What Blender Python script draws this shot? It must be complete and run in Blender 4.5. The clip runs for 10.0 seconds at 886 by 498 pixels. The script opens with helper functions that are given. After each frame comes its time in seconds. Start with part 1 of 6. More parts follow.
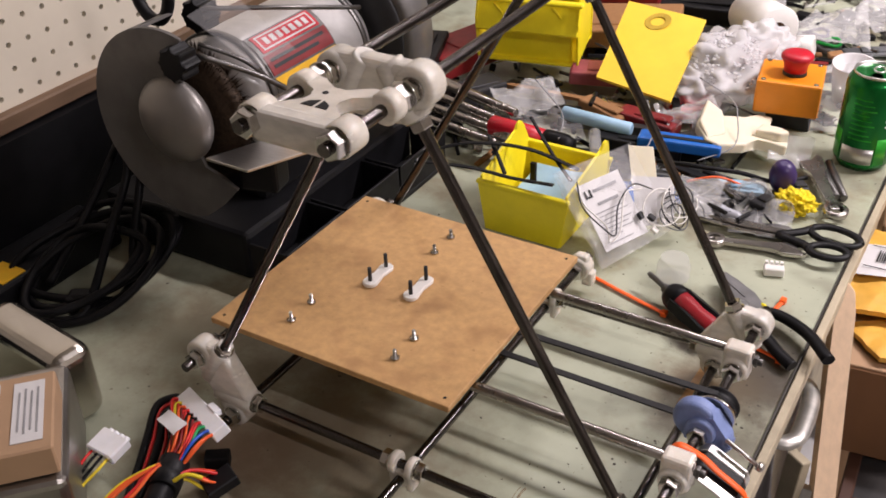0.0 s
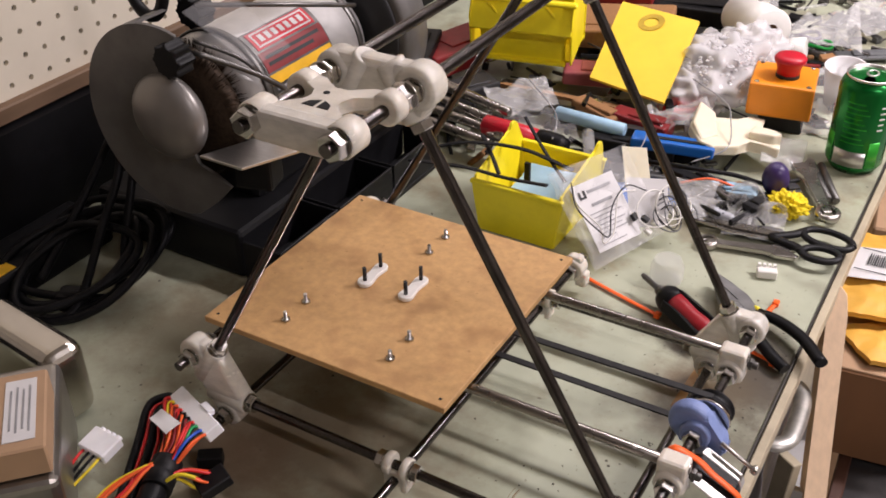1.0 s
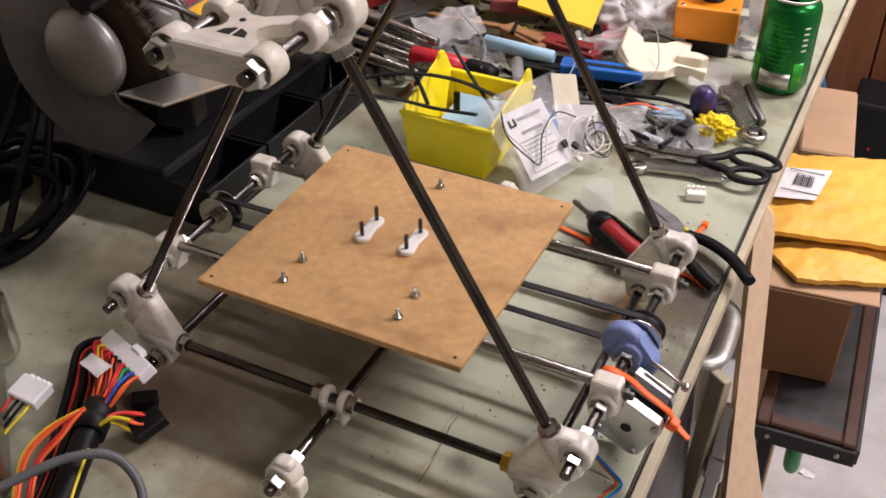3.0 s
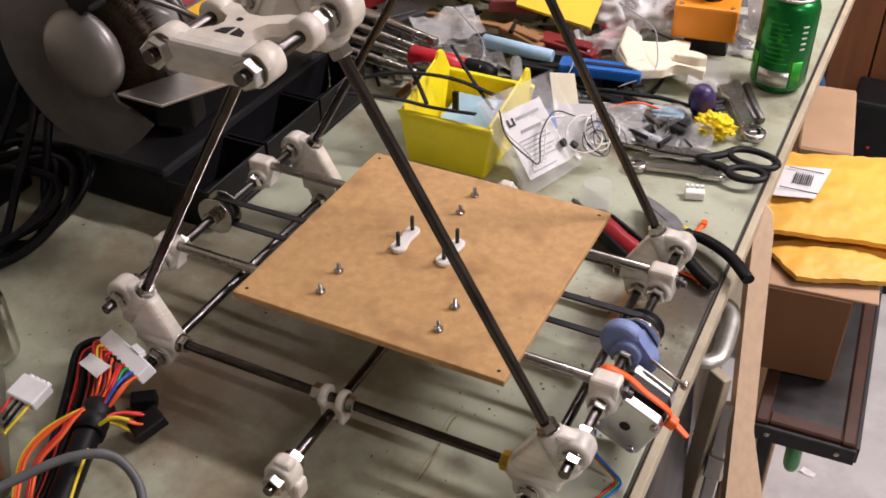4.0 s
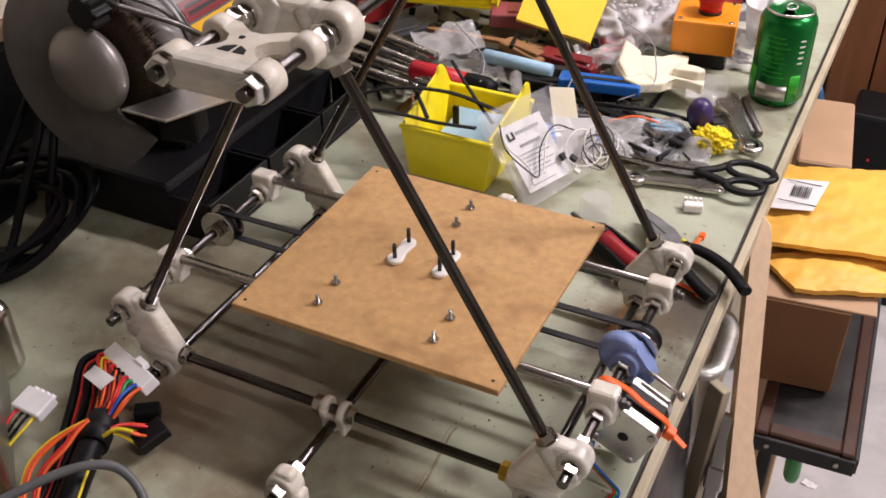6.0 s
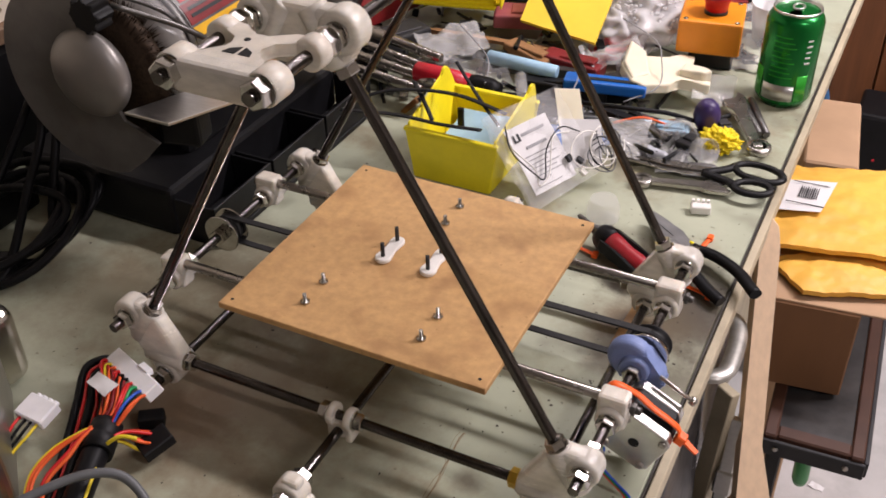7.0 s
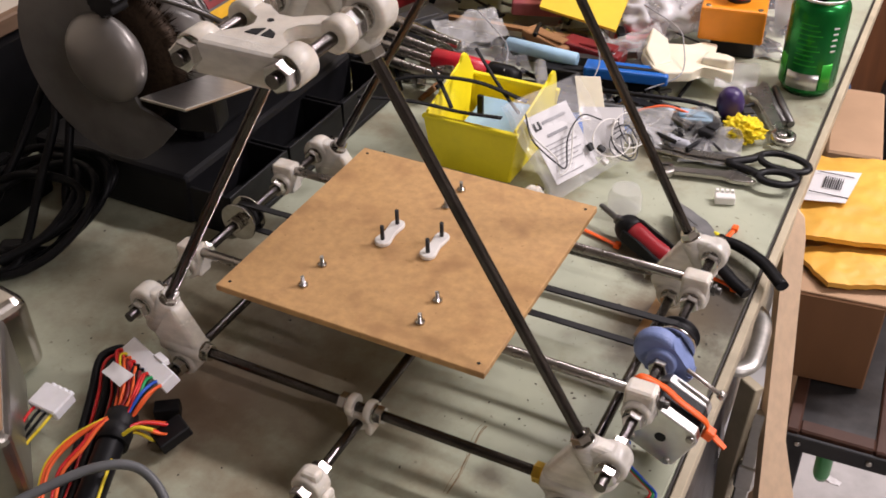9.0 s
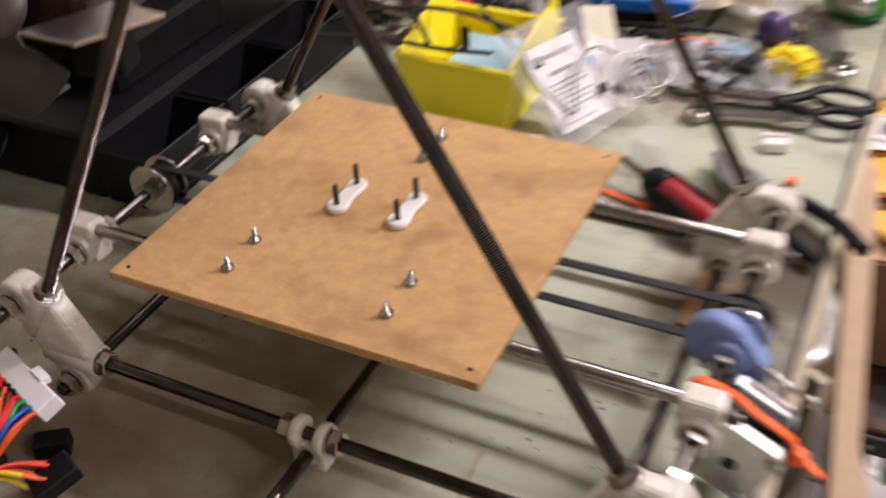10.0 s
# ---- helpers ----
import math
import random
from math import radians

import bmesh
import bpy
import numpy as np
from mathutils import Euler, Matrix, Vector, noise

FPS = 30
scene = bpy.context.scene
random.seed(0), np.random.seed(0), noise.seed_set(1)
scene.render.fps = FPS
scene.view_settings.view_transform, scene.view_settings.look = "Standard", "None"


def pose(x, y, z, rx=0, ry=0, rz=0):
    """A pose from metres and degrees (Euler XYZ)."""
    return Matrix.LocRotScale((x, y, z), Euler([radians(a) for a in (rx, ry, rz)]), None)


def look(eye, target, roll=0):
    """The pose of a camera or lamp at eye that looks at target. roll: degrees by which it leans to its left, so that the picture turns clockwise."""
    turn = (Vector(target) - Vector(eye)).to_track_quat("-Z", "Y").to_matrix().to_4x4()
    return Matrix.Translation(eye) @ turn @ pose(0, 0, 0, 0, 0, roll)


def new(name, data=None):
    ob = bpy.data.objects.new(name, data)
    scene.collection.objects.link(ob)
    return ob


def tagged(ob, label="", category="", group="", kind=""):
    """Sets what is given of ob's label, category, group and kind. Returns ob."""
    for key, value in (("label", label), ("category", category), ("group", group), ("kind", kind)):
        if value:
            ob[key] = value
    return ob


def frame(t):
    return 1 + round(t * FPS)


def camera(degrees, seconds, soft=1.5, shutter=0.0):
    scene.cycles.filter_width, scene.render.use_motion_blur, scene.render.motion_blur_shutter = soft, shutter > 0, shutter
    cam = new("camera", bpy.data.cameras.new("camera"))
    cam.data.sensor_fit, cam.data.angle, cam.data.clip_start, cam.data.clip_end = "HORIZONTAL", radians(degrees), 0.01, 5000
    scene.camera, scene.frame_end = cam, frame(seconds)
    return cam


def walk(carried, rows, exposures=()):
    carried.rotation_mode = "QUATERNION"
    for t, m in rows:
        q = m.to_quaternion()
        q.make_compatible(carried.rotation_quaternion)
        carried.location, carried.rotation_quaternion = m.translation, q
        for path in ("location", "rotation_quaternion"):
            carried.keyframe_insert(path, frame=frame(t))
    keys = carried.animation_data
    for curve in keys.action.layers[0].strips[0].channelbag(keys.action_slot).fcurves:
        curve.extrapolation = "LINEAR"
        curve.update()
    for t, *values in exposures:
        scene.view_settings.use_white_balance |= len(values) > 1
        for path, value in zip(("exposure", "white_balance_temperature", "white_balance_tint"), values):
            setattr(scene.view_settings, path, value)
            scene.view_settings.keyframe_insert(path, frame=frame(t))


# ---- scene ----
cam = camera(46.7, 10.0, 1.7, 0.95)
PATH = [
    (0, (0.327, -0.589, 1.502), (-0.554, 0.837, 0.41), -1.8),
    (0.5, (0.322, -0.591, 1.505), (-0.548, 0.841, 0.413), -1.7),
    (1, (0.318, -0.59, 1.503), (-0.537, 0.847, 0.406), -0.8),
    (1.5, (0.312, -0.587, 1.504), (-0.526, 0.862, 0.409), -0.4),
    (1.8, (0.312, -0.587, 1.5), (-0.505, 0.862, 0.388), -0.2),
    (2, (0.315, -0.588, 1.5), (-0.493, 0.854, 0.375), -0.3),
    (2.2, (0.317, -0.588, 1.5), (-0.463, 0.842, 0.341), -0.2),
    (2.3, (0.318, -0.588, 1.499), (-0.44, 0.845, 0.327), -0.2),
    (2.5, (0.322, -0.587, 1.498), (-0.411, 0.839, 0.303), -0.3),
    (2.7, (0.322, -0.586, 1.496), (-0.397, 0.845, 0.298), -0.3),
    (4, (0.324, -0.586, 1.495), (-0.394, 0.846, 0.297), -0.6),
    (4.5, (0.324, -0.591, 1.498), (-0.404, 0.84, 0.306), -0.7),
    (5, (0.328, -0.592, 1.499), (-0.404, 0.841, 0.312), -0.7),
    (5.5, (0.331, -0.593, 1.501), (-0.4, 0.847, 0.321), -0.7),
    (7, (0.322, -0.586, 1.497), (-0.411, 0.857, 0.321), -1.1),
    (7.5, (0.315, -0.582, 1.49), (-0.421, 0.854, 0.308), -1.1),
    (8, (0.307, -0.576, 1.485), (-0.434, 0.852, 0.296), -1.2),
    (8.5, (0.306, -0.577, 1.484), (-0.443, 0.844, 0.294), -1.4),
    (9, (0.307, -0.579, 1.486), (-0.437, 0.847, 0.296), -1.2),
    (9.5, (0.305, -0.577, 1.476), (-0.44, 0.851, 0.29), -1.3),
    (9.6, (0.301, -0.552, 1.449), (-0.375, 0.727, 0.378), -1.9),
    (9.7, (0.29, -0.516, 1.423), (-0.351, 0.751, 0.312), -1.8),
    (9.8, (0.271, -0.482, 1.404), (-0.359, 0.787, 0.292), -1.8),
    (9.9, (0.252, -0.458, 1.378), (-0.37, 0.827, 0.285), -2.3),
    (10, (0.243, -0.431, 1.349), (-0.416, 0.843, 0.262), -3.0),
]
walk(cam, [(t, look(eye, target, roll)) for t, eye, target, roll in PATH], exposures=[(0, 0.0), (9.5, 0.0), (10, 0.12)])

# ---- world and lights ----
world = bpy.data.worlds.new("World")
scene.world = world
world.use_nodes = True
world.node_tree.nodes["Background"].inputs[0].default_value = (0.9, 0.85, 0.75, 1)
world.node_tree.nodes["Background"].inputs[1].default_value = 0.02
scene.view_settings.exposure = 0.0


def tube_lamp(x, y, z, length, width, power, colour):
    la = bpy.data.lights.new("tube_light", "AREA")
    la.shape, la.size, la.size_y, la.energy, la.color = "RECTANGLE", length, width, power, colour
    ob = new("tube_light", la)
    ob.location = (x, y, z)
    return ob


WARM = (1.0, 0.895, 0.935)
# First two follow shadows and rod highlights; the third is added fill, all unseen.
LAMPS = [(1.25, 1.12, 2.55, 1.2, 0.11, 68.5), (1.80, -0.70, 2.55, 1.0, 0.025, 22.0), (-0.10, 1.20, 2.55, 1.2, 0.035, 11.0)]
for lx_, ly_, lz_, ll_, lw_, lp_ in LAMPS:
    tube_lamp(lx_, ly_, lz_ - 0.075, ll_, lw_, lp_, WARM)


# ---- materials ----
BT = 0.900          # bench top


def mat(name, col, rough=0.5, metal=0.0, var=0.15, scale=40.0, bump=0.0, bscale=300.0, col2=None, trans=0.0, alpha=1.0, stain=0.0, sscale=4.0, scol=(0.1, 0.08, 0.05), ior=1.45, sss=0.0, coat=0.0, stretch=None, rvar=0.1, speck=None, spscale=100.0, spots=(), spec=0.5):
    m = bpy.data.materials.new(name)
    m.use_nodes = True
    nt = m.node_tree
    b = nt.nodes["Principled BSDF"]
    b.inputs["Roughness"].default_value = rough
    b.inputs["Metallic"].default_value = metal
    b.inputs["IOR"].default_value = ior
    b.inputs["Specular IOR Level"].default_value = spec
    b.inputs["Transmission Weight"].default_value = trans
    b.inputs["Alpha"].default_value = alpha
    b.inputs["Coat Weight"].default_value = coat
    if sss:
        b.inputs["Subsurface Weight"].default_value = sss
        b.inputs["Subsurface Radius"].default_value = (0.006, 0.005, 0.004)
        b.inputs["Subsurface Scale"].default_value = 1.0
    tc = nt.nodes.new("ShaderNodeTexCoord")
    vec = tc.outputs["Object"]
    if stretch:
        mp = nt.nodes.new("ShaderNodeMapping")
        mp.inputs["Scale"].default_value = stretch
        nt.links.new(vec, mp.inputs["Vector"])
        vec = mp.outputs["Vector"]

    def noise_node(s, detail=4.0, rgh=0.6):
        n = nt.nodes.new("ShaderNodeTexNoise")
        n.inputs["Scale"].default_value = s
        n.inputs["Detail"].default_value = detail
        n.inputs["Roughness"].default_value = rgh
        nt.links.new(vec, n.inputs["Vector"])
        return n

    def ramp(fac, a, bb, p0=0.3, p1=0.7):
        r = nt.nodes.new("ShaderNodeValToRGB")
        r.color_ramp.elements[0].position, r.color_ramp.elements[1].position = p0, p1
        r.color_ramp.elements[0].color, r.color_ramp.elements[1].color = (*a, 1), (*bb, 1)
        nt.links.new(fac, r.inputs["Fac"])
        return r.outputs["Color"]

    dark = tuple(c * (1 - var) for c in col)
    light = col2 or tuple(min(1, c * (1 + var)) for c in col)
    n1 = noise_node(scale)
    colour = ramp(n1.outputs["Fac"], dark, light)
    if stain:
        n2 = noise_node(sscale, 6.0, 0.65)
        mixer = nt.nodes.new("ShaderNodeMix")
        mixer.data_type = "RGBA"
        mixer.inputs["B"].default_value = (*scol, 1)
        f = ramp(n2.outputs["Fac"], (0, 0, 0), (stain,) * 3, 0.49, 0.70)
        nt.links.new(f, mixer.inputs["Factor"])
        nt.links.new(colour, mixer.inputs["A"])
        colour = mixer.outputs["Result"]
    if speck:
        for k, (sc, lo, hi) in enumerate(((spscale, 0.70, 0.78), (spscale * 0.15, 0.55, 0.74))):
            n5 = noise_node(sc, 2.0, 0.5)
            mixer = nt.nodes.new("ShaderNodeMix")
            mixer.data_type = "RGBA"
            mixer.inputs["B"].default_value = (*speck, 1)
            nt.links.new(ramp(n5.outputs["Fac"], (0, 0, 0), (0.7 - 0.3 * k,) * 3, lo, hi), mixer.inputs["Factor"])
            nt.links.new(colour, mixer.inputs["A"])
            colour = mixer.outputs["Result"]
    for px_, py_, rad, scl in spots:
        vm = nt.nodes.new("ShaderNodeVectorMath")
        vm.operation = "DISTANCE"
        vm.inputs[1].default_value = (px_, py_, BT)
        nt.links.new(vec, vm.inputs[0])
        n6 = noise_node(38.0, 5.0, 0.7)
        ad = nt.nodes.new("ShaderNodeMath")
        ad.operation = "MULTIPLY_ADD"
        ad.inputs[1].default_value = rad * 1.5
        nt.links.new(n6.outputs["Fac"], ad.inputs[0])
        nt.links.new(vm.outputs["Value"], ad.inputs[2])
        rr = nt.nodes.new("ShaderNodeMapRange")
        rr.inputs["From Min"].default_value, rr.inputs["From Max"].default_value = rad * 1.05, rad * 2.2
        rr.inputs["To Min"].default_value, rr.inputs["To Max"].default_value = 0.75, 0.0
        nt.links.new(ad.outputs["Value"], rr.inputs["Value"])
        mixer = nt.nodes.new("ShaderNodeMix")
        mixer.data_type = "RGBA"
        mixer.inputs["B"].default_value = (*scl, 1)
        nt.links.new(rr.outputs["Result"], mixer.inputs["Factor"])
        nt.links.new(colour, mixer.inputs["A"])
        colour = mixer.outputs["Result"]
    nt.links.new(colour, b.inputs["Base Color"])
    if rvar:
        n3 = noise_node(scale * 0.6, 3.0)
        rr = nt.nodes.new("ShaderNodeMapRange")
        rr.inputs["To Min"].default_value = max(0.02, rough - rvar)
        rr.inputs["To Max"].default_value = min(1, rough + rvar)
        nt.links.new(n3.outputs["Fac"], rr.inputs["Value"])
        nt.links.new(rr.outputs["Result"], b.inputs["Roughness"])
    if bump:
        n4 = noise_node(bscale, 3.0)
        bp = nt.nodes.new("ShaderNodeBump")
        bp.inputs["Strength"].default_value = bump
        bp.inputs["Distance"].default_value = 0.001
        nt.links.new(n4.outputs["Fac"], bp.inputs["Height"])
        nt.links.new(bp.outputs["Normal"], b.inputs["Normal"])
    return m


# Brown spots at (-0.15, -0.14) and (-0.10, -0.10) mix stain with the bed's shadow.
M_BENCH = mat("bench_laminate", (0.41, 0.435, 0.325), 0.40, var=0.14, scale=9, stain=0.85, sscale=8, scol=(0.22, 0.165, 0.095), bump=0.10, bscale=120, speck=(0.10, 0.08, 0.055), spscale=130, spots=((-0.15, -0.14, 0.05, (0.23, 0.13, 0.075)), (0.03, -0.21, 0.03, (0.22, 0.15, 0.08)), (-0.04, -0.22, 0.035, (0.20, 0.15, 0.09)), (0.200, 0.160, 0.062, (0.03, 0.026, 0.02)), (0.186, 0.205, 0.030, (0.06, 0.05, 0.035)), (0.150, 0.115, 0.040, (0.16, 0.10, 0.05)), (0.215, 0.06, 0.034, (0.12, 0.10, 0.07)), (0.205, 0.142, 0.036, (0.05, 0.04, 0.03)), (0.099, -0.112, 0.012, (0.12, 0.10, 0.07)), (0.150, 0.06, 0.022, (0.10, 0.075, 0.045)), (0.125, 0.165, 0.016, (0.08, 0.06, 0.04)), (0.185, 0.125, 0.03, (0.10, 0.075, 0.04)), (0.11, -0.19, 0.035, (0.20, 0.10, 0.04)), (0.05, -0.25, 0.04, (0.16, 0.12, 0.07)), (-0.10, -0.10, 0.12, (0.17, 0.12, 0.075)), (-0.22, 0.02, 0.08, (0.17, 0.13, 0.08)), (0.10, 0.21, 0.04, (0.12, 0.10, 0.06)), (-0.30, -0.05, 0.08, (0.18, 0.15, 0.10))))
M_RUST = mat("rust", (0.22, 0.15, 0.08), 0.75, var=0.35, scale=200)
M_FLECK = mat("dark_fleck", (0.045, 0.036, 0.026), 0.7, var=0.5, scale=300)
M_BEIGE = mat("beige_paint", (0.46, 0.40, 0.28), 0.5, var=0.12, scale=20, stain=0.4, sscale=9)
M_EDGE = mat("dark_edging", (0.04, 0.035, 0.03), 0.5, scale=60)
M_MDF = mat("hardboard", (0.53, 0.315, 0.13), 0.55, var=0.13, scale=120, bump=0.12, bscale=420, stain=0.45, sscale=26, scol=(0.38, 0.20, 0.085), speck=(0.26, 0.13, 0.05), spscale=170)
M_MDFE = mat("hardboard_edge", (0.30, 0.15, 0.06), 0.8, var=0.15, scale=200)
M_THREAD = mat("threaded_steel", (0.135, 0.122, 0.115), 0.20, metal=1.0, var=0.25, scale=60)
M_ROD = mat("smooth_steel", (0.33, 0.305, 0.28), 0.27, metal=1.0, var=0.12, scale=60)
M_ZINC = mat("zinc_plate", (0.56, 0.54, 0.51), 0.15, metal=1.0, var=0.12, scale=150)
M_BRASS = mat("yellow_zinc", (0.75, 0.50, 0.08), 0.3, metal=1.0, var=0.15, scale=150)
M_ABS = mat("natural_plastic", (0.80, 0.745, 0.65), 0.24, var=0.14, scale=60, bump=0.25, bscale=700, trans=0.15, sss=0.3, stretch=(1, 1, 2.5))
M_BLUE = mat("blue_plastic", (0.20, 0.265, 0.50), 0.45, var=0.15, scale=70, bump=0.25, bscale=600)
M_BLACK = mat("black_plastic", (0.005, 0.005, 0.006), 0.5, spec=0.3, var=0.3, scale=50, bump=0.08, bscale=400)
M_RUBBER = mat("black_rubber", (0.005, 0.005, 0.006), 0.45, spec=0.18, var=0.3, scale=80)
M_BELT = mat("belt_rubber", (0.014, 0.014, 0.015), 0.65, var=0.3, scale=200)
M_STEEL = mat("tool_steel", (0.45, 0.43, 0.40), 0.28, metal=1.0, var=0.2, scale=40)
M_DKSTEEL = mat("dark_tool_steel", (0.13, 0.125, 0.12), 0.4, metal=0.9, var=0.25, scale=40)
M_JAW = mat("ground_steel", (0.20, 0.20, 0.20), 0.42, metal=0.6, var=0.25, scale=40, bump=0.05, bscale=300)
M_PEN = mat("pen_grey", (0.36, 0.37, 0.40), 0.4, var=0.08, scale=60)
M_ALU = mat("brushed_aluminium", (0.66, 0.65, 0.63), 0.32, metal=1.0, var=0.08, scale=90, stretch=(1, 8, 1))
M_CASTAL = mat("cast_handle", (0.42, 0.41, 0.38), 0.4, metal=0.8, var=0.2, scale=60)
M_ORANGE = mat("orange_nylon", (0.92, 0.13, 0.015), 0.45, var=0.08, scale=60)
M_YELLOW = mat("yellow_plastic", (0.93, 0.79, 0.02), 0.4, var=0.07, scale=30, stain=0.2, sscale=14, scol=(0.55, 0.42, 0.02))
M_YELP = mat("yellow_card", (0.88, 0.62, 0.05), 0.6, var=0.05, scale=20)
M_ENV = mat("manila_envelope", (0.78, 0.43, 0.07), 0.5, var=0.13, scale=18, bump=1.0, bscale=38)
M_CARD = mat("cardboard", (0.20, 0.098, 0.044), 0.8, var=0.10, scale=14, bump=0.1, bscale=250, stretch=(1, 1, 0.3))
M_CARDL = mat("pale_cardboard", (0.42, 0.27, 0.16), 0.8, var=0.08, scale=14, bump=0.1, bscale=250)
M_WOOD = mat("pine_board", (0.74, 0.54, 0.36), 0.6, var=0.08, scale=22, bump=0.15, bscale=160, stretch=(6, 6, 0.5))
M_BROWN = mat("brown_door", (0.16, 0.062, 0.025), 0.5, var=0.2, scale=8, stretch=(6, 6, 0.5))
M_FLOOR = mat("concrete", (0.45, 0.44, 0.43), 0.7, var=0.10, scale=7, stain=0.35, sscale=9, scol=(0.2, 0.19, 0.18), bump=0.1, bscale=90)
# Kept dim so metal parts mirror a dark room and bounce light stays low.
M_WALL = mat("painted_wall", (0.40, 0.365, 0.31), 0.7, var=0.05, scale=5)
M_PEG = mat("pegboard_paint", (0.74, 0.68, 0.56), 0.5, var=0.05, scale=10, stain=0.2, sscale=3, scol=(0.5, 0.4, 0.3))
M_LEDGE = mat("ledge_wood", (0.17, 0.105, 0.062), 0.65, var=0.2, scale=14, stretch=(4, 0.5, 4))
M_SLATE = mat("worn_black_top", (0.022, 0.021, 0.021), 0.42, var=0.4, scale=18, stain=0.4, sscale=9, scol=(0.09, 0.085, 0.08))
M_MAHOG = mat("brown_rim", (0.055, 0.024, 0.015), 0.45, var=0.2, scale=20)
M_GRIND = mat("grinder_grey", (0.46, 0.45, 0.44), 0.34, metal=0.5, var=0.15, scale=30)
M_GUARD = mat("guard_grey", (0.135, 0.13, 0.125), 0.45, metal=0.3, var=0.25, scale=18, stain=0.4, sscale=10, scol=(0.05, 0.045, 0.04))
M_DOME = mat("guard_dome", (0.25, 0.235, 0.22), 0.38, metal=0.5, var=0.12, scale=14)
M_BRUSH = mat("wire_brush", (0.05, 0.032, 0.02), 0.6, metal=0.5, var=0.5, scale=300)
M_RED = mat("red_plastic", (0.52, 0.012, 0.028), 0.38, var=0.12, scale=40)
M_DKRED = mat("screwdriver_red", (0.30, 0.012, 0.020), 0.36, var=0.12, scale=50)
M_DRED = mat("dark_red", (0.20, 0.012, 0.014), 0.45, var=0.2, scale=40)
M_WHITE = mat("white_plastic", (0.80, 0.78, 0.74), 0.4, var=0.05, scale=40)
M_PAPER = mat("white_paper", (0.68, 0.67, 0.67), 0.7, var=0.04, scale=30)
M_INK = mat("black_ink", (0.02, 0.02, 0.022), 0.6, var=0.2, scale=40)
M_GREY = mat("grey_ink", (0.30, 0.30, 0.31), 0.6, var=0.2, scale=40)
M_NYLON = mat("white_nylon", (0.84, 0.84, 0.86), 0.32, var=0.05, scale=60, sss=0.15)
M_IVORY = mat("ivory_plastic", (0.78, 0.72, 0.56), 0.5, var=0.05, scale=30, sss=0.2)
M_EBLUE = mat("bright_blue", (0.012, 0.13, 0.50), 0.35, var=0.1, scale=40)
M_LBLUE = mat("light_blue", (0.36, 0.56, 0.72), 0.35, var=0.1, scale=40)
M_PURPLE = mat("purple_rubber", (0.045, 0.025, 0.11), 0.35, var=0.2, scale=40)
M_GREEN = mat("can_green", (0.004, 0.17, 0.028), 0.25, metal=0.55, var=0.15, scale=30)
M_LGREEN = mat("can_light_green", (0.03, 0.36, 0.03), 0.3, metal=0.4, var=0.1, scale=30)
M_GHAND = mat("green_handle", (0.006, 0.26, 0.035), 0.35, var=0.1, scale=30)
M_OBOX = mat("orange_box", (0.80, 0.27, 0.012), 0.42, var=0.06, scale=40, bump=0.05, bscale=400)
M_CLEAR = mat("clear_film", (0.90, 0.90, 0.92), 0.08, alpha=0.07, var=0.04, scale=60, bump=0.6, bscale=90)
M_BUBBLE = mat("bubble_film", (0.90, 0.89, 0.90), 0.10, alpha=0.46, var=0.06, scale=90, bump=0.9, bscale=160)
M_FROST = mat("frosted_plastic", (0.78, 0.78, 0.77), 0.14, alpha=0.24, var=0.06, scale=60, bump=0.3, bscale=90)
M_CUPB = mat("brown_card_core", (0.13, 0.06, 0.025), 0.8, var=0.1)
M_WRED = mat("wire_red", (0.60, 0.02, 0.02), 0.42, var=0.1)
M_WORG = mat("wire_orange", (0.85, 0.13, 0.03), 0.42, var=0.1)
M_WYEL = mat("wire_yellow", (0.80, 0.62, 0.03), 0.42, var=0.1)
M_WBLU = mat("wire_blue", (0.02, 0.09, 0.50), 0.42, var=0.1)
M_WGRN = mat("wire_green", (0.01, 0.30, 0.09), 0.42, var=0.1)
M_WGRY = mat("grey_cable", (0.12, 0.125, 0.13), 0.45, var=0.15)
M_GALV = mat("nickel_case", (0.36, 0.34, 0.315), 0.34, metal=0.95, var=0.15, scale=25, stain=0.3, sscale=10, scol=(0.25, 0.23, 0.2))
M_CHROME = mat("dull_chrome", (0.58, 0.55, 0.50), 0.20, metal=1.0, var=0.10, scale=22, bump=0.06, bscale=60)
# Near-black colour carries the shade inside holes and slots, mostly drawn as discs.
M_MESH = mat("dark_gap", (0.01, 0.01, 0.01), 0.8, var=0.2)
M_STICK = mat("amber_sticker", (0.75, 0.42, 0.02), 0.5, var=0.1, scale=60)
M_TUBE = bpy.data.materials.new("lit_tube")
M_TUBE.use_nodes = True
M_TUBE.node_tree.nodes["Principled BSDF"].inputs["Emission Color"].default_value = (1, 0.93, 0.95, 1)
M_TUBE.node_tree.nodes["Principled BSDF"].inputs["Emission Strength"].default_value = 3.0


# ---- mesh helpers ----
def M3(x, y, z):
    """Matrix whose columns are the given axes."""
    return Matrix((x, y, z)).transposed().to_4x4()


def along(a, b):
    """A pose at a whose z axis points to b."""
    a, b = Vector(a), Vector(b)
    return Matrix.Translation(a) @ (b - a).to_track_quat("Z", "Y").to_matrix().to_4x4()


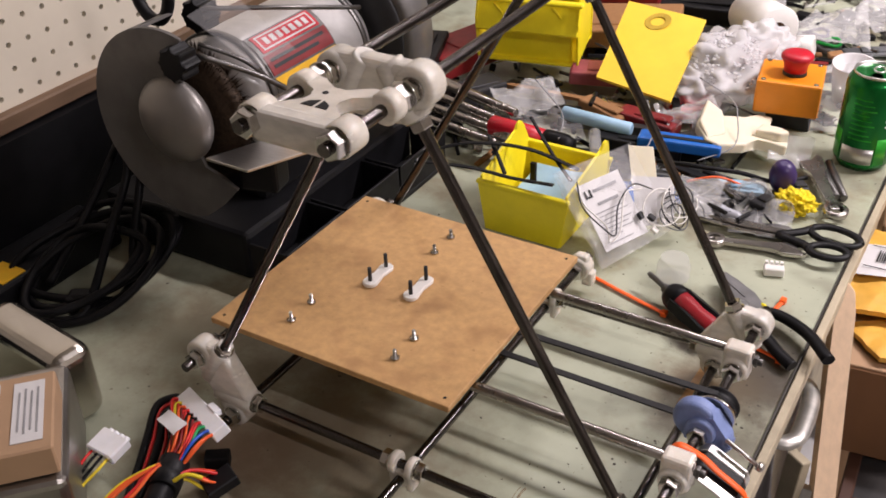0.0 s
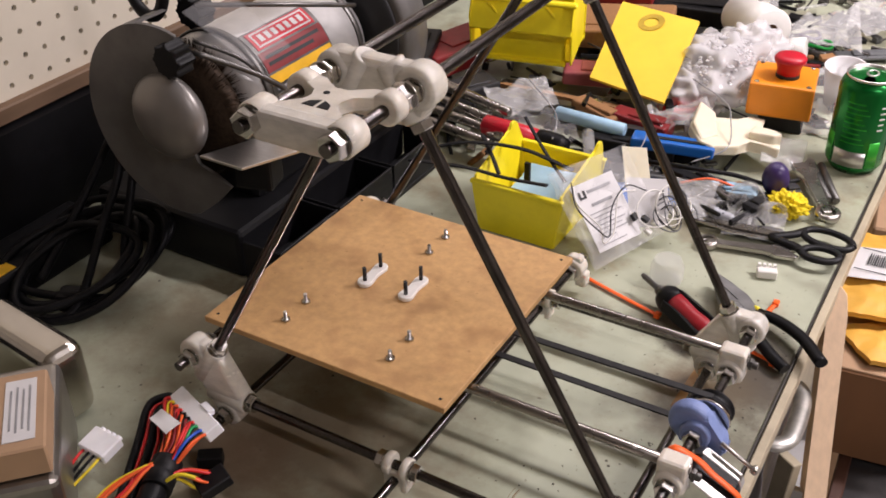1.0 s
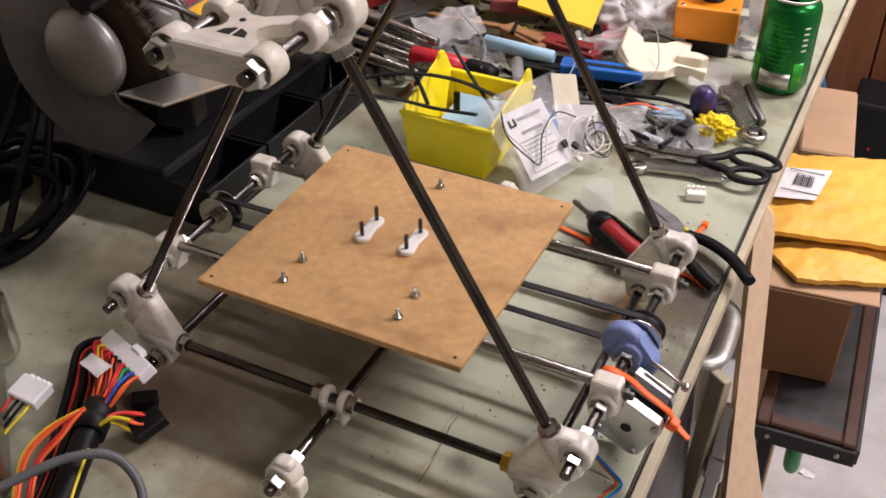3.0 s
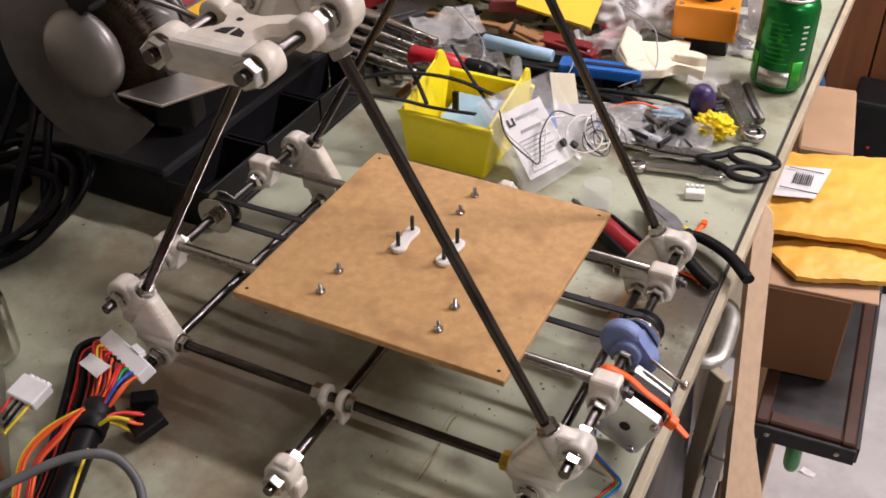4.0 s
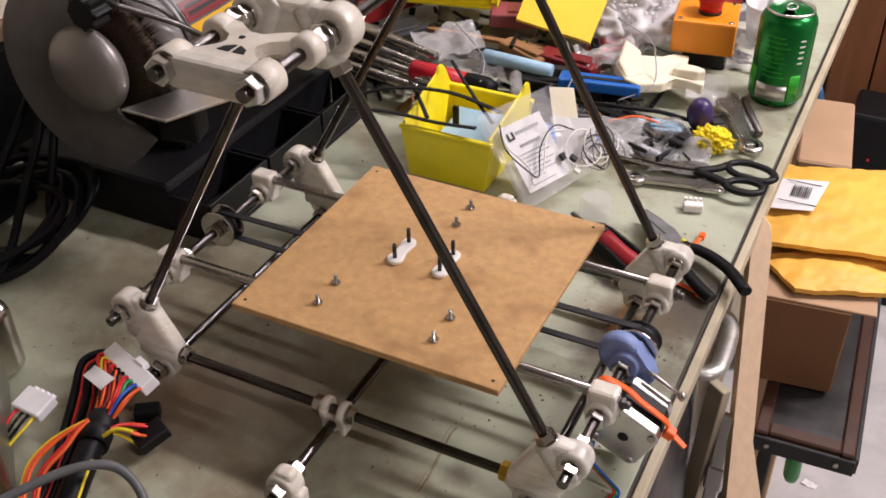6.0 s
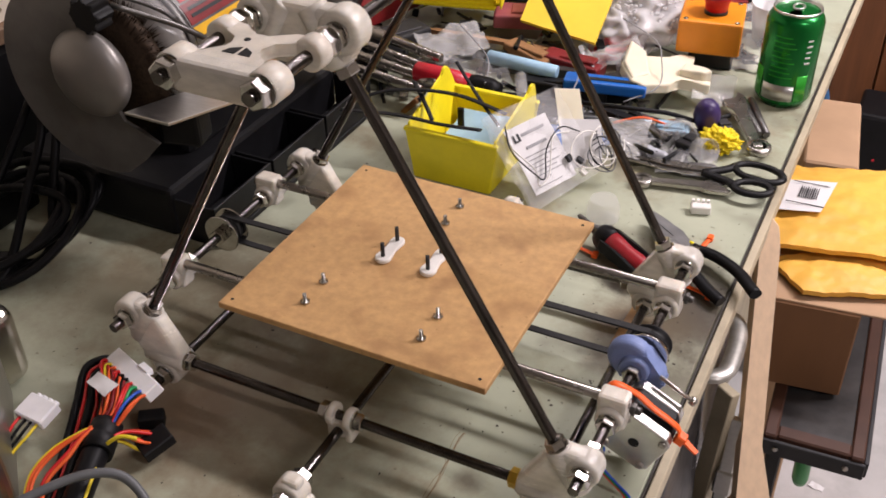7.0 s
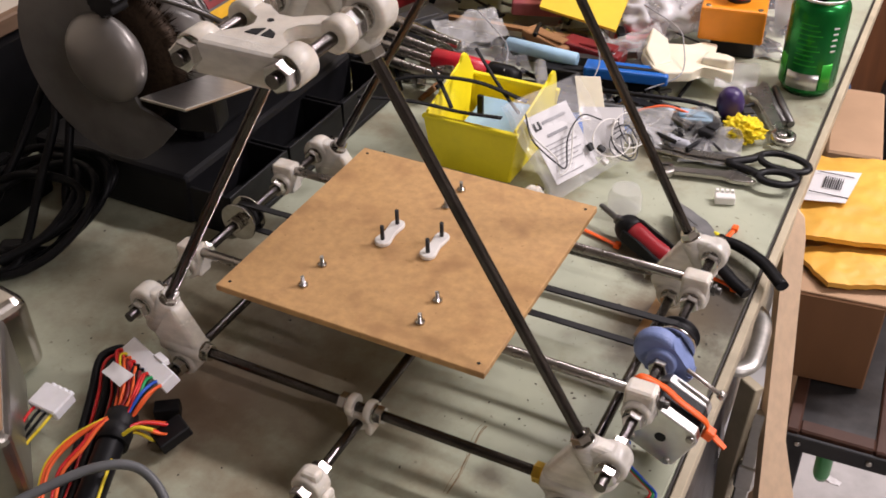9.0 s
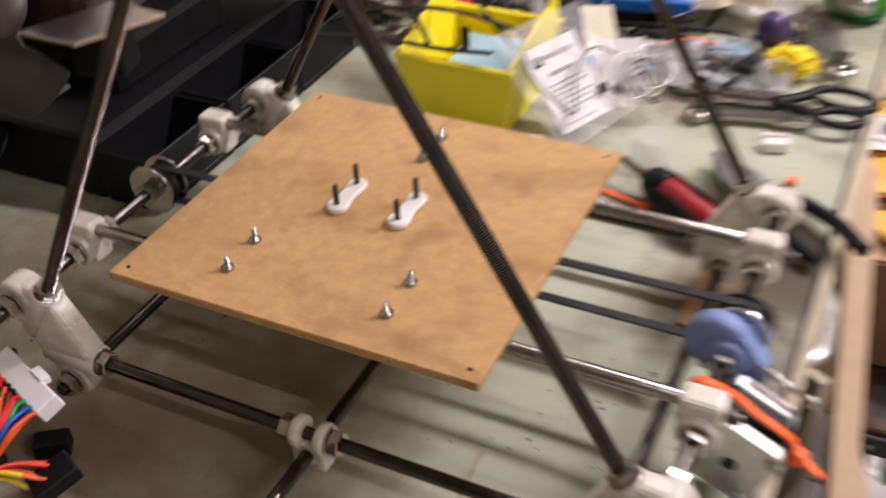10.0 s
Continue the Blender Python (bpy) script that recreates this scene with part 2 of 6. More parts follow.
def lathe(bm, m, prof, seg=16, cap=True):
    """Revolve (r, h) pairs about the z axis of m."""
    rings = []
    for r, h in prof:
        rings.append([bm.verts.new(m @ Vector((r * math.cos(2 * math.pi * i / seg), r * math.sin(2 * math.pi * i / seg), h))) for i in range(seg)])
    for a, b in zip(rings, rings[1:]):
        for i in range(seg):
            f = bm.faces.new((a[i], a[(i + 1) % seg], b[(i + 1) % seg], b[i]))
            f.smooth = seg > 8
    if cap:
        bm.faces.new(rings[0][::-1])
        bm.faces.new(rings[-1])
    return bm


def rod(bm, a, b, r, seg=14):
    n = (Vector(b) - Vector(a)).length
    c = r * 0.2
    return lathe(bm, along(a, b), [(r - c, 0), (r, c), (r, n - c), (r - c, n)], seg)


def threaded(bm, a, b, r=0.004, pitch=0.00125, seg=14):
    """A threaded bar: flat crests and sloped flanks, each with edges of its own."""
    n = (Vector(b) - Vector(a)).length
    m = along(a, b)
    k = int(n / pitch)
    root = r * 0.868
    for i in range(k):
        z = i * pitch
        for (r0, z0), (r1, z1) in (((root, 0.0), (r, 0.14)), ((r, 0.14), (r, 0.74)), ((r, 0.74), (root, 0.88)), ((root, 0.88), (root, 1.0))):
            lathe(bm, m, [(r0, z + z0 * pitch), (r1, z + z1 * pitch)], seg, cap=False)
    lathe(bm, m, [(root, k * pitch), (root, n)], seg)
    lathe(bm, m, [(root, 0.0), (root, 0.0004)], seg)
    return bm


def hexnut(bm, at, axis, af=0.013, h=0.0065, turn=0.0, hole=0.0):
    axis = Vector(axis).normalized()
    m = along(at, Vector(at) + axis) @ Matrix.Rotation(turn, 4, "Z")
    R = af / 2 / math.cos(math.pi / 6)
    return lathe(bm, m, [(R * 0.9, -h / 2), (R, -h / 2 + 0.0007), (R, h / 2 - 0.0007), (R * 0.9, h / 2)], 6)


def block(bm, c, size, rot=None, bev=0.0, seg=1):
    tmp = bmesh.new()
    bmesh.ops.create_cube(tmp, size=1.0)
    bmesh.ops.scale(tmp, vec=size, verts=tmp.verts)
    if bev:
        bmesh.ops.bevel(tmp, geom=list(tmp.edges), offset=bev, segments=seg, affect="EDGES", profile=0.5)
    m = Matrix.Translation(c) @ (rot.to_4x4() if rot else Matrix.Identity(4))
    merge(bm, tmp, m)
    return bm


def merge(bm, src, m=Matrix.Identity(4)):
    vs = {v: bm.verts.new(m @ v.co) for v in src.verts}
    for f in src.faces:
        try:
            nf = bm.faces.new([vs[v] for v in f.verts])
            nf.smooth = f.smooth
        except ValueError:
            pass
    src.free()
    return bm


def prism(bm, pts, thick, m, bev=0.0, seg=2):
    """Extrude a flat outline (x, y) by thick along z of m, centred."""
    tmp = bmesh.new()
    lo = [tmp.verts.new((x, y, -thick / 2)) for x, y in pts]
    hi = [tmp.verts.new((x, y, thick / 2)) for x, y in pts]
    n = len(pts)
    tmp.faces.new(lo[::-1])
    tmp.faces.new(hi)
    for i in range(n):
        tmp.faces.new((lo[i], lo[(i + 1) % n], hi[(i + 1) % n], hi[i]))
    if bev:
        bmesh.ops.bevel(tmp, geom=list(tmp.edges), offset=bev, segments=seg, affect="EDGES", profile=0.5)
    return merge(bm, tmp, m)


def hull2(pts):
    pts = sorted(set(pts))

    def half(ps):
        out = []
        for p in ps:
            while len(out) > 1 and (out[-1][0] - out[-2][0]) * (p[1] - out[-2][1]) - (out[-1][1] - out[-2][1]) * (p[0] - out[-2][0]) <= 0:
                out.pop()
            out.append(p)
        return out[:-1]
    return half(pts) + half(pts[::-1])


def smooth_path(pts, n=8):
    pts = [Vector(p) for p in pts]
    ext = [pts[0] * 2 - pts[1]] + pts + [pts[-1] * 2 - pts[-2]]
    out = []
    for i in range(1, len(ext) - 2):
        p0, p1, p2, p3 = ext[i - 1:i + 3]
        for k in range(n):
            t = k / n
            out.append(0.5 * (2 * p1 + (p2 - p0) * t + (2 * p0 - 5 * p1 + 4 * p2 - p3) * t * t + (3 * p1 - p0 - 3 * p2 + p3) * t ** 3))
    return out + [pts[-1]]


def cord(bm, pts, r, seg=8, n=8, flat=1.0, up=(0, 0, 1)):
    """A round (or flattened) cord swept through the points."""
    path = smooth_path(pts, n) if n > 1 else [Vector(p) for p in pts]
    rings = []
    for i, p in enumerate(path):
        d = (path[min(i + 1, len(path) - 1)] - path[max(i - 1, 0)]).normalized()
        s = d.cross(Vector(up))
        s = s.normalized() if s.length > 1e-4 else d.orthogonal().normalized()
        u = s.cross(d)
        rings.append([bm.verts.new(p + s * r * math.cos(2 * math.pi * k / seg) + u * r * flat * math.sin(2 * math.pi * k / seg)) for k in range(seg)])
    for a, b in zip(rings, rings[1:]):
        for k in range(seg):
            f = bm.faces.new((a[k], a[(k + 1) % seg], b[(k + 1) % seg], b[k]))
            f.smooth = True
    bm.faces.new(rings[0][::-1])
    bm.faces.new(rings[-1])
    return bm


def blob(bm, c, size, sub=2, rough=0.15, freq=3.0, seed=0, rot=None):
    tmp = bmesh.new()
    bmesh.ops.create_icosphere(tmp, subdivisions=sub, radius=0.5)
    for v in tmp.verts:
        v.co *= 1 + rough * noise.noise(v.co * freq + Vector((seed, seed * 2.3, 0)))
        v.co = Vector((v.co.x * size[0], v.co.y * size[1], v.co.z * size[2]))
    for f in tmp.faces:
        f.smooth = True
    return merge(bm, tmp, Matrix.Translation(c) @ (rot.to_4x4() if rot else Matrix.Identity(4)))


def sheet(bm, corners, nu=10, nv=10, amp=0.004, freq=25.0, thick=0.0008, seed=0.0, sag=0.0):
    """A crumpled thin sheet between four corners (a, b, c, d round the edge), with thickness."""
    a, b, c, d = (Vector(p) for p in corners)
    nrm = (b - a).cross(d - a).normalized()
    top, bot = [], []
    for j in range(nv + 1):
        for i in range(nu + 1):
            u, v = i / nu, j / nv
            p = (a * (1 - u) + b * u) * (1 - v) + (d * (1 - u) + c * u) * v
            h = amp * noise.noise(p * freq + Vector((seed, 0, seed))) + amp * 0.5 * noise.noise(p * freq * 2.7 + Vector((0, seed, 1)))
            p = p + nrm * (h + sag * math.sin(math.pi * u) * math.sin(math.pi * v))
            top.append(bm.verts.new(p))
            bot.append(bm.verts.new(p - nrm * thick))
    w = nu + 1
    for j in range(nv):
        for i in range(nu):
            q = [j * w + i, j * w + i + 1, (j + 1) * w + i + 1, (j + 1) * w + i]
            for f in (bm.faces.new([top[k] for k in q]), bm.faces.new([bot[k] for k in q[::-1]])):
                f.smooth = True
    rim = [i for i in range(w)] + [j * w + nu for j in range(1, nv + 1)] + [nv * w + i for i in range(nu - 1, -1, -1)] + [j * w for j in range(nv - 1, 0, -1)]
    tv, bv = [bm.verts.new(top[k].co) for k in rim], [bm.verts.new(bot[k].co) for k in rim]
    for i in range(len(rim)):
        j = (i + 1) % len(rim)
        bm.faces.new((tv[j], tv[i], bv[i], bv[j]))
    return bm


def part(name, bm, material, parent=None, label=""):
    me = bpy.data.meshes.new(name)
    bmesh.ops.recalc_face_normals(bm, faces=bm.faces)
    bm.to_mesh(me)
    bm.free()
    me.materials.append(material)
    ob = new(name, me)
    if parent:
        ob.parent = parent
    if label:
        ob["label"] = label
    return ob


def thing(name, label, category, at=(0, 0, 0), rz=0.0, group="", kind=""):
    ob = new(name)
    ob.empty_display_size = 0.02
    ob.matrix_basis = pose(*at, 0, 0, rz)
    return tagged(ob, label, category, group, kind)


def B():
    return bmesh.new()


EDGE_X = 0.231      # bench front edge
WALL_X = -0.575     # pegboard face


# ---- setting ----
def build_setting():
    bm = B()
    block(bm, (0.8, 0.8, -0.05), (4.2, 7.2, 0.1))
    tagged(part("floor", bm, M_FLOOR), "pale grey worn concrete workshop floor", "floor", kind="structure")
    bm = B()
    block(bm, (WALL_X - 0.11, 0.8, 1.3), (0.16, 7.2, 2.6))
    tagged(part("wall_west", bm, M_WALL), "plain painted workshop wall added out of view behind the pegboard", "wall", kind="structure")
    # Remaining walls and ceiling are unseen, added to close in the bounce light.
    bm = B()
    block(bm, (2.96, 0.8, 1.3), (0.12, 7.2, 2.6))
    tagged(part("wall_east", bm, M_WALL), "plain painted workshop wall added out of view", "wall", kind="structure")
    bm = B()
    block(bm, (1.15, 4.46, 1.3), (3.5, 0.12, 2.6))
    tagged(part("wall_north", bm, M_WALL), "plain painted workshop end wall added out of view", "wall", kind="structure")
    bm = B()
    block(bm, (1.15, -2.86, 1.3), (3.5, 0.12, 2.6))
    tagged(part("wall_south", bm, M_WALL), "plain painted workshop end wall added out of view", "wall", kind="structure")
    bm = B()
    block(bm, (0.8, 0.8, 2.66), (4.2, 7.2, 0.1))
    tagged(part("ceiling", bm, M_WALL), "plain pale workshop ceiling added out of view", "ceiling", kind="structure")
    # Housings for all LAMPS, out of view, including the added fill lamp.
    for x, y, z, ln, w, p in LAMPS:
        lamp = thing("ceiling_light", "unseen long white fluorescent batten light under the ceiling, the third added as fill", "light", (x, y, z + 0.06), group="ceiling lights")
        bm = B()
        block(bm, (0, 0, -0.03), (ln + 0.1, w + 0.04, 0.06), bev=0.006)
        part("housing", bm, M_WHITE, lamp)
        bm = B()
        rod(bm, (-ln / 2, 0, -0.09), (ln / 2, 0, -0.09), 0.013)
        part("tube", bm, M_TUBE, lamp, "glowing glass tube")


def build_pegboard():
    peg = thing("pegboard", "cream painted pegboard panel with rows of round holes", "pegboard", (WALL_X, 0.2, 1.05))
    s, r = 0.0254, 0.0032
    ny, nz = 34, 20
    verts, faces = [], []
    y0 = -17 * s
    for a in range(ny):
        for b in range(nz):
            cy, cz = y0 + (a + 0.5) * s, (b + 0.5) * s
            k = len(verts)
            for cx, rad, sq in ((0, s / 2, True), (0, r, False), (-0.006, r, False)):
                for i in range(8):
                    t = math.pi / 4 * i
                    c, d = math.cos(t), math.sin(t)
                    if sq:
                        q = max(abs(c), abs(d))
                        c, d = c / q, d / q
                    verts.append((cx, cy + rad * c, cz + rad * d))
            for i in range(8):
                j = (i + 1) % 8
                faces.append((k + i, k + j, k + 8 + j, k + 8 + i))
                faces.append((k + 8 + i, k + 8 + j, k + 16 + j, k + 16 + i))
    me = bpy.data.meshes.new("perforated_panel")
    me.from_pydata(verts, [], faces)
    me.materials.append(M_PEG)
    ob = new("perforated_panel", me)
    ob.parent = peg
    # Near-black sheet behind the panel paints the shade seen through its holes.
    bm = B()
    block(bm, (-0.016, 0, 0.254), (0.004, 34 * s, 0.508))
    part("backing", bm, M_MESH, peg)
    bm = B()
    block(bm, (0.002, 0, -0.0095), (0.02, 34 * s, 0.019), bev=0.002)
    part("ledge", bm, M_LEDGE, peg, "brown wooden bottom ledge")


def build_bench():
    bench = thing("workbench", "long workbench with worn pale green laminate top", "workbench", (0, 0, 0))
    bm = B()
    block(bm, ((EDGE_X + WALL_X) / 2 - 0.0055, 0.9, BT - 0.016), (EDGE_X - WALL_X - 0.011, 3.4, 0.032), bev=0.0015)
    part("top", bm, M_BENCH, bench, "stained pale green laminate top")
    bm = B()
    for dx, w in ((0.0, 0.00045), (0.0016, 0.00022), (-0.0012, 0.0002)):
        cord(bm, [(x + dx + 0.0011 * math.sin(700 * y + dx * 2999), y, zz) for x, y, zz in ((0.0740, -0.0690, BT + 0.0001), (0.0730, -0.0780, BT + 0.0001), (0.0750, -0.0970, BT + 0.0001), (0.0770, -0.1090, BT + 0.0001), (0.0770, -0.1230, BT + 0.0001), (0.0770, -0.1420, BT + 0.0001))], w, 6, 8, 0.2)
    part("rust_streak", bm, M_RUST, bench, "thin brown rust streak")
    rnd = random.Random(77)
    verts, faces = [], []
    for i in range(620):
        x, y = rnd.uniform(-0.40, EDGE_X - 0.016), rnd.uniform(-0.36, 0.62)
        r = 0.0004 + 0.0013 * rnd.random() ** 3
        if i % 3 == 0:
            x, y = rnd.triangular(0.08, EDGE_X - 0.016, 0.20), rnd.uniform(-0.06, 0.32)
            r = 0.0004 + 0.0013 * rnd.random() ** 3
        k = len(verts)
        ecc, tw = rnd.uniform(0.5, 1.0), rnd.uniform(0, 3.1)
        for j in range(7):
            a, q = j * 2 * math.pi / 7, r * rnd.uniform(0.7, 1.2)
            c, d = q * math.cos(a), q * ecc * math.sin(a)
            verts.append((x + c * math.cos(tw) - d * math.sin(tw), y + c * math.sin(tw) + d * math.cos(tw), BT + 0.0003))
        faces.append(tuple(range(k, k + 7)))
    me = bpy.data.meshes.new("fleck_field")
    me.from_pydata(verts, [], faces)
    me.materials.append(M_FLECK)
    ob = new("fleck_field", me)
    ob.parent = bench
    tagged(ob, "small dark burn and paint flecks", kind="stuff")
    bm = B()
    block(bm, (EDGE_X - 0.0095, 0.9, BT - 0.0172), (0.0016, 3.4, 0.034))
    part("edging", bm, M_EDGE, bench, "dark metal edging strip")
    bm = B()
    block(bm, (EDGE_X - 0.004, 0.9, BT - 0.0115), (0.008, 3.4, 0.019), bev=0.001)
    part("nosing", bm, M_BEIGE, bench, "beige front nosing")
    bm = B()
    block(bm, (0.140, 0.9, 0.47), (0.02, 3.4, 0.78))
    part("front_panel", bm, M_BEIGE, bench, "beige painted drawer front")
    bm = B()
    block(bm, (-0.2, -0.78, 0.43), (0.7, 0.04, 0.86))
    part("end_panel", bm, M_BEIGE, bench)
    bm = B()
    block(bm, (-0.2, 2.58, 0.43), (0.7, 0.04, 0.86))
    part("end_panel", bm, M_BEIGE, bench)
    bm = B()
    cord(bm, [(0.151, 0.189, 0.80), (0.212, 0.189, 0.80), (0.228, 0.196, 0.80), (0.233, 0.214, 0.80), (0.229, 0.268, 0.80), (0.212, 0.289, 0.80), (0.151, 0.293, 0.80)], 0.0092, 10, 8, 0.62)
    part("drawer_pull", bm, M_CASTAL, bench, "cast metal loop pull")
    bm = B()
    block(bm, (WALL_X + 0.012, 0.5, BT + 0.064), (0.02, 2.4, 0.128))
    part("backsplash", bm, M_BLACK, bench, "black upstand along the wall")


# ---- the printer ----
Z0 = BT + 0.038     # axis of the lower side rods
SIDE = 0.3953       # side of each triangle of rods
HALF = 0.1257       # the triangles stand this far each way
DN = 0.0607         # corner to nut
UP = (0.0054, 0.0363)      # upper cross rod, from the corner
LOW = (0.0341, -0.0135)    # lower cross rod, from the corner
RODX, RODZ = SIDE / 2 - UP[0], Z0 + UP[1]


def turn2(p, deg):
    c, s = math.cos(radians(deg)), math.sin(radians(deg))
    return (p[0] * c - p[1] * s, p[0] * s + p[1] * c)


def corner_points():
    h = SIDE * math.sqrt(3) / 2
    return [((-SIDE / 2, Z0), 0), ((SIDE / 2, Z0), 120), ((0, Z0 + h), 240)]


def build_vertex(parent, c, deg, y, side):
    """One printed corner of a triangle: flat web, two rod sleeves, two bosses."""
    def w2(p):
        q = turn2(p, deg)
        return (c[0] + q[0], c[1] + q[1])
    face = DN - 0.0085
    u2 = (math.cos(math.pi / 3), math.sin(math.pi / 3))
    pts = [(face, -0.0085), (face, 0.0085)]
    pts += [turn2((face, -0.0085), 60), turn2((face, 0.0085), 60)]
    for b in (UP, LOW):
        pts += [(b[0] + 0.0125 * math.cos(k * math.pi / 6), b[1] + 0.0125 * math.sin(k * math.pi / 6)) for k in range(12)]
    web = hull2([tuple(round(v, 5) for v in p) for p in pts])
    bm = B()
    prism(bm, [w2(p) for p in web], 0.0155, Matrix(((1, 0, 0, 0), (0, 0, -1, y), (0, 1, 0, 0), (0, 0, 0, 1))), 0.0046, 3)
    for d in ((1, 0), u2):
        a, b = w2((d[0] * 0.014, d[1] * 0.014)), w2((d[0] * face, d[1] * face))
        lathe(bm, along((a[0], y, a[1]), (b[0], y, b[1])), [(0.008, 0), (0.0092, 0.001), (0.0098, face - 0.0155), (0.0088, face - 0.014)], 18)
    for b in (UP, LOW):
        q = w2(b)
        rr = 0.0140 if b is UP else 0.0122
        lathe(bm, along((q[0], y - 0.009, q[1]), (q[0], y + 0.009, q[1])), [(rr - 0.0030, 0), (rr - 0.0008, 0.0008), (rr, 0.0030), (rr, 0.0150), (rr - 0.0008, 0.0172), (rr - 0.0030, 0.018)], 24)
    v = part("frame_vertex", bm, M_ABS, parent, "natural off-white printed plastic corner")
    for b in (UP, LOW):
        q = w2(b)
        for sgn in (-1, 1):
            bm = B()
            lathe(bm, along((q[0], y + sgn * 0.0092, q[1]), (q[0], y + sgn * 0.0107, q[1])), [(0.0082, 0), (0.0082, 0.0014)], 20)
            hexnut(bm, (q[0], y + sgn * 0.014, q[1]), (0, sgn, 0), turn=0.4 + 0.7 * sgn)
            part("nut", bm, M_ZINC, v, "zinc-plated nut and washer")
    for i, d in enumerate(((1, 0), u2)):
        q = w2((d[0] * (DN - 0.0045), d[1] * (DN - 0.0045)))
        q2 = w2((d[0] * DN, d[1] * DN))
        ax = (q2[0] - q[0], 0, q2[1] - q[1])
        bm = B()
        hexnut(bm, (q[0], y, q[1]), ax, turn=0.3)
        q = w2((d[0] * (DN - 0.0085), d[1] * (DN - 0.0085)))
        lathe(bm, along((q[0], y, q[1]), (q[0] + ax[0], y, q[1] + ax[2])), [(0.0082, -0.0008), (0.0082, 0.0008)], 20)
        odd = deg == 120 and i == 1 and side < 0
        part("nut", bm, M_BRASS if odd else M_ZINC, v, "yellow-plated nut" if odd else "zinc-plated nut and washer")
    return v


def clamp_block(parent, x, y, z, out):
    """A printed bar clamp that ties a smooth rod over a threaded rod."""
    bm = B()
    block(bm, (x, y, z + 0.004), (0.022, 0.016, 0.028), bev=0.003, seg=2)
    lathe(bm, along((x, y - 0.012, z), (x, y + 0.012, z)), [(0.009, 0), (0.0105, 0.001), (0.0105, 0.023), (0.009, 0.024)], 20)
    v = part("bar_clamp", bm, M_ABS, parent, "natural off-white printed clamp")
    for s in (-1, 1):
        bm = B()
        hexnut(bm, (x, y + s * 0.0165, z), (0, s, 0), turn=0.3 * s)
        lathe(bm, along((x, y + s * 0.0122, z), (x, y + s * 0.0134, z)), [(0.008, 0), (0.008, 0.0012)], 18)
        part("nut", bm, M_ZINC, v)
    bm = B()
    rod(bm, (x + out * 0.010, y + 0.004, z + 0.004), (x + out * 0.019, y + 0.004, z + 0.004), 0.0032, 10)
    hexnut(bm, (x + out * 0.0135, y + 0.004, z + 0.004), (1, 0, 0), 0.0085, 0.003)
    part("clamp_screw", bm, M_DKSTEEL, v)
    return v


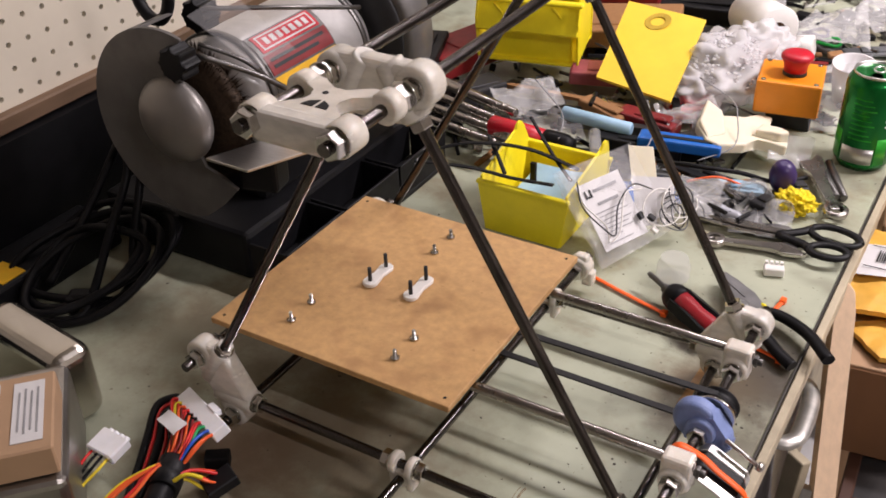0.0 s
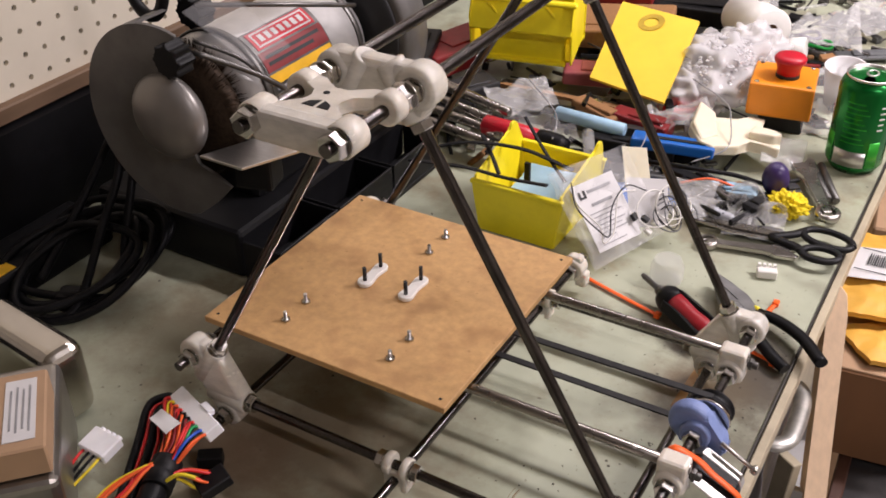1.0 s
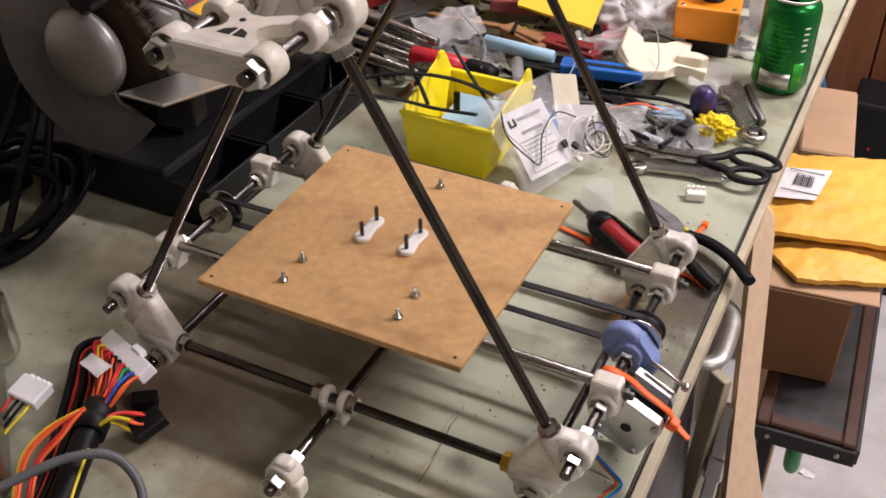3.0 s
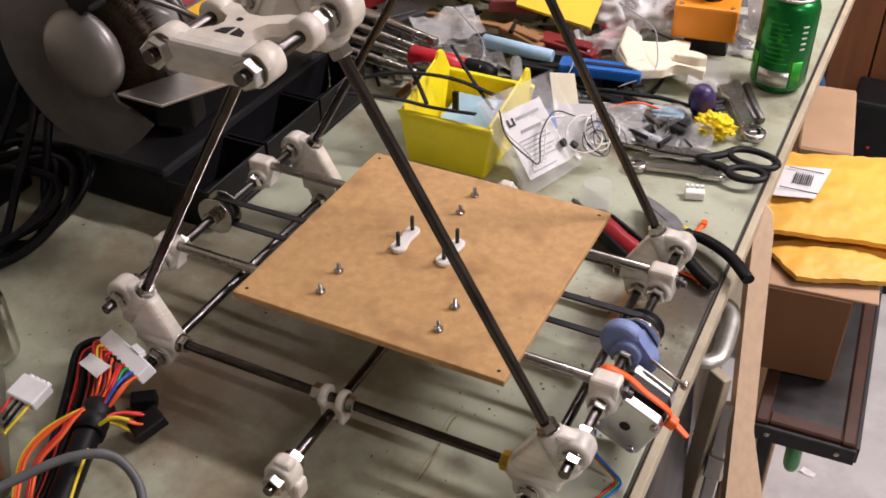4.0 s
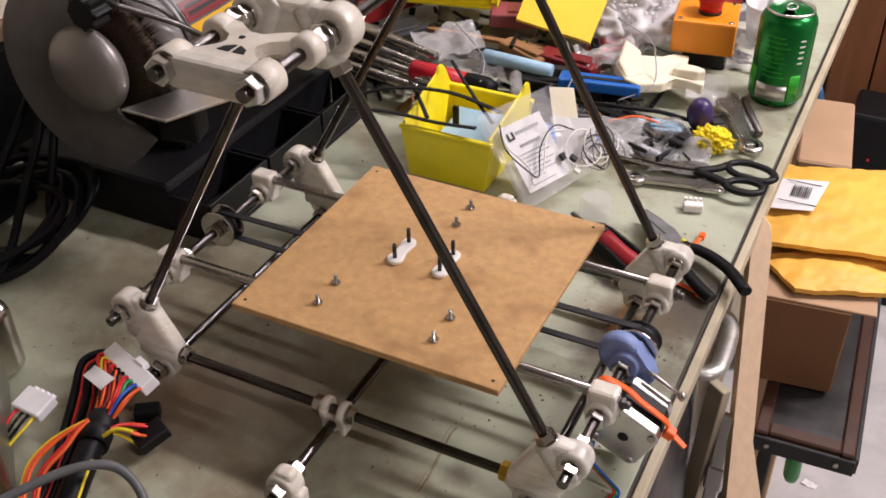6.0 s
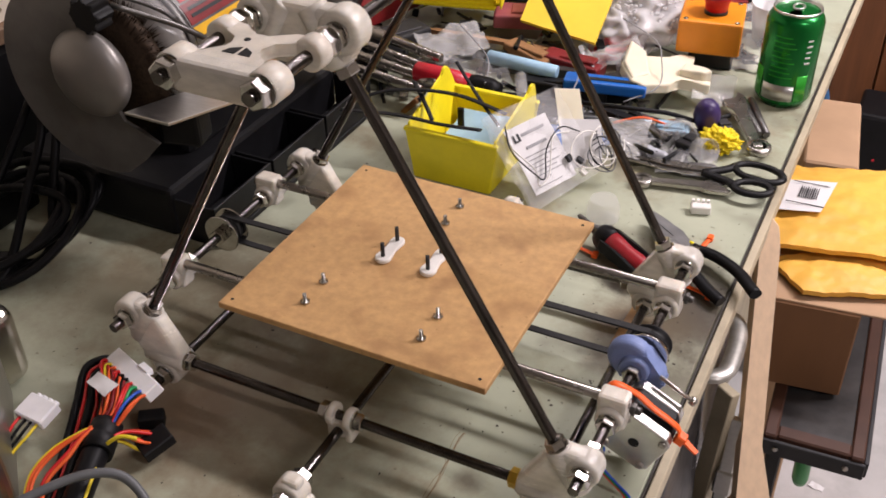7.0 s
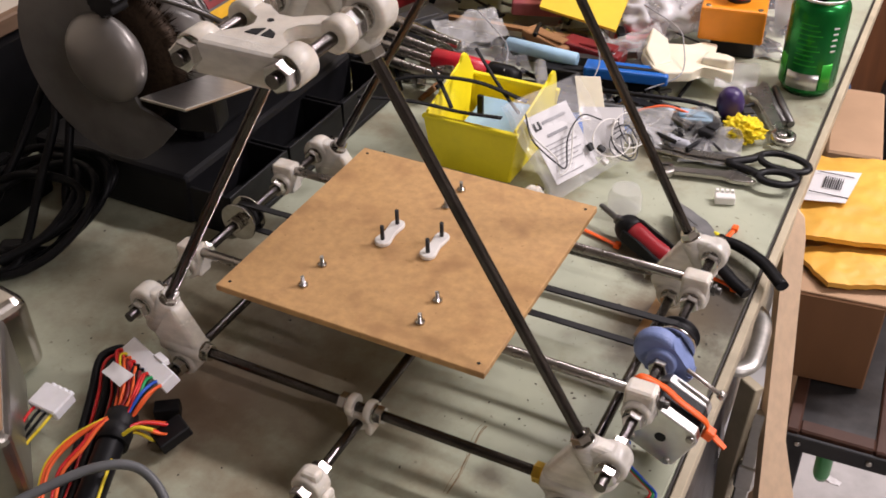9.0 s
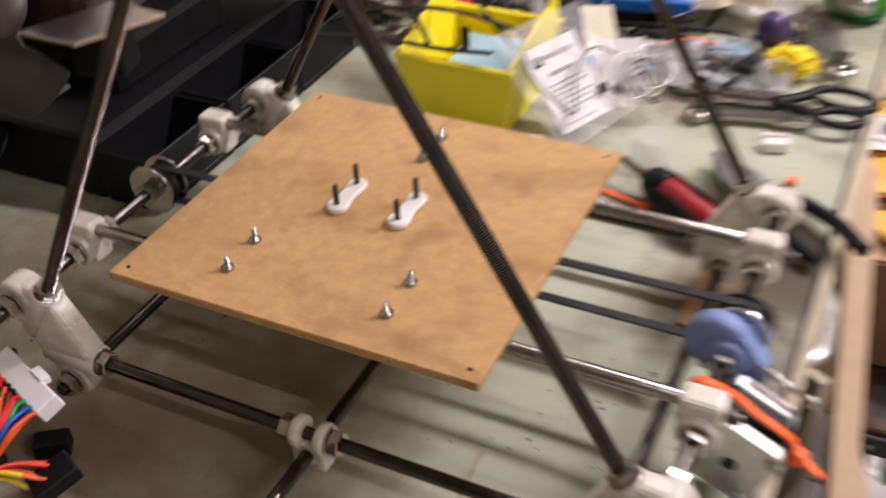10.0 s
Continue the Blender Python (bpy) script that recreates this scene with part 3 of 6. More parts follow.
def build_printer():
    pr = thing("printer_frame", "unfinished desktop 3d printer frame of threaded rods and printed corners", "3d printer")

    def threaded_part(a, b, r=0.004):
        part("threaded_rod", threaded(B(), a, b, r), M_THREAD, pr)

    cs = corner_points()
    for y, side in ((-HALF, -1), (HALF, 1)):
        for c, deg in cs:
            build_vertex(pr, c, deg, y, side)
        for i in range(3):
            (a, _), (b, _) = cs[i], cs[(i + 1) % 3]
            va, vb = Vector((a[0], y, a[1])), Vector((b[0], y, b[1]))
            u = (vb - va).normalized()
            threaded_part(va + u * 0.016, vb - u * 0.016)
    for sx in (-1, 1):
        threaded_part((sx * RODX, -0.1510, RODZ), (sx * RODX, 0.1510, RODZ))
        xl = SIDE / 2 - LOW[0]
        threaded_part((sx * xl, -0.1455, Z0 + LOW[1]), (sx * xl, 0.1455, Z0 + LOW[1]))
    top = [turn2(p, 240) for p in (UP, LOW)]
    zt = Z0 + SIDE * math.sqrt(3) / 2
    tops = [(p[0], zt + p[1]) for p in top]
    for x, z in tops:
        threaded_part((x, -0.2205, z), (x, 0.2205, z))
    zc = Z0 - 0.0088
    threaded_part((0, -0.2185, zc), (0, 0.2185, zc))
    # clamps where the long low rod crosses the side rods, and at its ends
    for y in (-HALF, HALF):
        bm = B()
        for s in (-1, 1):
            lathe(bm, along((s * 0.0045, y, Z0), (s * 0.0105, y, Z0)), [(0.0084, 0), (0.0094, 0.001), (0.0094, 0.005), (0.0084, 0.006)], 20)
            block(bm, (s * 0.0075, y, zc - 0.003), (0.006, 0.014, 0.016), bev=0.002, seg=2)
        lathe(bm, along((0, y - 0.007, zc), (0, y + 0.007, zc)), [(0.007, 0), (0.0078, 0.001), (0.0078, 0.013), (0.007, 0.014)], 18)
        v = part("cross_clamp", bm, M_ABS, pr, "natural off-white printed clamp")
        for s in (-1, 1):
            bm = B()
            hexnut(bm, (s * 0.0155, y, Z0), (s, 0, 0), turn=0.2)
            lathe(bm, along((s * 0.0108, y, Z0), (s * 0.0122, y, Z0)), [(0.008, 0), (0.008, 0.0014)], 18)
            part("nut", bm, M_ZINC, v)
    for s in (-1, 1):
        bm = B()
        lathe(bm, along((0, s * 0.189, zc), (0, s * 0.206, zc)), [(0.0105, 0), (0.012, 0.0015), (0.012, 0.0155), (0.0105, 0.017)], 22)
        block(bm, (0.002, s * 0.1975, zc + 0.010), (0.014, 0.011, 0.010), bev=0.003, seg=2)
        block(bm, (0.010, s * 0.1975, zc - 0.010), (0.012, 0.013, 0.016), bev=0.003, seg=2)
        v = part("end_clamp", bm, M_ABS, pr, "natural off-white printed clamp")
        for o in (0.1852, 0.2105):
            bm = B()
            hexnut(bm, (0, s * o, zc), (0, s, 0), 0.0145, 0.008, turn=0.5)
            part("nut", bm, M_ZINC, v)
    # motor mounts on the top rods
    (xa, za), (xb, zb) = tops
    for s in (-1, 1):
        bm = B()
        w = abs(xa)
        y0 = -0.2125 if s < 0 else 0.2125
        pts = [(-w, 0.002), (w, 0.002), (w, 0.016), (w * 0.62, 0.020), (w * 0.34, 0.028), (w * 0.30, 0.034), (w * 0.42, 0.042), (w, 0.050), (w, 0.060), (w * 0.55, 0.058), (w * 0.16, 0.047), (-w * 0.16, 0.047), (-w * 0.55, 0.058), (-w, 0.060), (-w, 0.050), (-w * 0.42, 0.042), (-w * 0.30, 0.034), (-w * 0.34, 0.028), (-w * 0.62, 0.020), (-w, 0.016)]
        prism(bm, [(x, y0 - s * (q)) for x, q in pts][::(1 if s > 0 else -1)], 0.0075, Matrix.Translation((0, 0, za + 0.003)), 0.0014, 2)
        block(bm, (0, y0 - s * 0.0085, za - 0.002), (2 * w, 0.0135, 0.0195), bev=0.003, seg=2)
        v = part("motor_mount", bm, M_ABS, pr, "natural off-white printed motor mount")
        for x in (-w, w):
            for bore, o0, o1 in ((0.0102, 0.003, 0.021), (0.0098, 0.047, 0.060)):
                bm = B()
                lathe(bm, along((x, y0 - s * o0, za), (x, y0 - s * o1, za)), [(bore - 0.0014, 0), (bore, 0.0012), (bore, o1 - o0 - 0.002), (bore - 0.0016, o1 - o0)], 20)
                part("rod_boss", bm, M_ABS, v)
        bm = B()
        rod(bm, (-0.004, y0 - s * 0.040, za + 0.0063), (-0.004, y0 - s * 0.040, za + 0.0073), 0.0020, 12)
        part("mount_hole", bm, M_MESH, v, "dark screw hole")
        for sx in (-1, 1):
            bm = B()
            prism(bm, [(sx * 0.0012, 0.0), (sx * 0.0088, 0.0), (sx * 0.0070, 0.0050), (sx * 0.0012, 0.0085)][::sx], 0.0012, Matrix.Translation((0.001, y0 - s * 0.022, za + 0.0066)) @ Matrix.Scale(-s, 4, (0, 1, 0)))
            part("mount_hole", bm, M_MESH, v, "dark triangular opening")
        for x in (-w, w):
            for o in (-0.0005, 0.064):
                bm = B()
                hexnut(bm, (x, y0 - s * o, za), (0, 1, 0), 0.0145, 0.0085, turn=0.25 if x < 0 else 0.6)
                lathe(bm, along((x, y0 - s * (o + 0.0035), za), (x, y0 - s * (o + 0.005), za)), [(0.0095, 0), (0.0095, 0.0014)], 18)
                part("nut", bm, M_ZINC, v)
    # smooth rods of the sliding bed and their clamps
    for y in (-0.069, 0.069):
        bm = B()
        rod(bm, (-RODX - 0.012, y, RODZ + 0.012), (RODX + 0.012, y, RODZ + 0.012), 0.004, 16)
        part("smooth_rod", bm, M_ROD, pr, "polished steel guide rod")
        for sx in (-1, 1):
            clamp_block(pr, sx * RODX, y, RODZ, sx)
    # idler of stacked washers on the left upper rod
    bm = B()
    for y, r in ((-0.0075, 0.0178), (0.0075, 0.0178)):
        lathe(bm, along((-RODX, y - 0.0008, RODZ), (-RODX, y + 0.0008, RODZ)), [(r - 0.0005, 0), (r, 0.0004), (r, 0.0012), (r - 0.0005, 0.0016)], 36)
    idl = part("belt_idler", bm, M_ZINC, pr, "large zinc washers on the rod")
    bm = B()
    lathe(bm, along((-RODX, -0.006, RODZ), (-RODX, 0.006, RODZ)), [(0.0118, 0), (0.0118, 0.012)], 30)
    part("bearing", bm, M_DKSTEEL, idl)
    for s in (-1, 1):
        bm = B()
        hexnut(bm, (-RODX, s * 0.012, RODZ), (0, 1, 0), turn=0.3)
        part("nut", bm, M_ZINC, idl)
    # drive end: blue bracket, pulley, motor
    bm = B()
    pts = hull2([(RODX - 0.006 + 0.017 * math.cos(k * 0.2), RODZ + 0.004 + 0.017 * math.sin(k * 0.2)) for k in range(32)] + [(RODX + 0.0125 + 0.0105 * math.cos(k * 0.25), RODZ - 0.009 + 0.0105 * math.sin(k * 0.25)) for k in range(26)])
    prism(bm, pts, 0.014, Matrix(((1, 0, 0, 0), (0, 0, -1, -0.012), (0, 1, 0, 0), (0, 0, 0, 1))), 0.0042, 3)
    lathe(bm, along((RODX, -0.024, RODZ), (RODX, -0.004, RODZ)), [(0.010, 0), (0.0115, 0.001), (0.0115, 0.02)], 20)
    br = part("motor_bracket", bm, M_BLUE, pr, "blue printed plastic motor bracket")
    bm = B()
    hexnut(bm, (RODX, -0.0275, RODZ), (0, 1, 0), turn=0.2)
    part("nut", bm, M_ZINC, br)
    px, pz = RODX + 0.003, RODZ + 0.003
    bm = B()
    lathe(bm, along((px, 0.000, pz), (px, 0.012, pz)), [(0.0155, 0), (0.0165, 0.0006), (0.0165, 0.002), (0.0148, 0.0025), (0.0148, 0.0095), (0.0165, 0.010), (0.0165, 0.0115), (0.0155, 0.012)], 36)
    pu = part("drive_pulley", bm, M_BLACK, pr, "black toothed drive pulley")
    bm = B()
    lathe(bm, along((px, -0.0035, pz), (px, -0.001, pz)), [(0.0165, 0), (0.017, 0.0005), (0.017, 0.0025)], 30)
    part("pulley_washer", bm, M_ZINC, pu)
    # belt: two strands
    for a, b in (((-RODX, RODZ + 0.0122), (px, pz + 0.0152)), ((-RODX, RODZ - 0.0122), (px, pz - 0.0152))):
        bm = B()
        block(bm, ((a[0] + b[0]) / 2, 0.004, (a[1] + b[1]) / 2), (b[0] - a[0], 0.006, 0.0016), Matrix.Rotation(-math.atan2(b[1] - a[1], b[0] - a[0]), 3, "Y"))
        part("drive_belt", bm, M_BELT, pr, "black toothed rubber belt")
    bm = B()
    lathe(bm, along((-RODX, 0.001, RODZ), (-RODX, 0.007, RODZ)), [(0.0129, 0), (0.0129, 0.006)], 30)
    part("drive_belt", bm, M_BELT, pr)
    rm = Matrix.Rotation(radians(26.5), 3, "Y")
    mc = Vector((0.208, -0.043, 0.944))
    bm = B()
    sq = [(0.021 * sx, 0.021 * sy) for sx, sy in ((-1, -0.76), (-0.76, -1), (0.76, -1), (1, -0.76), (1, 0.76), (0.76, 1), (-0.76, 1), (-1, 0.76))]
    base = Matrix.Translation(mc) @ rm.to_4x4() @ Matrix(((1, 0, 0, 0), (0, 0, -1, 0), (0, 1, 0, 0), (0, 0, 0, 1)))
    prism(bm, sq, 0.020, base, 0.0008, 1)
    mo = part("stepper_motor", bm, M_BLACK, pr, "black and silver square stepper motor")
    for o in (0.0150, -0.0150):
        bm = B()
        prism(bm, [(x * 1.01, y * 1.01) for x, y in sq], 0.0098, base @ Matrix.Translation((0, 0, o)), 0.0012, 2)
        part("end_cap", bm, M_ALU, mo, "bare aluminium end cap")
    for sx in (-1, 1):
        for sy in (-1, 1):
            bm = B()
            lathe(bm, base @ Matrix.Translation((sx * 0.0155, sy * 0.0155, 0.0199)), [(0.0031, 0), (0.0031, 0.0012), (0.002, 0.0022)], 14)
            part("screw", bm, M_STEEL, mo)
    bm = B()
    lathe(bm, base @ Matrix.Translation((0, 0, 0.0185)), [(0.0042, 0), (0.0042, 0.0016)], 18)
    part("shaft_hole", bm, M_MESH, mo, "dark shaft hole")
    bm = B()
    rod(bm, (0.2120, -0.0215, 0.9755), (0.2380, -0.0225, 0.9625), 0.0017, 10)
    lathe(bm, along((0.2365, -0.0225, 0.9633), (0.2430, -0.0227, 0.9600)), [(0.0030, 0), (0.0036, 0.001), (0.0036, 0.004), (0.0024, 0.0052)], 12)
    rod(bm, mc + Vector((0.0, 0.02, -0.002)), (px, 0.013, pz), 0.0025, 10)
    part("motor_screw", bm, M_STEEL, mo)
    bm = B()
    cord(bm, [(0.1790, -0.0520, 0.9700), (0.1830, -0.0525, 0.9820), (0.1900, -0.0520, 0.9850), (0.2035, -0.0475, 0.9765), (0.2150, -0.0480, 0.9690), (0.2270, -0.0480, 0.9625), (0.2355, -0.0475, 0.9560), (0.2385, -0.0470, 0.9460)], 0.0033, 8, 8, 0.4)
    block(bm, (0.2385, -0.0495, 0.9490), (0.0075, 0.0085, 0.0085), Matrix.Rotation(0.45, 3, "Y"), 0.001)
    prism(bm, [(0, -0.0028), (0.014, -0.0022), (0.014, 0.0022), (0, 0.0028)], 0.0016, Matrix.Translation((0.2400, -0.0500, 0.9500)) @ Matrix.Rotation(0.5, 4, "Y") @ Matrix.Rotation(-0.25, 4, "Z"))
    part("zip_tie", bm, M_ORANGE, pr, "bright orange nylon cable tie")
    for i, m in enumerate((M_WRED, M_WGRN, M_WBLU)):
        bm = B()
        d = i * 0.0022
        cord(bm, [(0.186 + 0.3 * d, -0.064, 0.931), (0.1870 + d, -0.0790, 0.9275), (0.1985 + d, -0.0795, 0.9155), (0.2085 + d, -0.0780, 0.9045), (0.2105 + d, -0.0820, 0.9025), (0.2070 + d, -0.092, 0.9022), (0.198 + d, -0.112, 0.9022)], 0.0010, 6, 8)
        part("motor_wire", bm, m, pr)
    return pr


def build_bed():
    bed = thing("print_bed", "square tan hardboard print bed with screws, riding on steel guide rods", "print bed", (0, 0, Z0 + 0.060))
    bm = B()
    block(bm, (0.018, 0.0025, -0.0028), (0.2275, 0.2265, 0.0056), bev=0.0006)
    pl = part("plate", bm, M_MDF, bed)
    for x in (-0.106, 0.106):
        for y in (-0.105, 0.105):
            bm = B()
            rod(bm, (0.018 + x, 0.0025 + y, -0.0015), (0.018 + x, 0.0025 + y, 0.0003), 0.0015, 8)
            part("corner_hole", bm, M_MESH, pl, "small dark drilled hole")
    for x, y in ((-0.034, -0.082), (-0.0345, -0.054), (0.067, -0.082), (0.067, -0.054), (0.017, 0.089), (0.017, 0.060)):
        bm = B()
        lathe(bm, Matrix.Translation((x, y, 0.0)), [(0.0038, 0), (0.0038, 0.0018), (0.0016, 0.0022), (0.0016, 0.0085)], 12)
        part("screw", bm, M_ZINC, bed)
    for x, y in ((-0.006, 0.004), (0.035, 0.004)):
        bm = B()
        pts = hull2([(x + 0.0068 * math.cos(k * 0.524), y - 0.012 + 0.0068 * math.sin(k * 0.524)) for k in range(12)] + [(x + 0.0045 * math.cos(k * 0.524), y + 0.002 + 0.003 * math.sin(k * 0.524)) for k in range(12)])
        prism(bm, pts, 0.004, Matrix.Translation((0, 0, 0.0021)), 0.0008, 1)
        pts = hull2([(x + 0.0062 * math.cos(k * 0.524), y + 0.013 + 0.0062 * math.sin(k * 0.524)) for k in range(12)] + [(x + 0.0045 * math.cos(k * 0.524), y - 0.002 + 0.003 * math.sin(k * 0.524)) for k in range(12)])
        prism(bm, pts, 0.0037, Matrix.Translation((0, 0, 0.0020)), 0.0008, 1)
        cl = part("belt_clamp", bm, M_WHITE, bed, "white printed belt clamp")
        for o in (-0.012, 0.0125):
            bm = B()
            lathe(bm, Matrix.Translation((x, y + o, 0.004)), [(0.0017, 0), (0.0017, 0.013)], 10)
            part("stud", bm, M_INK, cl, "black upright screw")
    for x in (-0.045, 0.075):
        for y in (-0.069, 0.069):
            bm = B()
            lathe(bm, along((x - 0.012, y, -0.0117), (x + 0.012, y, -0.0117)), [(0.0045, 0), (0.0062, 0.0005), (0.0062, 0.0235), (0.0045, 0.024)], 18)
            part("linear_bearing", bm, M_STEEL, bed)
    return bed


build_setting()
build_pegboard()
build_bench()
build_printer()
bed = build_bed()


# ---- left of the bench: grinder, cables, power supply ----
def arc(cx, cz, r, a0, a1, n):
    return [(cx + r * math.cos(radians(a0 + (a1 - a0) * k / n)), cz + r * math.sin(radians(a0 + (a1 - a0) * k / n))) for k in range(n + 1)]


XZ = Matrix(((1, 0, 0, 0), (0, 0, -1, 0), (0, 1, 0, 0), (0, 0, 0, 1)))


def build_grinder():
    ax, az = -0.352, 1.076
    g = thing("bench_grinder", "grey bench grinder with wire brush wheel on a black block standing in for the shadow under the box", "bench grinder", (0, 0, 0))
    bm = B()
    block(bm, (-0.40, 0.205, BT + 0.028), (0.20, 0.31, 0.055), bev=0.006, seg=2)
    block(bm, (-0.38, 0.19, BT + 0.075), (0.11, 0.15, 0.05), bev=0.01, seg=2)
    part("base", bm, M_BLACK, g, "black moulded base")
    for y0, y1 in ((0.052, 0.150), (0.154, 0.255), (0.259, 0.358)):
        ym = (y0 + y1) / 2
        for c, sz in (((-0.274, ym, BT + 0.004), (0.05, y1 - y0, 0.006)), ((-0.2515, ym, BT + 0.024), (0.003, y1 - y0, 0.046)), ((-0.276, y0 + 0.0015, BT + 0.024), (0.046, 0.003, 0.044)), ((-0.276, y1 - 0.0015, BT + 0.024), (0.046, 0.003, 0.044))):
            bm = B()
            block(bm, c, sz, None, 0.0006)
            part("tray_wall", bm, M_BLACK, g, "black tray wall")
    bm = B()
    lathe(bm, along((ax, 0.082, az), (ax, 0.285, az)), [(0.045, 0), (0.058, 0.006), (0.0635, 0.022), (0.065, 0.03), (0.0645, 0.045), (0.0645, 0.163), (0.065, 0.178), (0.0635, 0.185), (0.056, 0.199), (0.045, 0.203)], 48)
    part("motor_housing", bm, M_GRIND, g, "silver grey motor housing")
    for y in (0.108, 0.262):
        bm = B()
        lathe(bm, along((ax, y - 0.004, az), (ax, y + 0.004, az)), [(0.0655, 0), (0.0665, 0.001), (0.0665, 0.007), (0.0655, 0.008)], 48)
        part("housing_band", bm, M_DKSTEEL, g)
    # curved plates on the housing
    def plate(name, y0, y1, a0, a1, r, m, label="", parent=g):
        bm = B()
        n = 10
        rows = []
        y0, y1 = y0 - 0.024, y1 - 0.024
        for k in range(n + 1):
            a = radians(a0 + (a1 - a0) * k / n - 12)
            rows.append([bm.verts.new((ax + q * math.cos(a), y, az + q * math.sin(a))) for q, y in ((r, y0), (r, y1), (r - 0.002, y1), (r - 0.002, y0))])
        for a, b in zip(rows, rows[1:]):
            for i in range(4):
                bm.faces.new((a[i], a[(i + 1) % 4], b[(i + 1) % 4], b[i]))
        bm.faces.new(rows[0])
        bm.faces.new(rows[-1][::-1])
        return part(name, bm, m, parent, label)
    pl = plate("name_plate", 0.136, 0.238, 8, 78, 0.0662, M_DKSTEEL, "dark maker's plate with red panels")
    plate("red_panel", 0.142, 0.232, 58, 76, 0.0668, M_RED, "red logo panel", pl)
    plate("red_panel", 0.138, 0.236, 38, 56, 0.0668, M_DRED, "dark red text panel", pl)
    plate("amber_band", 0.138, 0.236, 27, 36, 0.0668, M_STICK, "amber warning band", pl)
    for a0, a1, y0, y1, m in ((73, 74.5, 0.146, 0.228, M_PAPER), (60, 61.5, 0.146, 0.228, M_PAPER), (62, 73, 0.146, 0.148, M_PAPER), (62, 73, 0.226, 0.228, M_PAPER), (49, 52, 0.144, 0.228, M_INK), (43, 46, 0.144, 0.215, M_INK), (22, 24, 0.142, 0.230, M_GREY), (17, 19, 0.142, 0.222, M_GREY), (12, 14, 0.142, 0.226, M_GREY)):
        plate("print_bar", y0, y1, a0, a1, 0.0672, m, "", pl)
    for k in range(7):
        plate("print_bar", 0.154 + k * 0.0102, 0.160 + k * 0.0102, 64, 71, 0.0672, M_PAPER, "", pl)
    # near guard: dished cover, dome, rim
    outline = arc(ax, az, 0.096, 72, 286, 40) + [(ax + 0.050, az - 0.074), (ax + 0.073, az - 0.050), (ax + 0.056, az - 0.042), (ax + 0.035, az - 0.036), (ax + 0.020, az), (ax + 0.012, az + 0.030), (ax + 0.028, az + 0.060)]
    bm = B()
    prism(bm, outline, 0.004, Matrix.Translation((0, 0.030, 0)) @ XZ, 0.0012, 2)
    prism(bm, arc(ax, az, 0.096, 104, 280, 40) + arc(ax, az, 0.093, 280, 104, 40), 0.046, Matrix.Translation((0, 0.053, 0)) @ XZ)
    guard = part("wheel_guard", bm, M_GUARD, g, "dull dark grey steel wheel guard")
    bm = B()
    tmp = bmesh.new()
    bmesh.ops.create_uvsphere(tmp, u_segments=32, v_segments=16, radius=1.0)
    for v in tmp.verts:
        v.co = Vector((v.co.x * 0.0425, v.co.y * 0.021, v.co.z * 0.0425))
    for f in tmp.faces:
        f.smooth = True
    merge(bm, tmp, Matrix.Translation((ax + 0.007, 0.029, az + 0.008)))
    part("guard_dome", bm, M_DOME, guard, "bulged grey hub cover")
    bm = B()
    lathe(bm, along((ax, 0.046, az), (ax, 0.074, az)), [(0.03, 0), (0.045, 0.004), (0.062, 0.006), (0.067, 0.010), (0.067, 0.018), (0.062, 0.022), (0.045, 0.024), (0.03, 0.028)], 48)
    rnd = random.Random(4)
    for k in range(1800):
        a = rnd.uniform(0, 2 * math.pi)
        y = rnd.uniform(0.050, 0.071)
        r1 = rnd.uniform(0.069, 0.076)
        d = Vector((math.cos(a), 0, math.sin(a)))
        p = Vector((ax, y, az)) + d * 0.060
        q = Vector((ax, y + rnd.uniform(-0.003, 0.003), az)) + d * r1
        s = Vector((-d.z, 0, d.x)) * 0.0006
        bm.faces.new([bm.verts.new(v) for v in (p - s, p + s, q)])
    part("wire_wheel", bm, M_BRUSH, g, "dark brown wire brush wheel")
    # far wheel
    bm = B()
    lathe(bm, along((ax, 0.300, az), (ax, 0.352, az)), [(0.05, 0), (0.092, 0.002), (0.097, 0.006), (0.097, 0.046), (0.09, 0.052), (0.05, 0.052)], 48)
    part("wheel_guard", bm, M_GUARD, g, "dull grey steel wheel guard")
    bm = B()
    lathe(bm, along((ax, 0.296, az), (ax, 0.301, az)), [(0.055, 0), (0.088, 0.001), (0.088, 0.004)], 48)
    part("grinding_wheel", bm, M_INK, g)
    bm = B()
    rod(bm, (ax, 0.03, az), (ax, 0.36, az), 0.011)
    part("spindle", bm, M_STEEL, g)
    # tool rests, knobs, spark-shield arms
    for pts, z in ((((-0.300, 0.014), (-0.250, 0.014), (-0.222, 0.074), (-0.271, 0.079)), 1.06), (((-0.300, 0.300), (-0.255, 0.292), (-0.238, 0.345), (-0.285, 0.36)), 1.03)):
        bm = B()
        prism(bm, pts, 0.003, Matrix.Translation((0, 0, z)), 0.0005, 1)
        p = (pts[0][0] + pts[2][0]) / 2
        q = (pts[0][1] + pts[2][1]) / 2
        part("tool_rest", bm, M_ALU, g, "flat grey tool rest")
        bm = B()
        block(bm, (p - 0.010, q + 0.014, z - 0.022), (0.040, 0.030, 0.040), Matrix.Rotation(0.25, 3, "Z"), 0.004, 2)
        part("rest_bracket", bm, M_BLACK, g, "black rest bracket")
    for c in ((ax + 0.030, 0.024, az + 0.072), (ax - 0.01, 0.10, az + 0.085)):
        bm = B()
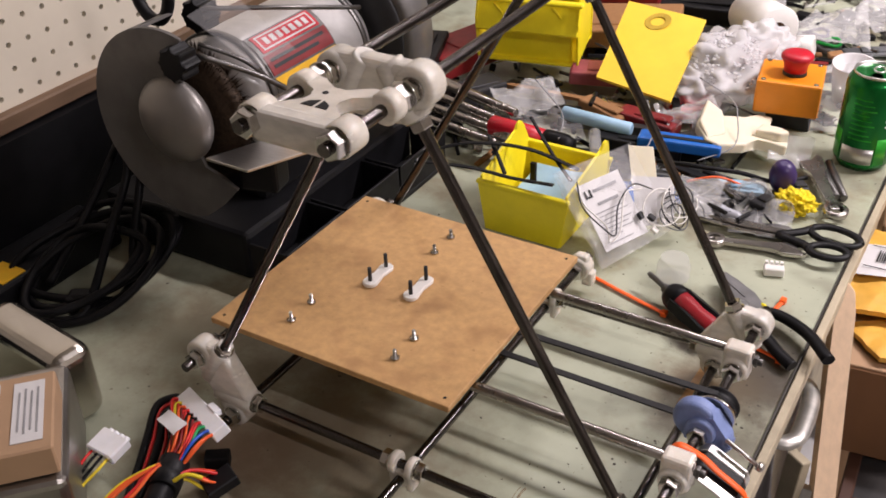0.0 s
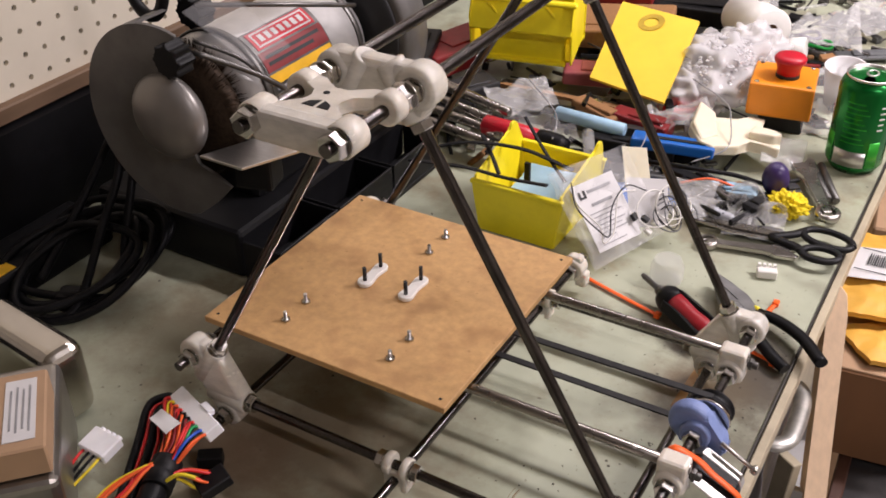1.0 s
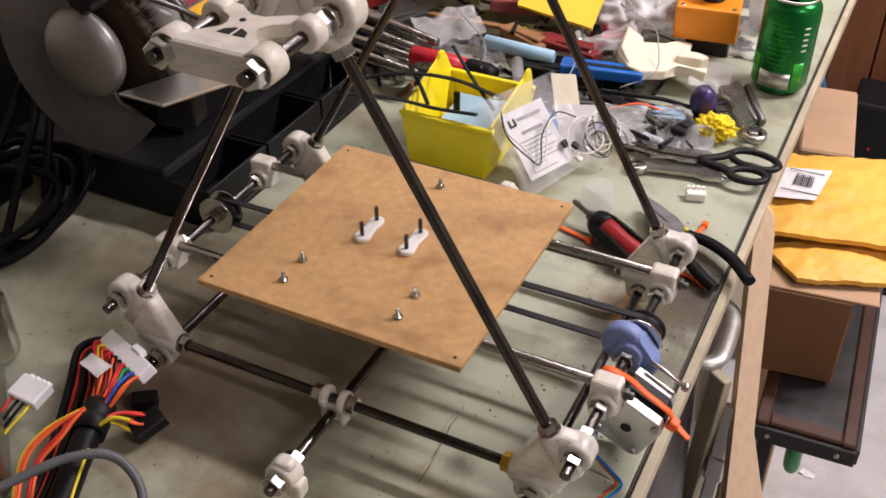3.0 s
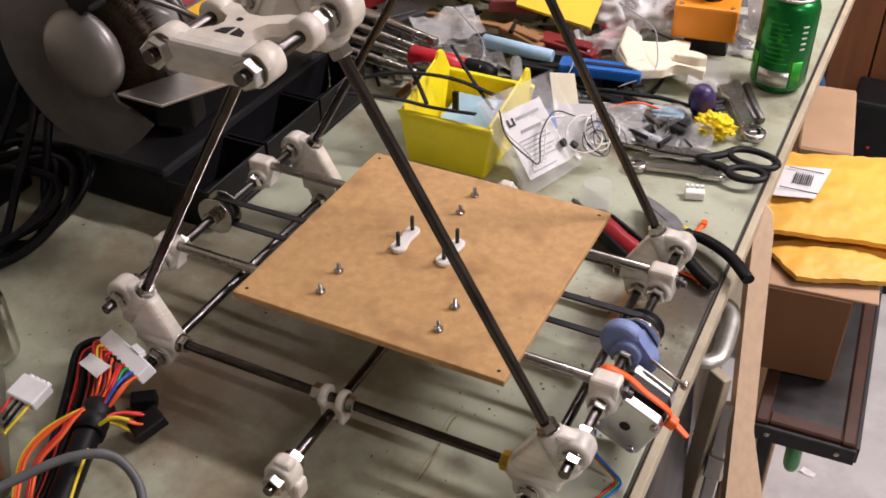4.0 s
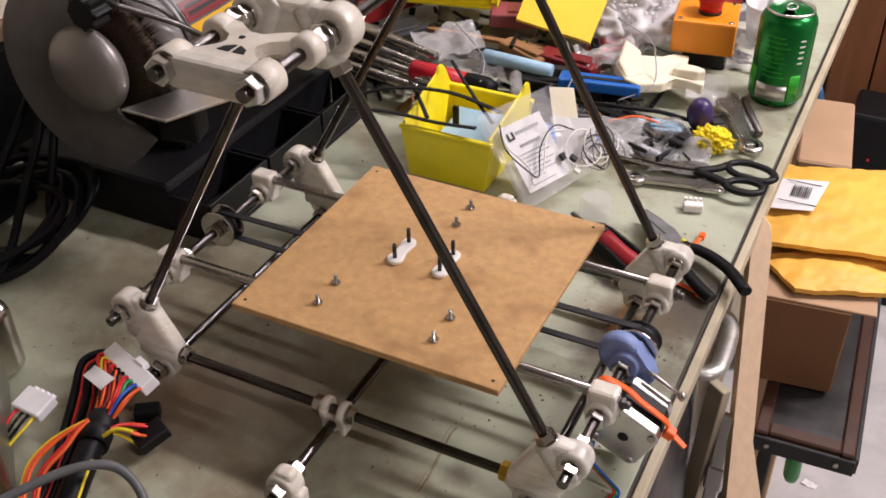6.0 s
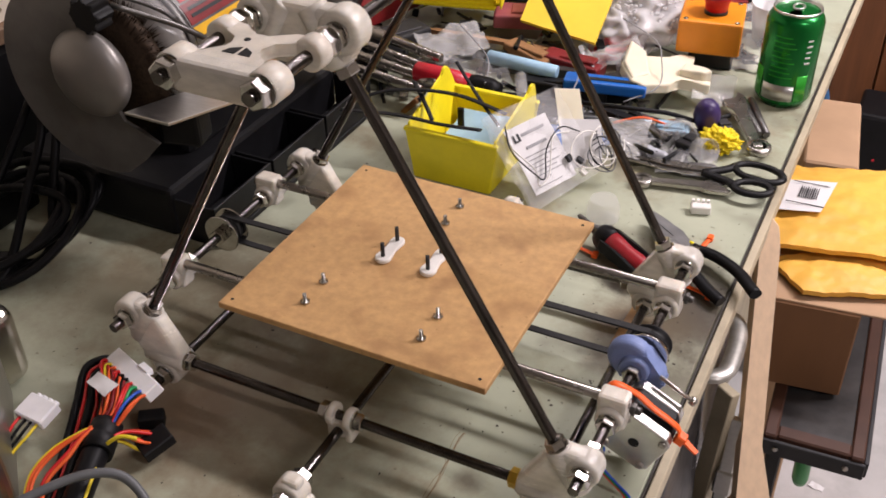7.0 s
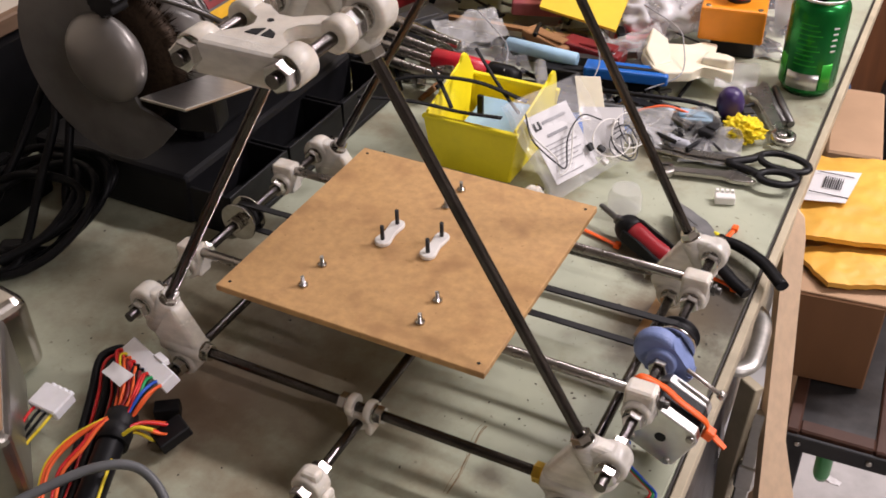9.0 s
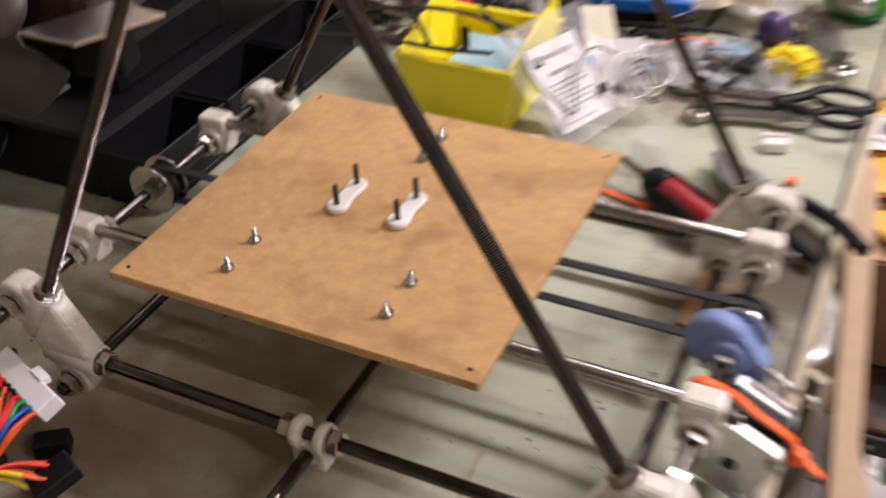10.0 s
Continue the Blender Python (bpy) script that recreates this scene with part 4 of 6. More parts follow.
        star = [((0.0145 + 0.0027 * math.cos(8 * k * math.pi / 24)) * math.cos(k * math.pi / 24), (0.0145 + 0.0027 * math.cos(8 * k * math.pi / 24)) * math.sin(k * math.pi / 24)) for k in range(48)]
        prism(bm, star, 0.022, Matrix(((1, 0, 0, c[0]), (0, 0, -1, c[1]), (0, 1, 0, c[2]), (0, 0, 0, 1))), 0.002, 2)
        part("knob", bm, M_BLACK, g, "black lobed plastic knob")
    for pts, r in (([(ax + 0.038, 0.04, az + 0.074), (ax + 0.075, 0.08, az + 0.045), (ax + 0.095, 0.115, az + 0.012)], 0.0028), ([(ax + 0.03, 0.05, az + 0.08), (ax + 0.06, 0.075, az + 0.06), (ax + 0.07, 0.10, az + 0.03)], 0.0022), ([(ax + 0.0, 0.09, az + 0.095), (ax + 0.05, 0.15, az + 0.085), (ax + 0.075, 0.24, az + 0.06)], 0.0025)):
        bm = B()
        cord(bm, pts, r, 8, 6)
        part("shield_arm", bm, M_DKSTEEL, g, "bent steel rod")
    bm = B()
    sheet(bm, [(ax + 0.012, 0.06, az + 0.10), (ax + 0.075, 0.075, az + 0.055), (ax + 0.085, 0.12, az + 0.06), (ax + 0.02, 0.11, az + 0.11)], 4, 4, 0.0005, 20, 0.0015)
    part("eye_shield", bm, M_CLEAR, g, "scuffed clear eye shield")
    bm = B()
    cord(bm, [(ax - 0.045 + 0.022 * math.cos(k * 0.5), 0.075, az + 0.115 + 0.034 * math.sin(k * 0.5)) for k in range(14)], 0.006, 8, 2)
    part("shield_ring", bm, M_BLACK, g, "black ring")


def build_left():
    # power strip along the wall
    ps = thing("power_strip", "long black power strip with amber stickers lying along the wall", "power strip", (-0.505, -0.19, BT))
    bm = B()
    block(bm, (0, 0, 0.017), (0.062, 0.46, 0.034), bev=0.004, seg=2)
    part("body", bm, M_BLACK, ps)
    for y in (0.095, 0.187, -0.02):
        bm = B()
        prism(bm, [(-0.017, -0.014), (0.017, -0.014), (0.017, 0.014), (-0.017, 0.014)], 0.0012, Matrix.Translation((0.010, y, 0.0347)))
        part("sticker", bm, M_STICK, ps, "amber warning sticker")
    coil = thing("cable_coil", "loosely coiled thick black power cable on the bench", "cable", (-0.425, -0.005, BT))
    rnd = random.Random(11)
    side, lean = Vector((1, 0.25, 0)).normalized(), Vector((0.02, 0.94, 0.34)).normalized()
    for k in range(5):
        bm = B()
        a0 = rnd.uniform(0, 6.28)
        ra, rb = rnd.uniform(0.046, 0.068), rnd.uniform(0.056, 0.080)
        low = Vector((rnd.uniform(-0.016, 0.012), -0.106 + rnd.uniform(-0.008, 0.030), 0.0055 + 0.004 * k))
        wob = rnd.uniform(-0.016, 0.018)
        pts = []
        for i in range(19):
            a = a0 + i * 2 * math.pi / 17.5
            p = low + lean * (rb * (1 + math.sin(a))) + side * (ra * math.cos(a)) + Vector((0, wob * math.cos(2 * a), 0))
            p.z = max(p.z, 0.0052)
            pts.append(p)
        cord(bm, pts, 0.0043, 8, 4)
        part("cable_loop", bm, M_RUBBER, coil)
    for pts in ([(-0.01, 0.045, 0.13), (-0.004, 0.03, 0.10), (0.006, -0.012, 0.062), (0.020, -0.055, 0.026), (0.024, -0.082, 0.010), (0.004, -0.10, 0.006)], [(0.0, 0.055, 0.12), (0.010, 0.03, 0.085), (0.020, 0.002, 0.046), (0.036, -0.024, 0.018), (0.036, -0.052, 0.010), (0.010, -0.075, 0.006)], [(-0.04, 0.06, 0.12), (-0.045, 0.02, 0.075), (-0.04, -0.03, 0.04), (-0.03, -0.07, 0.022)]):
        bm = B()
        cord(bm, pts, 0.0045, 8, 6)
        part("cable_strand", bm, M_RUBBER, coil)
    bm = B()
    block(bm, (0.012, -0.066, 0.013), (0.030, 0.022, 0.020), Matrix.Rotation(0.5, 3, "Z"), 0.004, 2)
    for d in (-0.004, 0.004):
        block(bm, (0.030, -0.056 + d, 0.013), (0.014, 0.0015, 0.006), Matrix.Rotation(0.5, 3, "Z"))
    part("mains_plug", bm, M_BLACK, coil, "black mains plug")
    # power supply case and the carton on it
    u, v = Vector((0.736, -0.677, 0)), Vector((-0.677, -0.736, 0))
    rm = M3(u, -v, Vector((0, 0, 1)))
    psu = thing("power_supply", "dull silver computer power supply case on the bench", "power supply")
    c0 = Vector((-0.284, -0.190, BT))
    bm = B()
    block(bm, c0 + u * 0.07 + v * 0.075 + Vector((0, 0, 0.037)), (0.14, 0.15, 0.074), rm, 0.007, 3)
    part("case", bm, M_GALV, psu)
    bm = B()
    block(bm, (-0.345, -0.176, BT + 0.0385), (0.120, 0.040, 0.076), Matrix.Rotation(-0.12, 3, "Z"), 0.013, 5)
    part("case_hood", bm, M_CHROME, psu, "rounded bright chrome hood")
    cb = thing("small_carton", "small flat tan carton with white labels lying on the power supply", "carton")
    cc = Vector((-0.253, -0.223, BT + 0.076))
    bm = B()
    block(bm, cc + u * 0.045 + v * 0.075 + Vector((0, 0, 0.013)), (0.088, 0.15, 0.026), rm, 0.0015)
    part("carton_body", bm, M_CARDL, cb)
    for a, b, w, h in ((0.045, 0.018, 0.068, 0.022), (0.045, 0.056, 0.072, 0.034)):
        bm = B()
        block(bm, cc + u * a + v * b + Vector((0, 0, 0.0266)), (w, h, 0.0006), rm)
        lb = part("label", bm, M_PAPER, cb, "white printed label")
        for k in range(4):
            bm = B()
            block(bm, cc + u * a + v * (b - h * 0.3 + k * h * 0.2) + Vector((0, 0, 0.0271)), (w * (0.75 - 0.1 * (k % 2)), h * 0.07, 0.0004), rm)
            part("print_bar", bm, M_GREY, lb)


def wire(parent, pts, m, r=0.0011, name="wire"):
    bm = B()
    cord(bm, pts, r, 6, 6)
    return part(name, bm, m, parent)


def build_harness():
    hs = thing("wiring_harness", "coloured power leads with white plug tied in black sleeve", "wiring harness", (0, 0, 0))
    z = BT
    a, b = Vector((-0.204, -0.147, z + 0.038)), Vector((-0.141, -0.171, z + 0.042))
    d = (b - a).normalized()
    n = Vector((0, 0, 1)).cross(d).normalized()
    rm = M3(d, n, d.cross(n))
    bm = B()
    block(bm, (a + b) / 2, (0.064, 0.0145, 0.011), rm @ Matrix.Rotation(0.35, 4, "X"), 0.0008)
    plug = part("main_plug", bm, M_NYLON, hs, "white nylon multi-pin plug")
    bm = B()
    block(bm, (a + b) / 2 + d * 0.008 + n * 0.007 + Vector((0, 0, 0.006)), (0.014, 0.006, 0.005), rm, 0.0005)
    part("latch", bm, M_NYLON, plug)
    bm = B()
    sheet(bm, [(-0.199, -0.184, z + 0.043), (-0.196, -0.173, z + 0.046), (-0.169, -0.179, z + 0.048), (-0.173, -0.192, z + 0.044)], 8, 6, 0.002, 60, 0.0006)
    part("wire_label", bm, M_PAPER, hs, "white paper tag")
    neck = Vector((-0.160, -0.213, z + 0.027))
    cols = [M_WORG, M_WRED, M_DRED, M_WYEL, M_WRED, M_WORG, M_WRED, M_WRED, M_PURPLE, M_RUBBER, M_WGRY, M_RUBBER, M_RUBBER, M_WRED, M_RUBBER, M_WGRN, M_RUBBER, M_WBLU, M_WORG, M_WORG]
    rnd = random.Random(2)
    for i, m in enumerate(cols):
        t = (i + 0.5) / len(cols)
        p = a.lerp(b, t) - n * (0.0075 if i % 2 else 0.005) + Vector((0, 0, 0.003 * (i % 2)))
        off = Vector((-0.007 + 0.014 * t, 0.002 * (1 - t), rnd.uniform(-0.003, 0.006)))
        mid = p.lerp(neck + off, 0.5) + Vector((rnd.uniform(-0.002, 0.002), 0, 0.004 + rnd.uniform(-0.002, 0.003)))
        wire(hs, [p, p - n * 0.006, mid, neck + off, neck + off + Vector((0.012, -0.03, -0.006))], m, 0.0014)
    bm = B()
    path = [neck + Vector((-0.003, 0.008, 0.002)), neck + Vector((0.006, -0.016, 0)), neck + Vector((0.018, -0.045, -0.003)), neck + Vector((0.035, -0.085, -0.006)), neck + Vector((0.05, -0.13, -0.008))]
    cord(bm, path, 0.0102, 14, 6)
    part("sleeve", bm, M_RUBBER, hs, "black braided sleeve")
    bm = B()
    lathe(bm, along(neck + Vector((-0.004, 0.010, 0.002)), neck + Vector((0.008, -0.018, 0))), [(0.0108, 0), (0.0122, 0.001), (0.0122, 0.012), (0.0113, 0.014), (0.0122, 0.016), (0.0122, 0.029)], 18)
    part("sleeve_clamp", bm, M_BLACK, hs, "ridged black collar")
    for k in range(6):
        t = k / 5
        wire(hs, [a.lerp(b, 0.12 + 0.5 * t) + Vector((0, -0.012, 0.004)), neck + Vector((-0.008 + 0.012 * t, 0.022 - 0.006 * t, 0.012 + 0.003 * (k % 2))), neck + Vector((-0.005 + 0.010 * t, 0.004, 0.009)), neck + Vector((0.004 + 0.008 * t, -0.03, 0.002))], (M_WRED, M_DRED, M_WRED, M_WORG, M_DRED, M_WRED)[k], 0.0013)
    for k in range(5):
        s = 0.0065 * k
        wire(hs, [(-0.226 + s, -0.150 - 0.3 * s, z + 0.016 + 0.002 * (k % 2)), (-0.222 + s, -0.140 - 0.3 * s, z + 0.022), (-0.228 + s, -0.158 - 0.3 * s, z + 0.024), (-0.214 + s, -0.185, z + 0.018), (-0.198 + 0.9 * s, -0.215, z + 0.012), (-0.172 + 0.7 * s, -0.262, z + 0.010), (-0.15 + 0.6 * s, -0.31, z + 0.008)], M_RUBBER if k % 2 == 0 else M_WRED, 0.0036 if k % 2 == 0 else 0.0016, "black_lead")
    # loops of orange and yellow leads
    for i, (m, o) in enumerate(((M_WYEL, 0), (M_WORG, 0.0015), (M_WORG, 0.004), (M_WRED, 0.013), (M_WORG, 0.016))):
        s = o
        wire(hs, [neck + Vector((-0.002, 0.003, 0.010)), neck + Vector((-0.010 + 0.3 * s, -0.012, 0.010)), neck + Vector((-0.022 + s, -0.030, 0.004)), neck + Vector((-0.026 + s, -0.050, -0.004)), neck + Vector((-0.017 + s, -0.070, -0.012)), neck + Vector((0.004 + s, -0.098, -0.016))], m, 0.0016)
    for i in range(7):
        m = (M_WRED, M_WORG, M_WRED, M_WYEL, M_WRED, M_WORG, M_WYEL)[i]
        q = Vector((-0.139 + 0.0015 * (i % 3), -0.184 - 0.0032 * i, z + 0.013 + 0.003 * (i % 3)))
        wire(hs, [neck + Vector((0.010, -0.012 - 0.003 * i, 0.006)), neck.lerp(q, 0.55) + Vector((0, -0.006, 0.008)), q, q + Vector((0.006, 0.003, -0.002))], m, 0.0014)
    bm = B()
    block(bm, (-0.130, -0.1925, z + 0.014), (0.019, 0.026, 0.010), Matrix.Rotation(-0.45, 3, "Z") @ Matrix.Rotation(0.25, 3, "X"), 0.001)
    bp = part("black_plug", bm, M_BLACK, hs, "black drive plug")
    bm = B()
    block(bm, (-0.152, -0.171, z + 0.010), (0.020, 0.013, 0.012), Matrix.Rotation(0.6, 3, "Z"), 0.001)
    part("black_plug", bm, M_BLACK, hs, "black drive plug")
    for k in range(4):
        wire(hs, [neck + Vector((0.004 + 0.004 * k, -0.028, -0.004)), neck + Vector((0.012 + 0.006 * k, -0.06, -0.012)), neck + Vector((0.03 + 0.006 * k, -0.11, -0.018))], (M_DRED, M_RUBBER, M_DRED, M_RUBBER)[k], 0.0022)
    wire(hs, [(-0.202, -0.140, z + 0.03), (-0.212, -0.133, z + 0.030), (-0.224, -0.140, z + 0.018), (-0.226, -0.165, z + 0.006), (-0.212, -0.195, z + 0.004), (-0.196, -0.215, z + 0.006), (-0.18, -0.24, z + 0.01)], M_RUBBER, 0.0012)
    wire(hs, [neck + Vector((0.012, -0.012, 0.006)), neck + Vector((0.022, -0.004, 0.013)), neck + Vector((0.033, 0.002, 0.010))], M_WYEL, 0.0016)
    for dx, m in ((0, M_WYEL), (0.005, M_WORG), (0.01, M_WYEL)):
        wire(hs, [neck + Vector((0.010 + dx, -0.03, 0.004)), neck + Vector((0.024 + dx, -0.06, 0.002)), neck + Vector((0.04 + dx, -0.10, -0.01)), neck + Vector((0.05 + dx, -0.14, -0.016))], m, 0.0013)
    mx = thing("drive_plug", "white four-pin drive plug on red, black and yellow leads", "plug", (0, 0, 0))
    c = Vector((-0.2255, -0.2145, z + 0.027))
    rz = Matrix.Rotation(-0.05, 3, "Z") @ Matrix.Rotation(0.2, 3, "X")
    bm = B()
    block(bm, c, (0.029, 0.021, 0.010), rz, 0.0012)
    for k in range(4):
        lathe(bm, Matrix.Translation(c + rz @ Vector((-0.009 + k * 0.006, 0.009, 0))) @ rz.to_4x4() @ Matrix.Rotation(-math.pi / 2, 4, "X"), [(0.0026, 0), (0.0026, 0.004)], 10)
    part("plug_body", bm, M_NYLON, mx)
    for k, m in enumerate((M_WRED, M_RUBBER, M_RUBBER, M_WYEL)):
        p = c + rz @ Vector((-0.009 + k * 0.006, -0.009, 0))
        wire(mx, [p, p + Vector((0.003, -0.012, 0.001)), p + Vector((0.006 - 0.002 * k, -0.035, -0.008)), p + Vector((0.012, -0.07, -0.016)), p + Vector((0.04, -0.11, -0.018))], m, 0.0013)
    gc = thing("grey_cable", "grey round cable looping over the bench", "cable", (0, 0, 0))
    bm = B()
    cord(bm, [(-0.19, -0.35, z + 0.035), (-0.160, -0.300, z + 0.042), (-0.135, -0.262, z + 0.044), (-0.112, -0.245, z + 0.038), (-0.088, -0.250, z + 0.022), (-0.076, -0.272, z + 0.008), (-0.075, -0.30, z + 0.004), (-0.08, -0.34, z + 0.004)], 0.0036, 10, 8)
    part("cable", bm, M_WGRY, gc)


# ---- the back of the bench ----
def shell_bin(name, label, x0, x1, y0, y1, zf, zb, ear, m, flare=0.006, rz=0.0):
    """An open-fronted stacking bin with raised side ears; open at the top."""
    t = 0.0032
    th = thing(name, label, "storage bin", ((x0 + x1) / 2, (y0 + y1) / 2, BT), rz, group="yellow storage bins")
    w, d = (x1 - x0) / 2, (y1 - y0) / 2
    bm = B()
    block(bm, (0, 0, t / 2 + 0.001), (2 * w - 0.004, 2 * d - 0.004, t))
    part("bin_floor", bm, m, th)
    for y, h in ((-d, zf), (d, zb)):
        bm = B()
        prism(bm, [(-w, 0.0), (w, 0.0), (w + flare, h - 0.004), (w + flare + 0.002, h), (-w - flare - 0.002, h), (-w - flare, h - 0.004)], t, Matrix.Translation((0, y, 0)) @ XZ, 0.0008, 2)
        block(bm, (0, y - 0.001, h - 0.0015), (2 * (w + flare) + 0.004, 0.0065, 0.0045), bev=0.0012, seg=2)
        part("end_wall", bm, m, th)
    for s in (-1, 1):
        pts = [(-d, 0), (d, 0), (d, zb), (d * 0.80, ear - 0.008), (d * 0.75, ear - 0.003), (d * 0.66, ear), (d * 0.56, ear - 0.001), (d * 0.46, ear - 0.008), (-d * 0.98, zf + 0.004), (-d, zf)]
        tmp = bmesh.new()
        prism(tmp, pts, t, Matrix(((0, 0, 1, 0), (1, 0, 0, 0), (0, 1, 0, 0), (0, 0, 0, 1))), 0.0008, 2)
        for v in tmp.verts:
            v.co.x += s * (w + flare * v.co.z / ear)
        bm = B()
        merge(bm, tmp)
        part("side_wall", bm, m, th)
    return th


def build_bins():
    b = shell_bin("yellow_bin", "small yellow plastic stacking bin holding black ties", -0.139, -0.050, 0.257, 0.370, 0.060, 0.058, 0.089, M_YELLOW, 0.008, 0.0)
    bm = B()
    sheet(bm, [(-0.03, -0.02, 0.03), (0.035, -0.02, 0.035), (0.035, 0.035, 0.045), (-0.03, 0.035, 0.04)], 6, 6, 0.004, 40)
    part("paper_scrap", bm, M_LBLUE, b, "crumpled pale blue paper inside")
    fr = thing("black_ties", "flat black plastic strips laid over the yellow bin", "cable ties", (0, 0, 0))
    for pts, r in (([(-0.215, 0.235, 0.975), (-0.16, 0.255, 0.972), (-0.11, 0.262, 0.968), (-0.062, 0.262, 0.972)], 0.0032), ([(-0.215, 0.262, 0.975), (-0.17, 0.285, 0.985), (-0.11, 0.30, 0.985), (-0.05, 0.30, 0.975)], 0.0034), ([(-0.125, 0.335, 1.005), (-0.10, 0.318, 0.99), (-0.075, 0.300, 0.978), (-0.052, 0.285, 0.968)], 0.0022), ([(-0.165, 0.31, 0.985), (-0.14, 0.285, 0.978), (-0.12, 0.265, 0.969)], 0.0024)):
        bm = B()
        cord(bm, pts, r, 8, 8, 0.4)
        part("strip", bm, M_BLACK, fr)
    bm = B()
    block(bm, (-0.096, 0.285, 0.968), (0.006, 0.004, 0.022))
    part("strip", bm, M_BLACK, fr)
    b2 = thing("tipped_yellow_bin", "larger yellow plastic bin tipped over on the tool heap", "storage bin", (-0.262, 0.605, BT + 0.048), 12, group="yellow storage bins")
    w, t = 0.066, 0.0025
    for nm, c, sz, rx, bv in (("front_panel", (0, 0, 0.020), (2 * w * 0.9, t, 0.044), 0.12, 0.0008), ("front_lip", (0, -0.008, 0.062), (2 * w + 0.01, 0.014, 0.044), -0.35, 0.002), ("rim", (0, -0.016, 0.086), (2 * w + 0.02, 0.012, 0.006), 0, 0.002), ("foot_rail", (0, -0.003, -0.002), (2 * w * 0.93, 0.012, 0.004), 0, 0.001), ("back_panel", (0, 0.102, 0.055), (2 * w, t, 0.12), 0, 0.0005), ("bottom", (0, 0.05, 0.001), (2 * w, 0.10, t), 0, 0.0005)):
        bm = B()
        block(bm, c, sz, Matrix.Rotation(rx, 3, "X"), bv)
        part(nm, bm, M_YELLOW, b2)
    for s in (-1, 1):
        bm = B()
        prism(bm, [(-0.01, 0), (0.10, 0), (0.11, 0.13), (0.0, 0.11), (-0.02, 0.06)], t, Matrix.Translation((s * (w + 0.003), 0, 0)) @ Matrix(((0, 0, 1, 0), (1, 0, 0, 0), (0, 1, 0, 0), (0, 0, 0, 1))) @ Matrix.Rotation(s * 0.06, 4, "Y"), 0.0006, 1)
        part("side_panel", bm, M_YELLOW, b2)
    for x in (-0.035, 0.005, 0.045):
        bm = B()
        cord(bm, [(x - 0.012, -0.0145, 0.080), (x, -0.0135, 0.066), (x + 0.006, -0.007, 0.046)], 0.0016, 6, 6)
        part("rib", bm, M_YELLOW, b2)
    bm = B()
    sheet(bm, [(-0.05, 0.0, 0.088), (0.04, 0.0, 0.09), (0.045, 0.06, 0.10), (-0.05, 0.06, 0.098)], 8, 6, 0.01, 30)
    part("plastic_scrap", bm, M_FROST, b2, "crumpled clear wrapping inside")


def build_yellow_panel():
    th = thing("yellow_card", "flat bright yellow card with round grease ring", "card")
    a, b, c, d = Vector((-0.151, 0.58, 0.952)), Vector((-0.040, 0.553, 0.952)), Vector((-0.055, 0.717, 1.0)), Vector((-0.172, 0.735, 1.002))
    bm = B()
    sheet(bm, [a, b, c, d], 6, 6, 0.0006, 20, 0.004)
    part("card", bm, M_YELP, th)
    u, v = (b - a).normalized(), (d - a).normalized()
    n = u.cross(v).normalized()
    v = n.cross(u)
    p = (a * 0.54 + b * 0.46) * 0.17 + (d * 0.54 + c * 0.46) * 0.83
    bm = B()
    k = 32
    ri = [[bm.verts.new(p + (u * math.cos(2 * math.pi * i / k) + v * math.sin(2 * math.pi * i / k)) * r + n * 0.0012) for i in range(k)] for r in (0.010, 0.018)]
    for i in range(k):
        bm.faces.new((ri[0][i], ri[0][(i + 1) % k], ri[1][(i + 1) % k], ri[1][i]))
    part("grease_ring", bm, mat("grease_stain", (0.52, 0.35, 0.03), 0.5, scale=60), th, "round grease stain")


def build_estop():
    th = thing("emergency_stop", "orange emergency stop box with a red mushroom button", "emergency stop", (0.080, 0.655, BT + 0.030), 9)
    bm = B()
    block(bm, (0, 0, 0.0235), (0.078, 0.076, 0.043), bev=0.003, seg=2)
    part("box", bm, M_OBOX, th)
    # Black block puts the shadow beneath the orange box into solid form.
    bm = B()
    block(bm, (0.004, 0.012, -0.0142), (0.056, 0.040, 0.0315), bev=0.002)
    part("box_shade", bm, M_INK, th, "black block standing in for the shadow under the box")
    bm = B()
    lathe(bm, Matrix.Translation((0.003, -0.003, 0.045)), [(0.0145, 0), (0.0145, 0.003), (0.0135, 0.006)], 28)
    part("collar", bm, M_INK, th, "black collar")
    bm = B()
    lathe(bm, Matrix.Translation((0.003, -0.003, 0.049)), [(0.0140, 0), (0.0146, 0.008), (0.0170, 0.014), (0.0196, 0.0175), (0.0198, 0.0205), (0.0175, 0.0235), (0.010, 0.0252), (0.0001, 0.0256)], 32)
    part("mushroom_button", bm, M_RED, th, "red mushroom button")
    for x in (-0.031, 0.031):
        for y in (-0.031, 0.031):
            bm = B()
            lathe(bm, Matrix.Translation((x, y, 0.0445)), [(0.0032, 0), (0.0032, 0.0012), (0.002, 0.002)], 12)
            part("lid_screw", bm, M_STEEL, th)


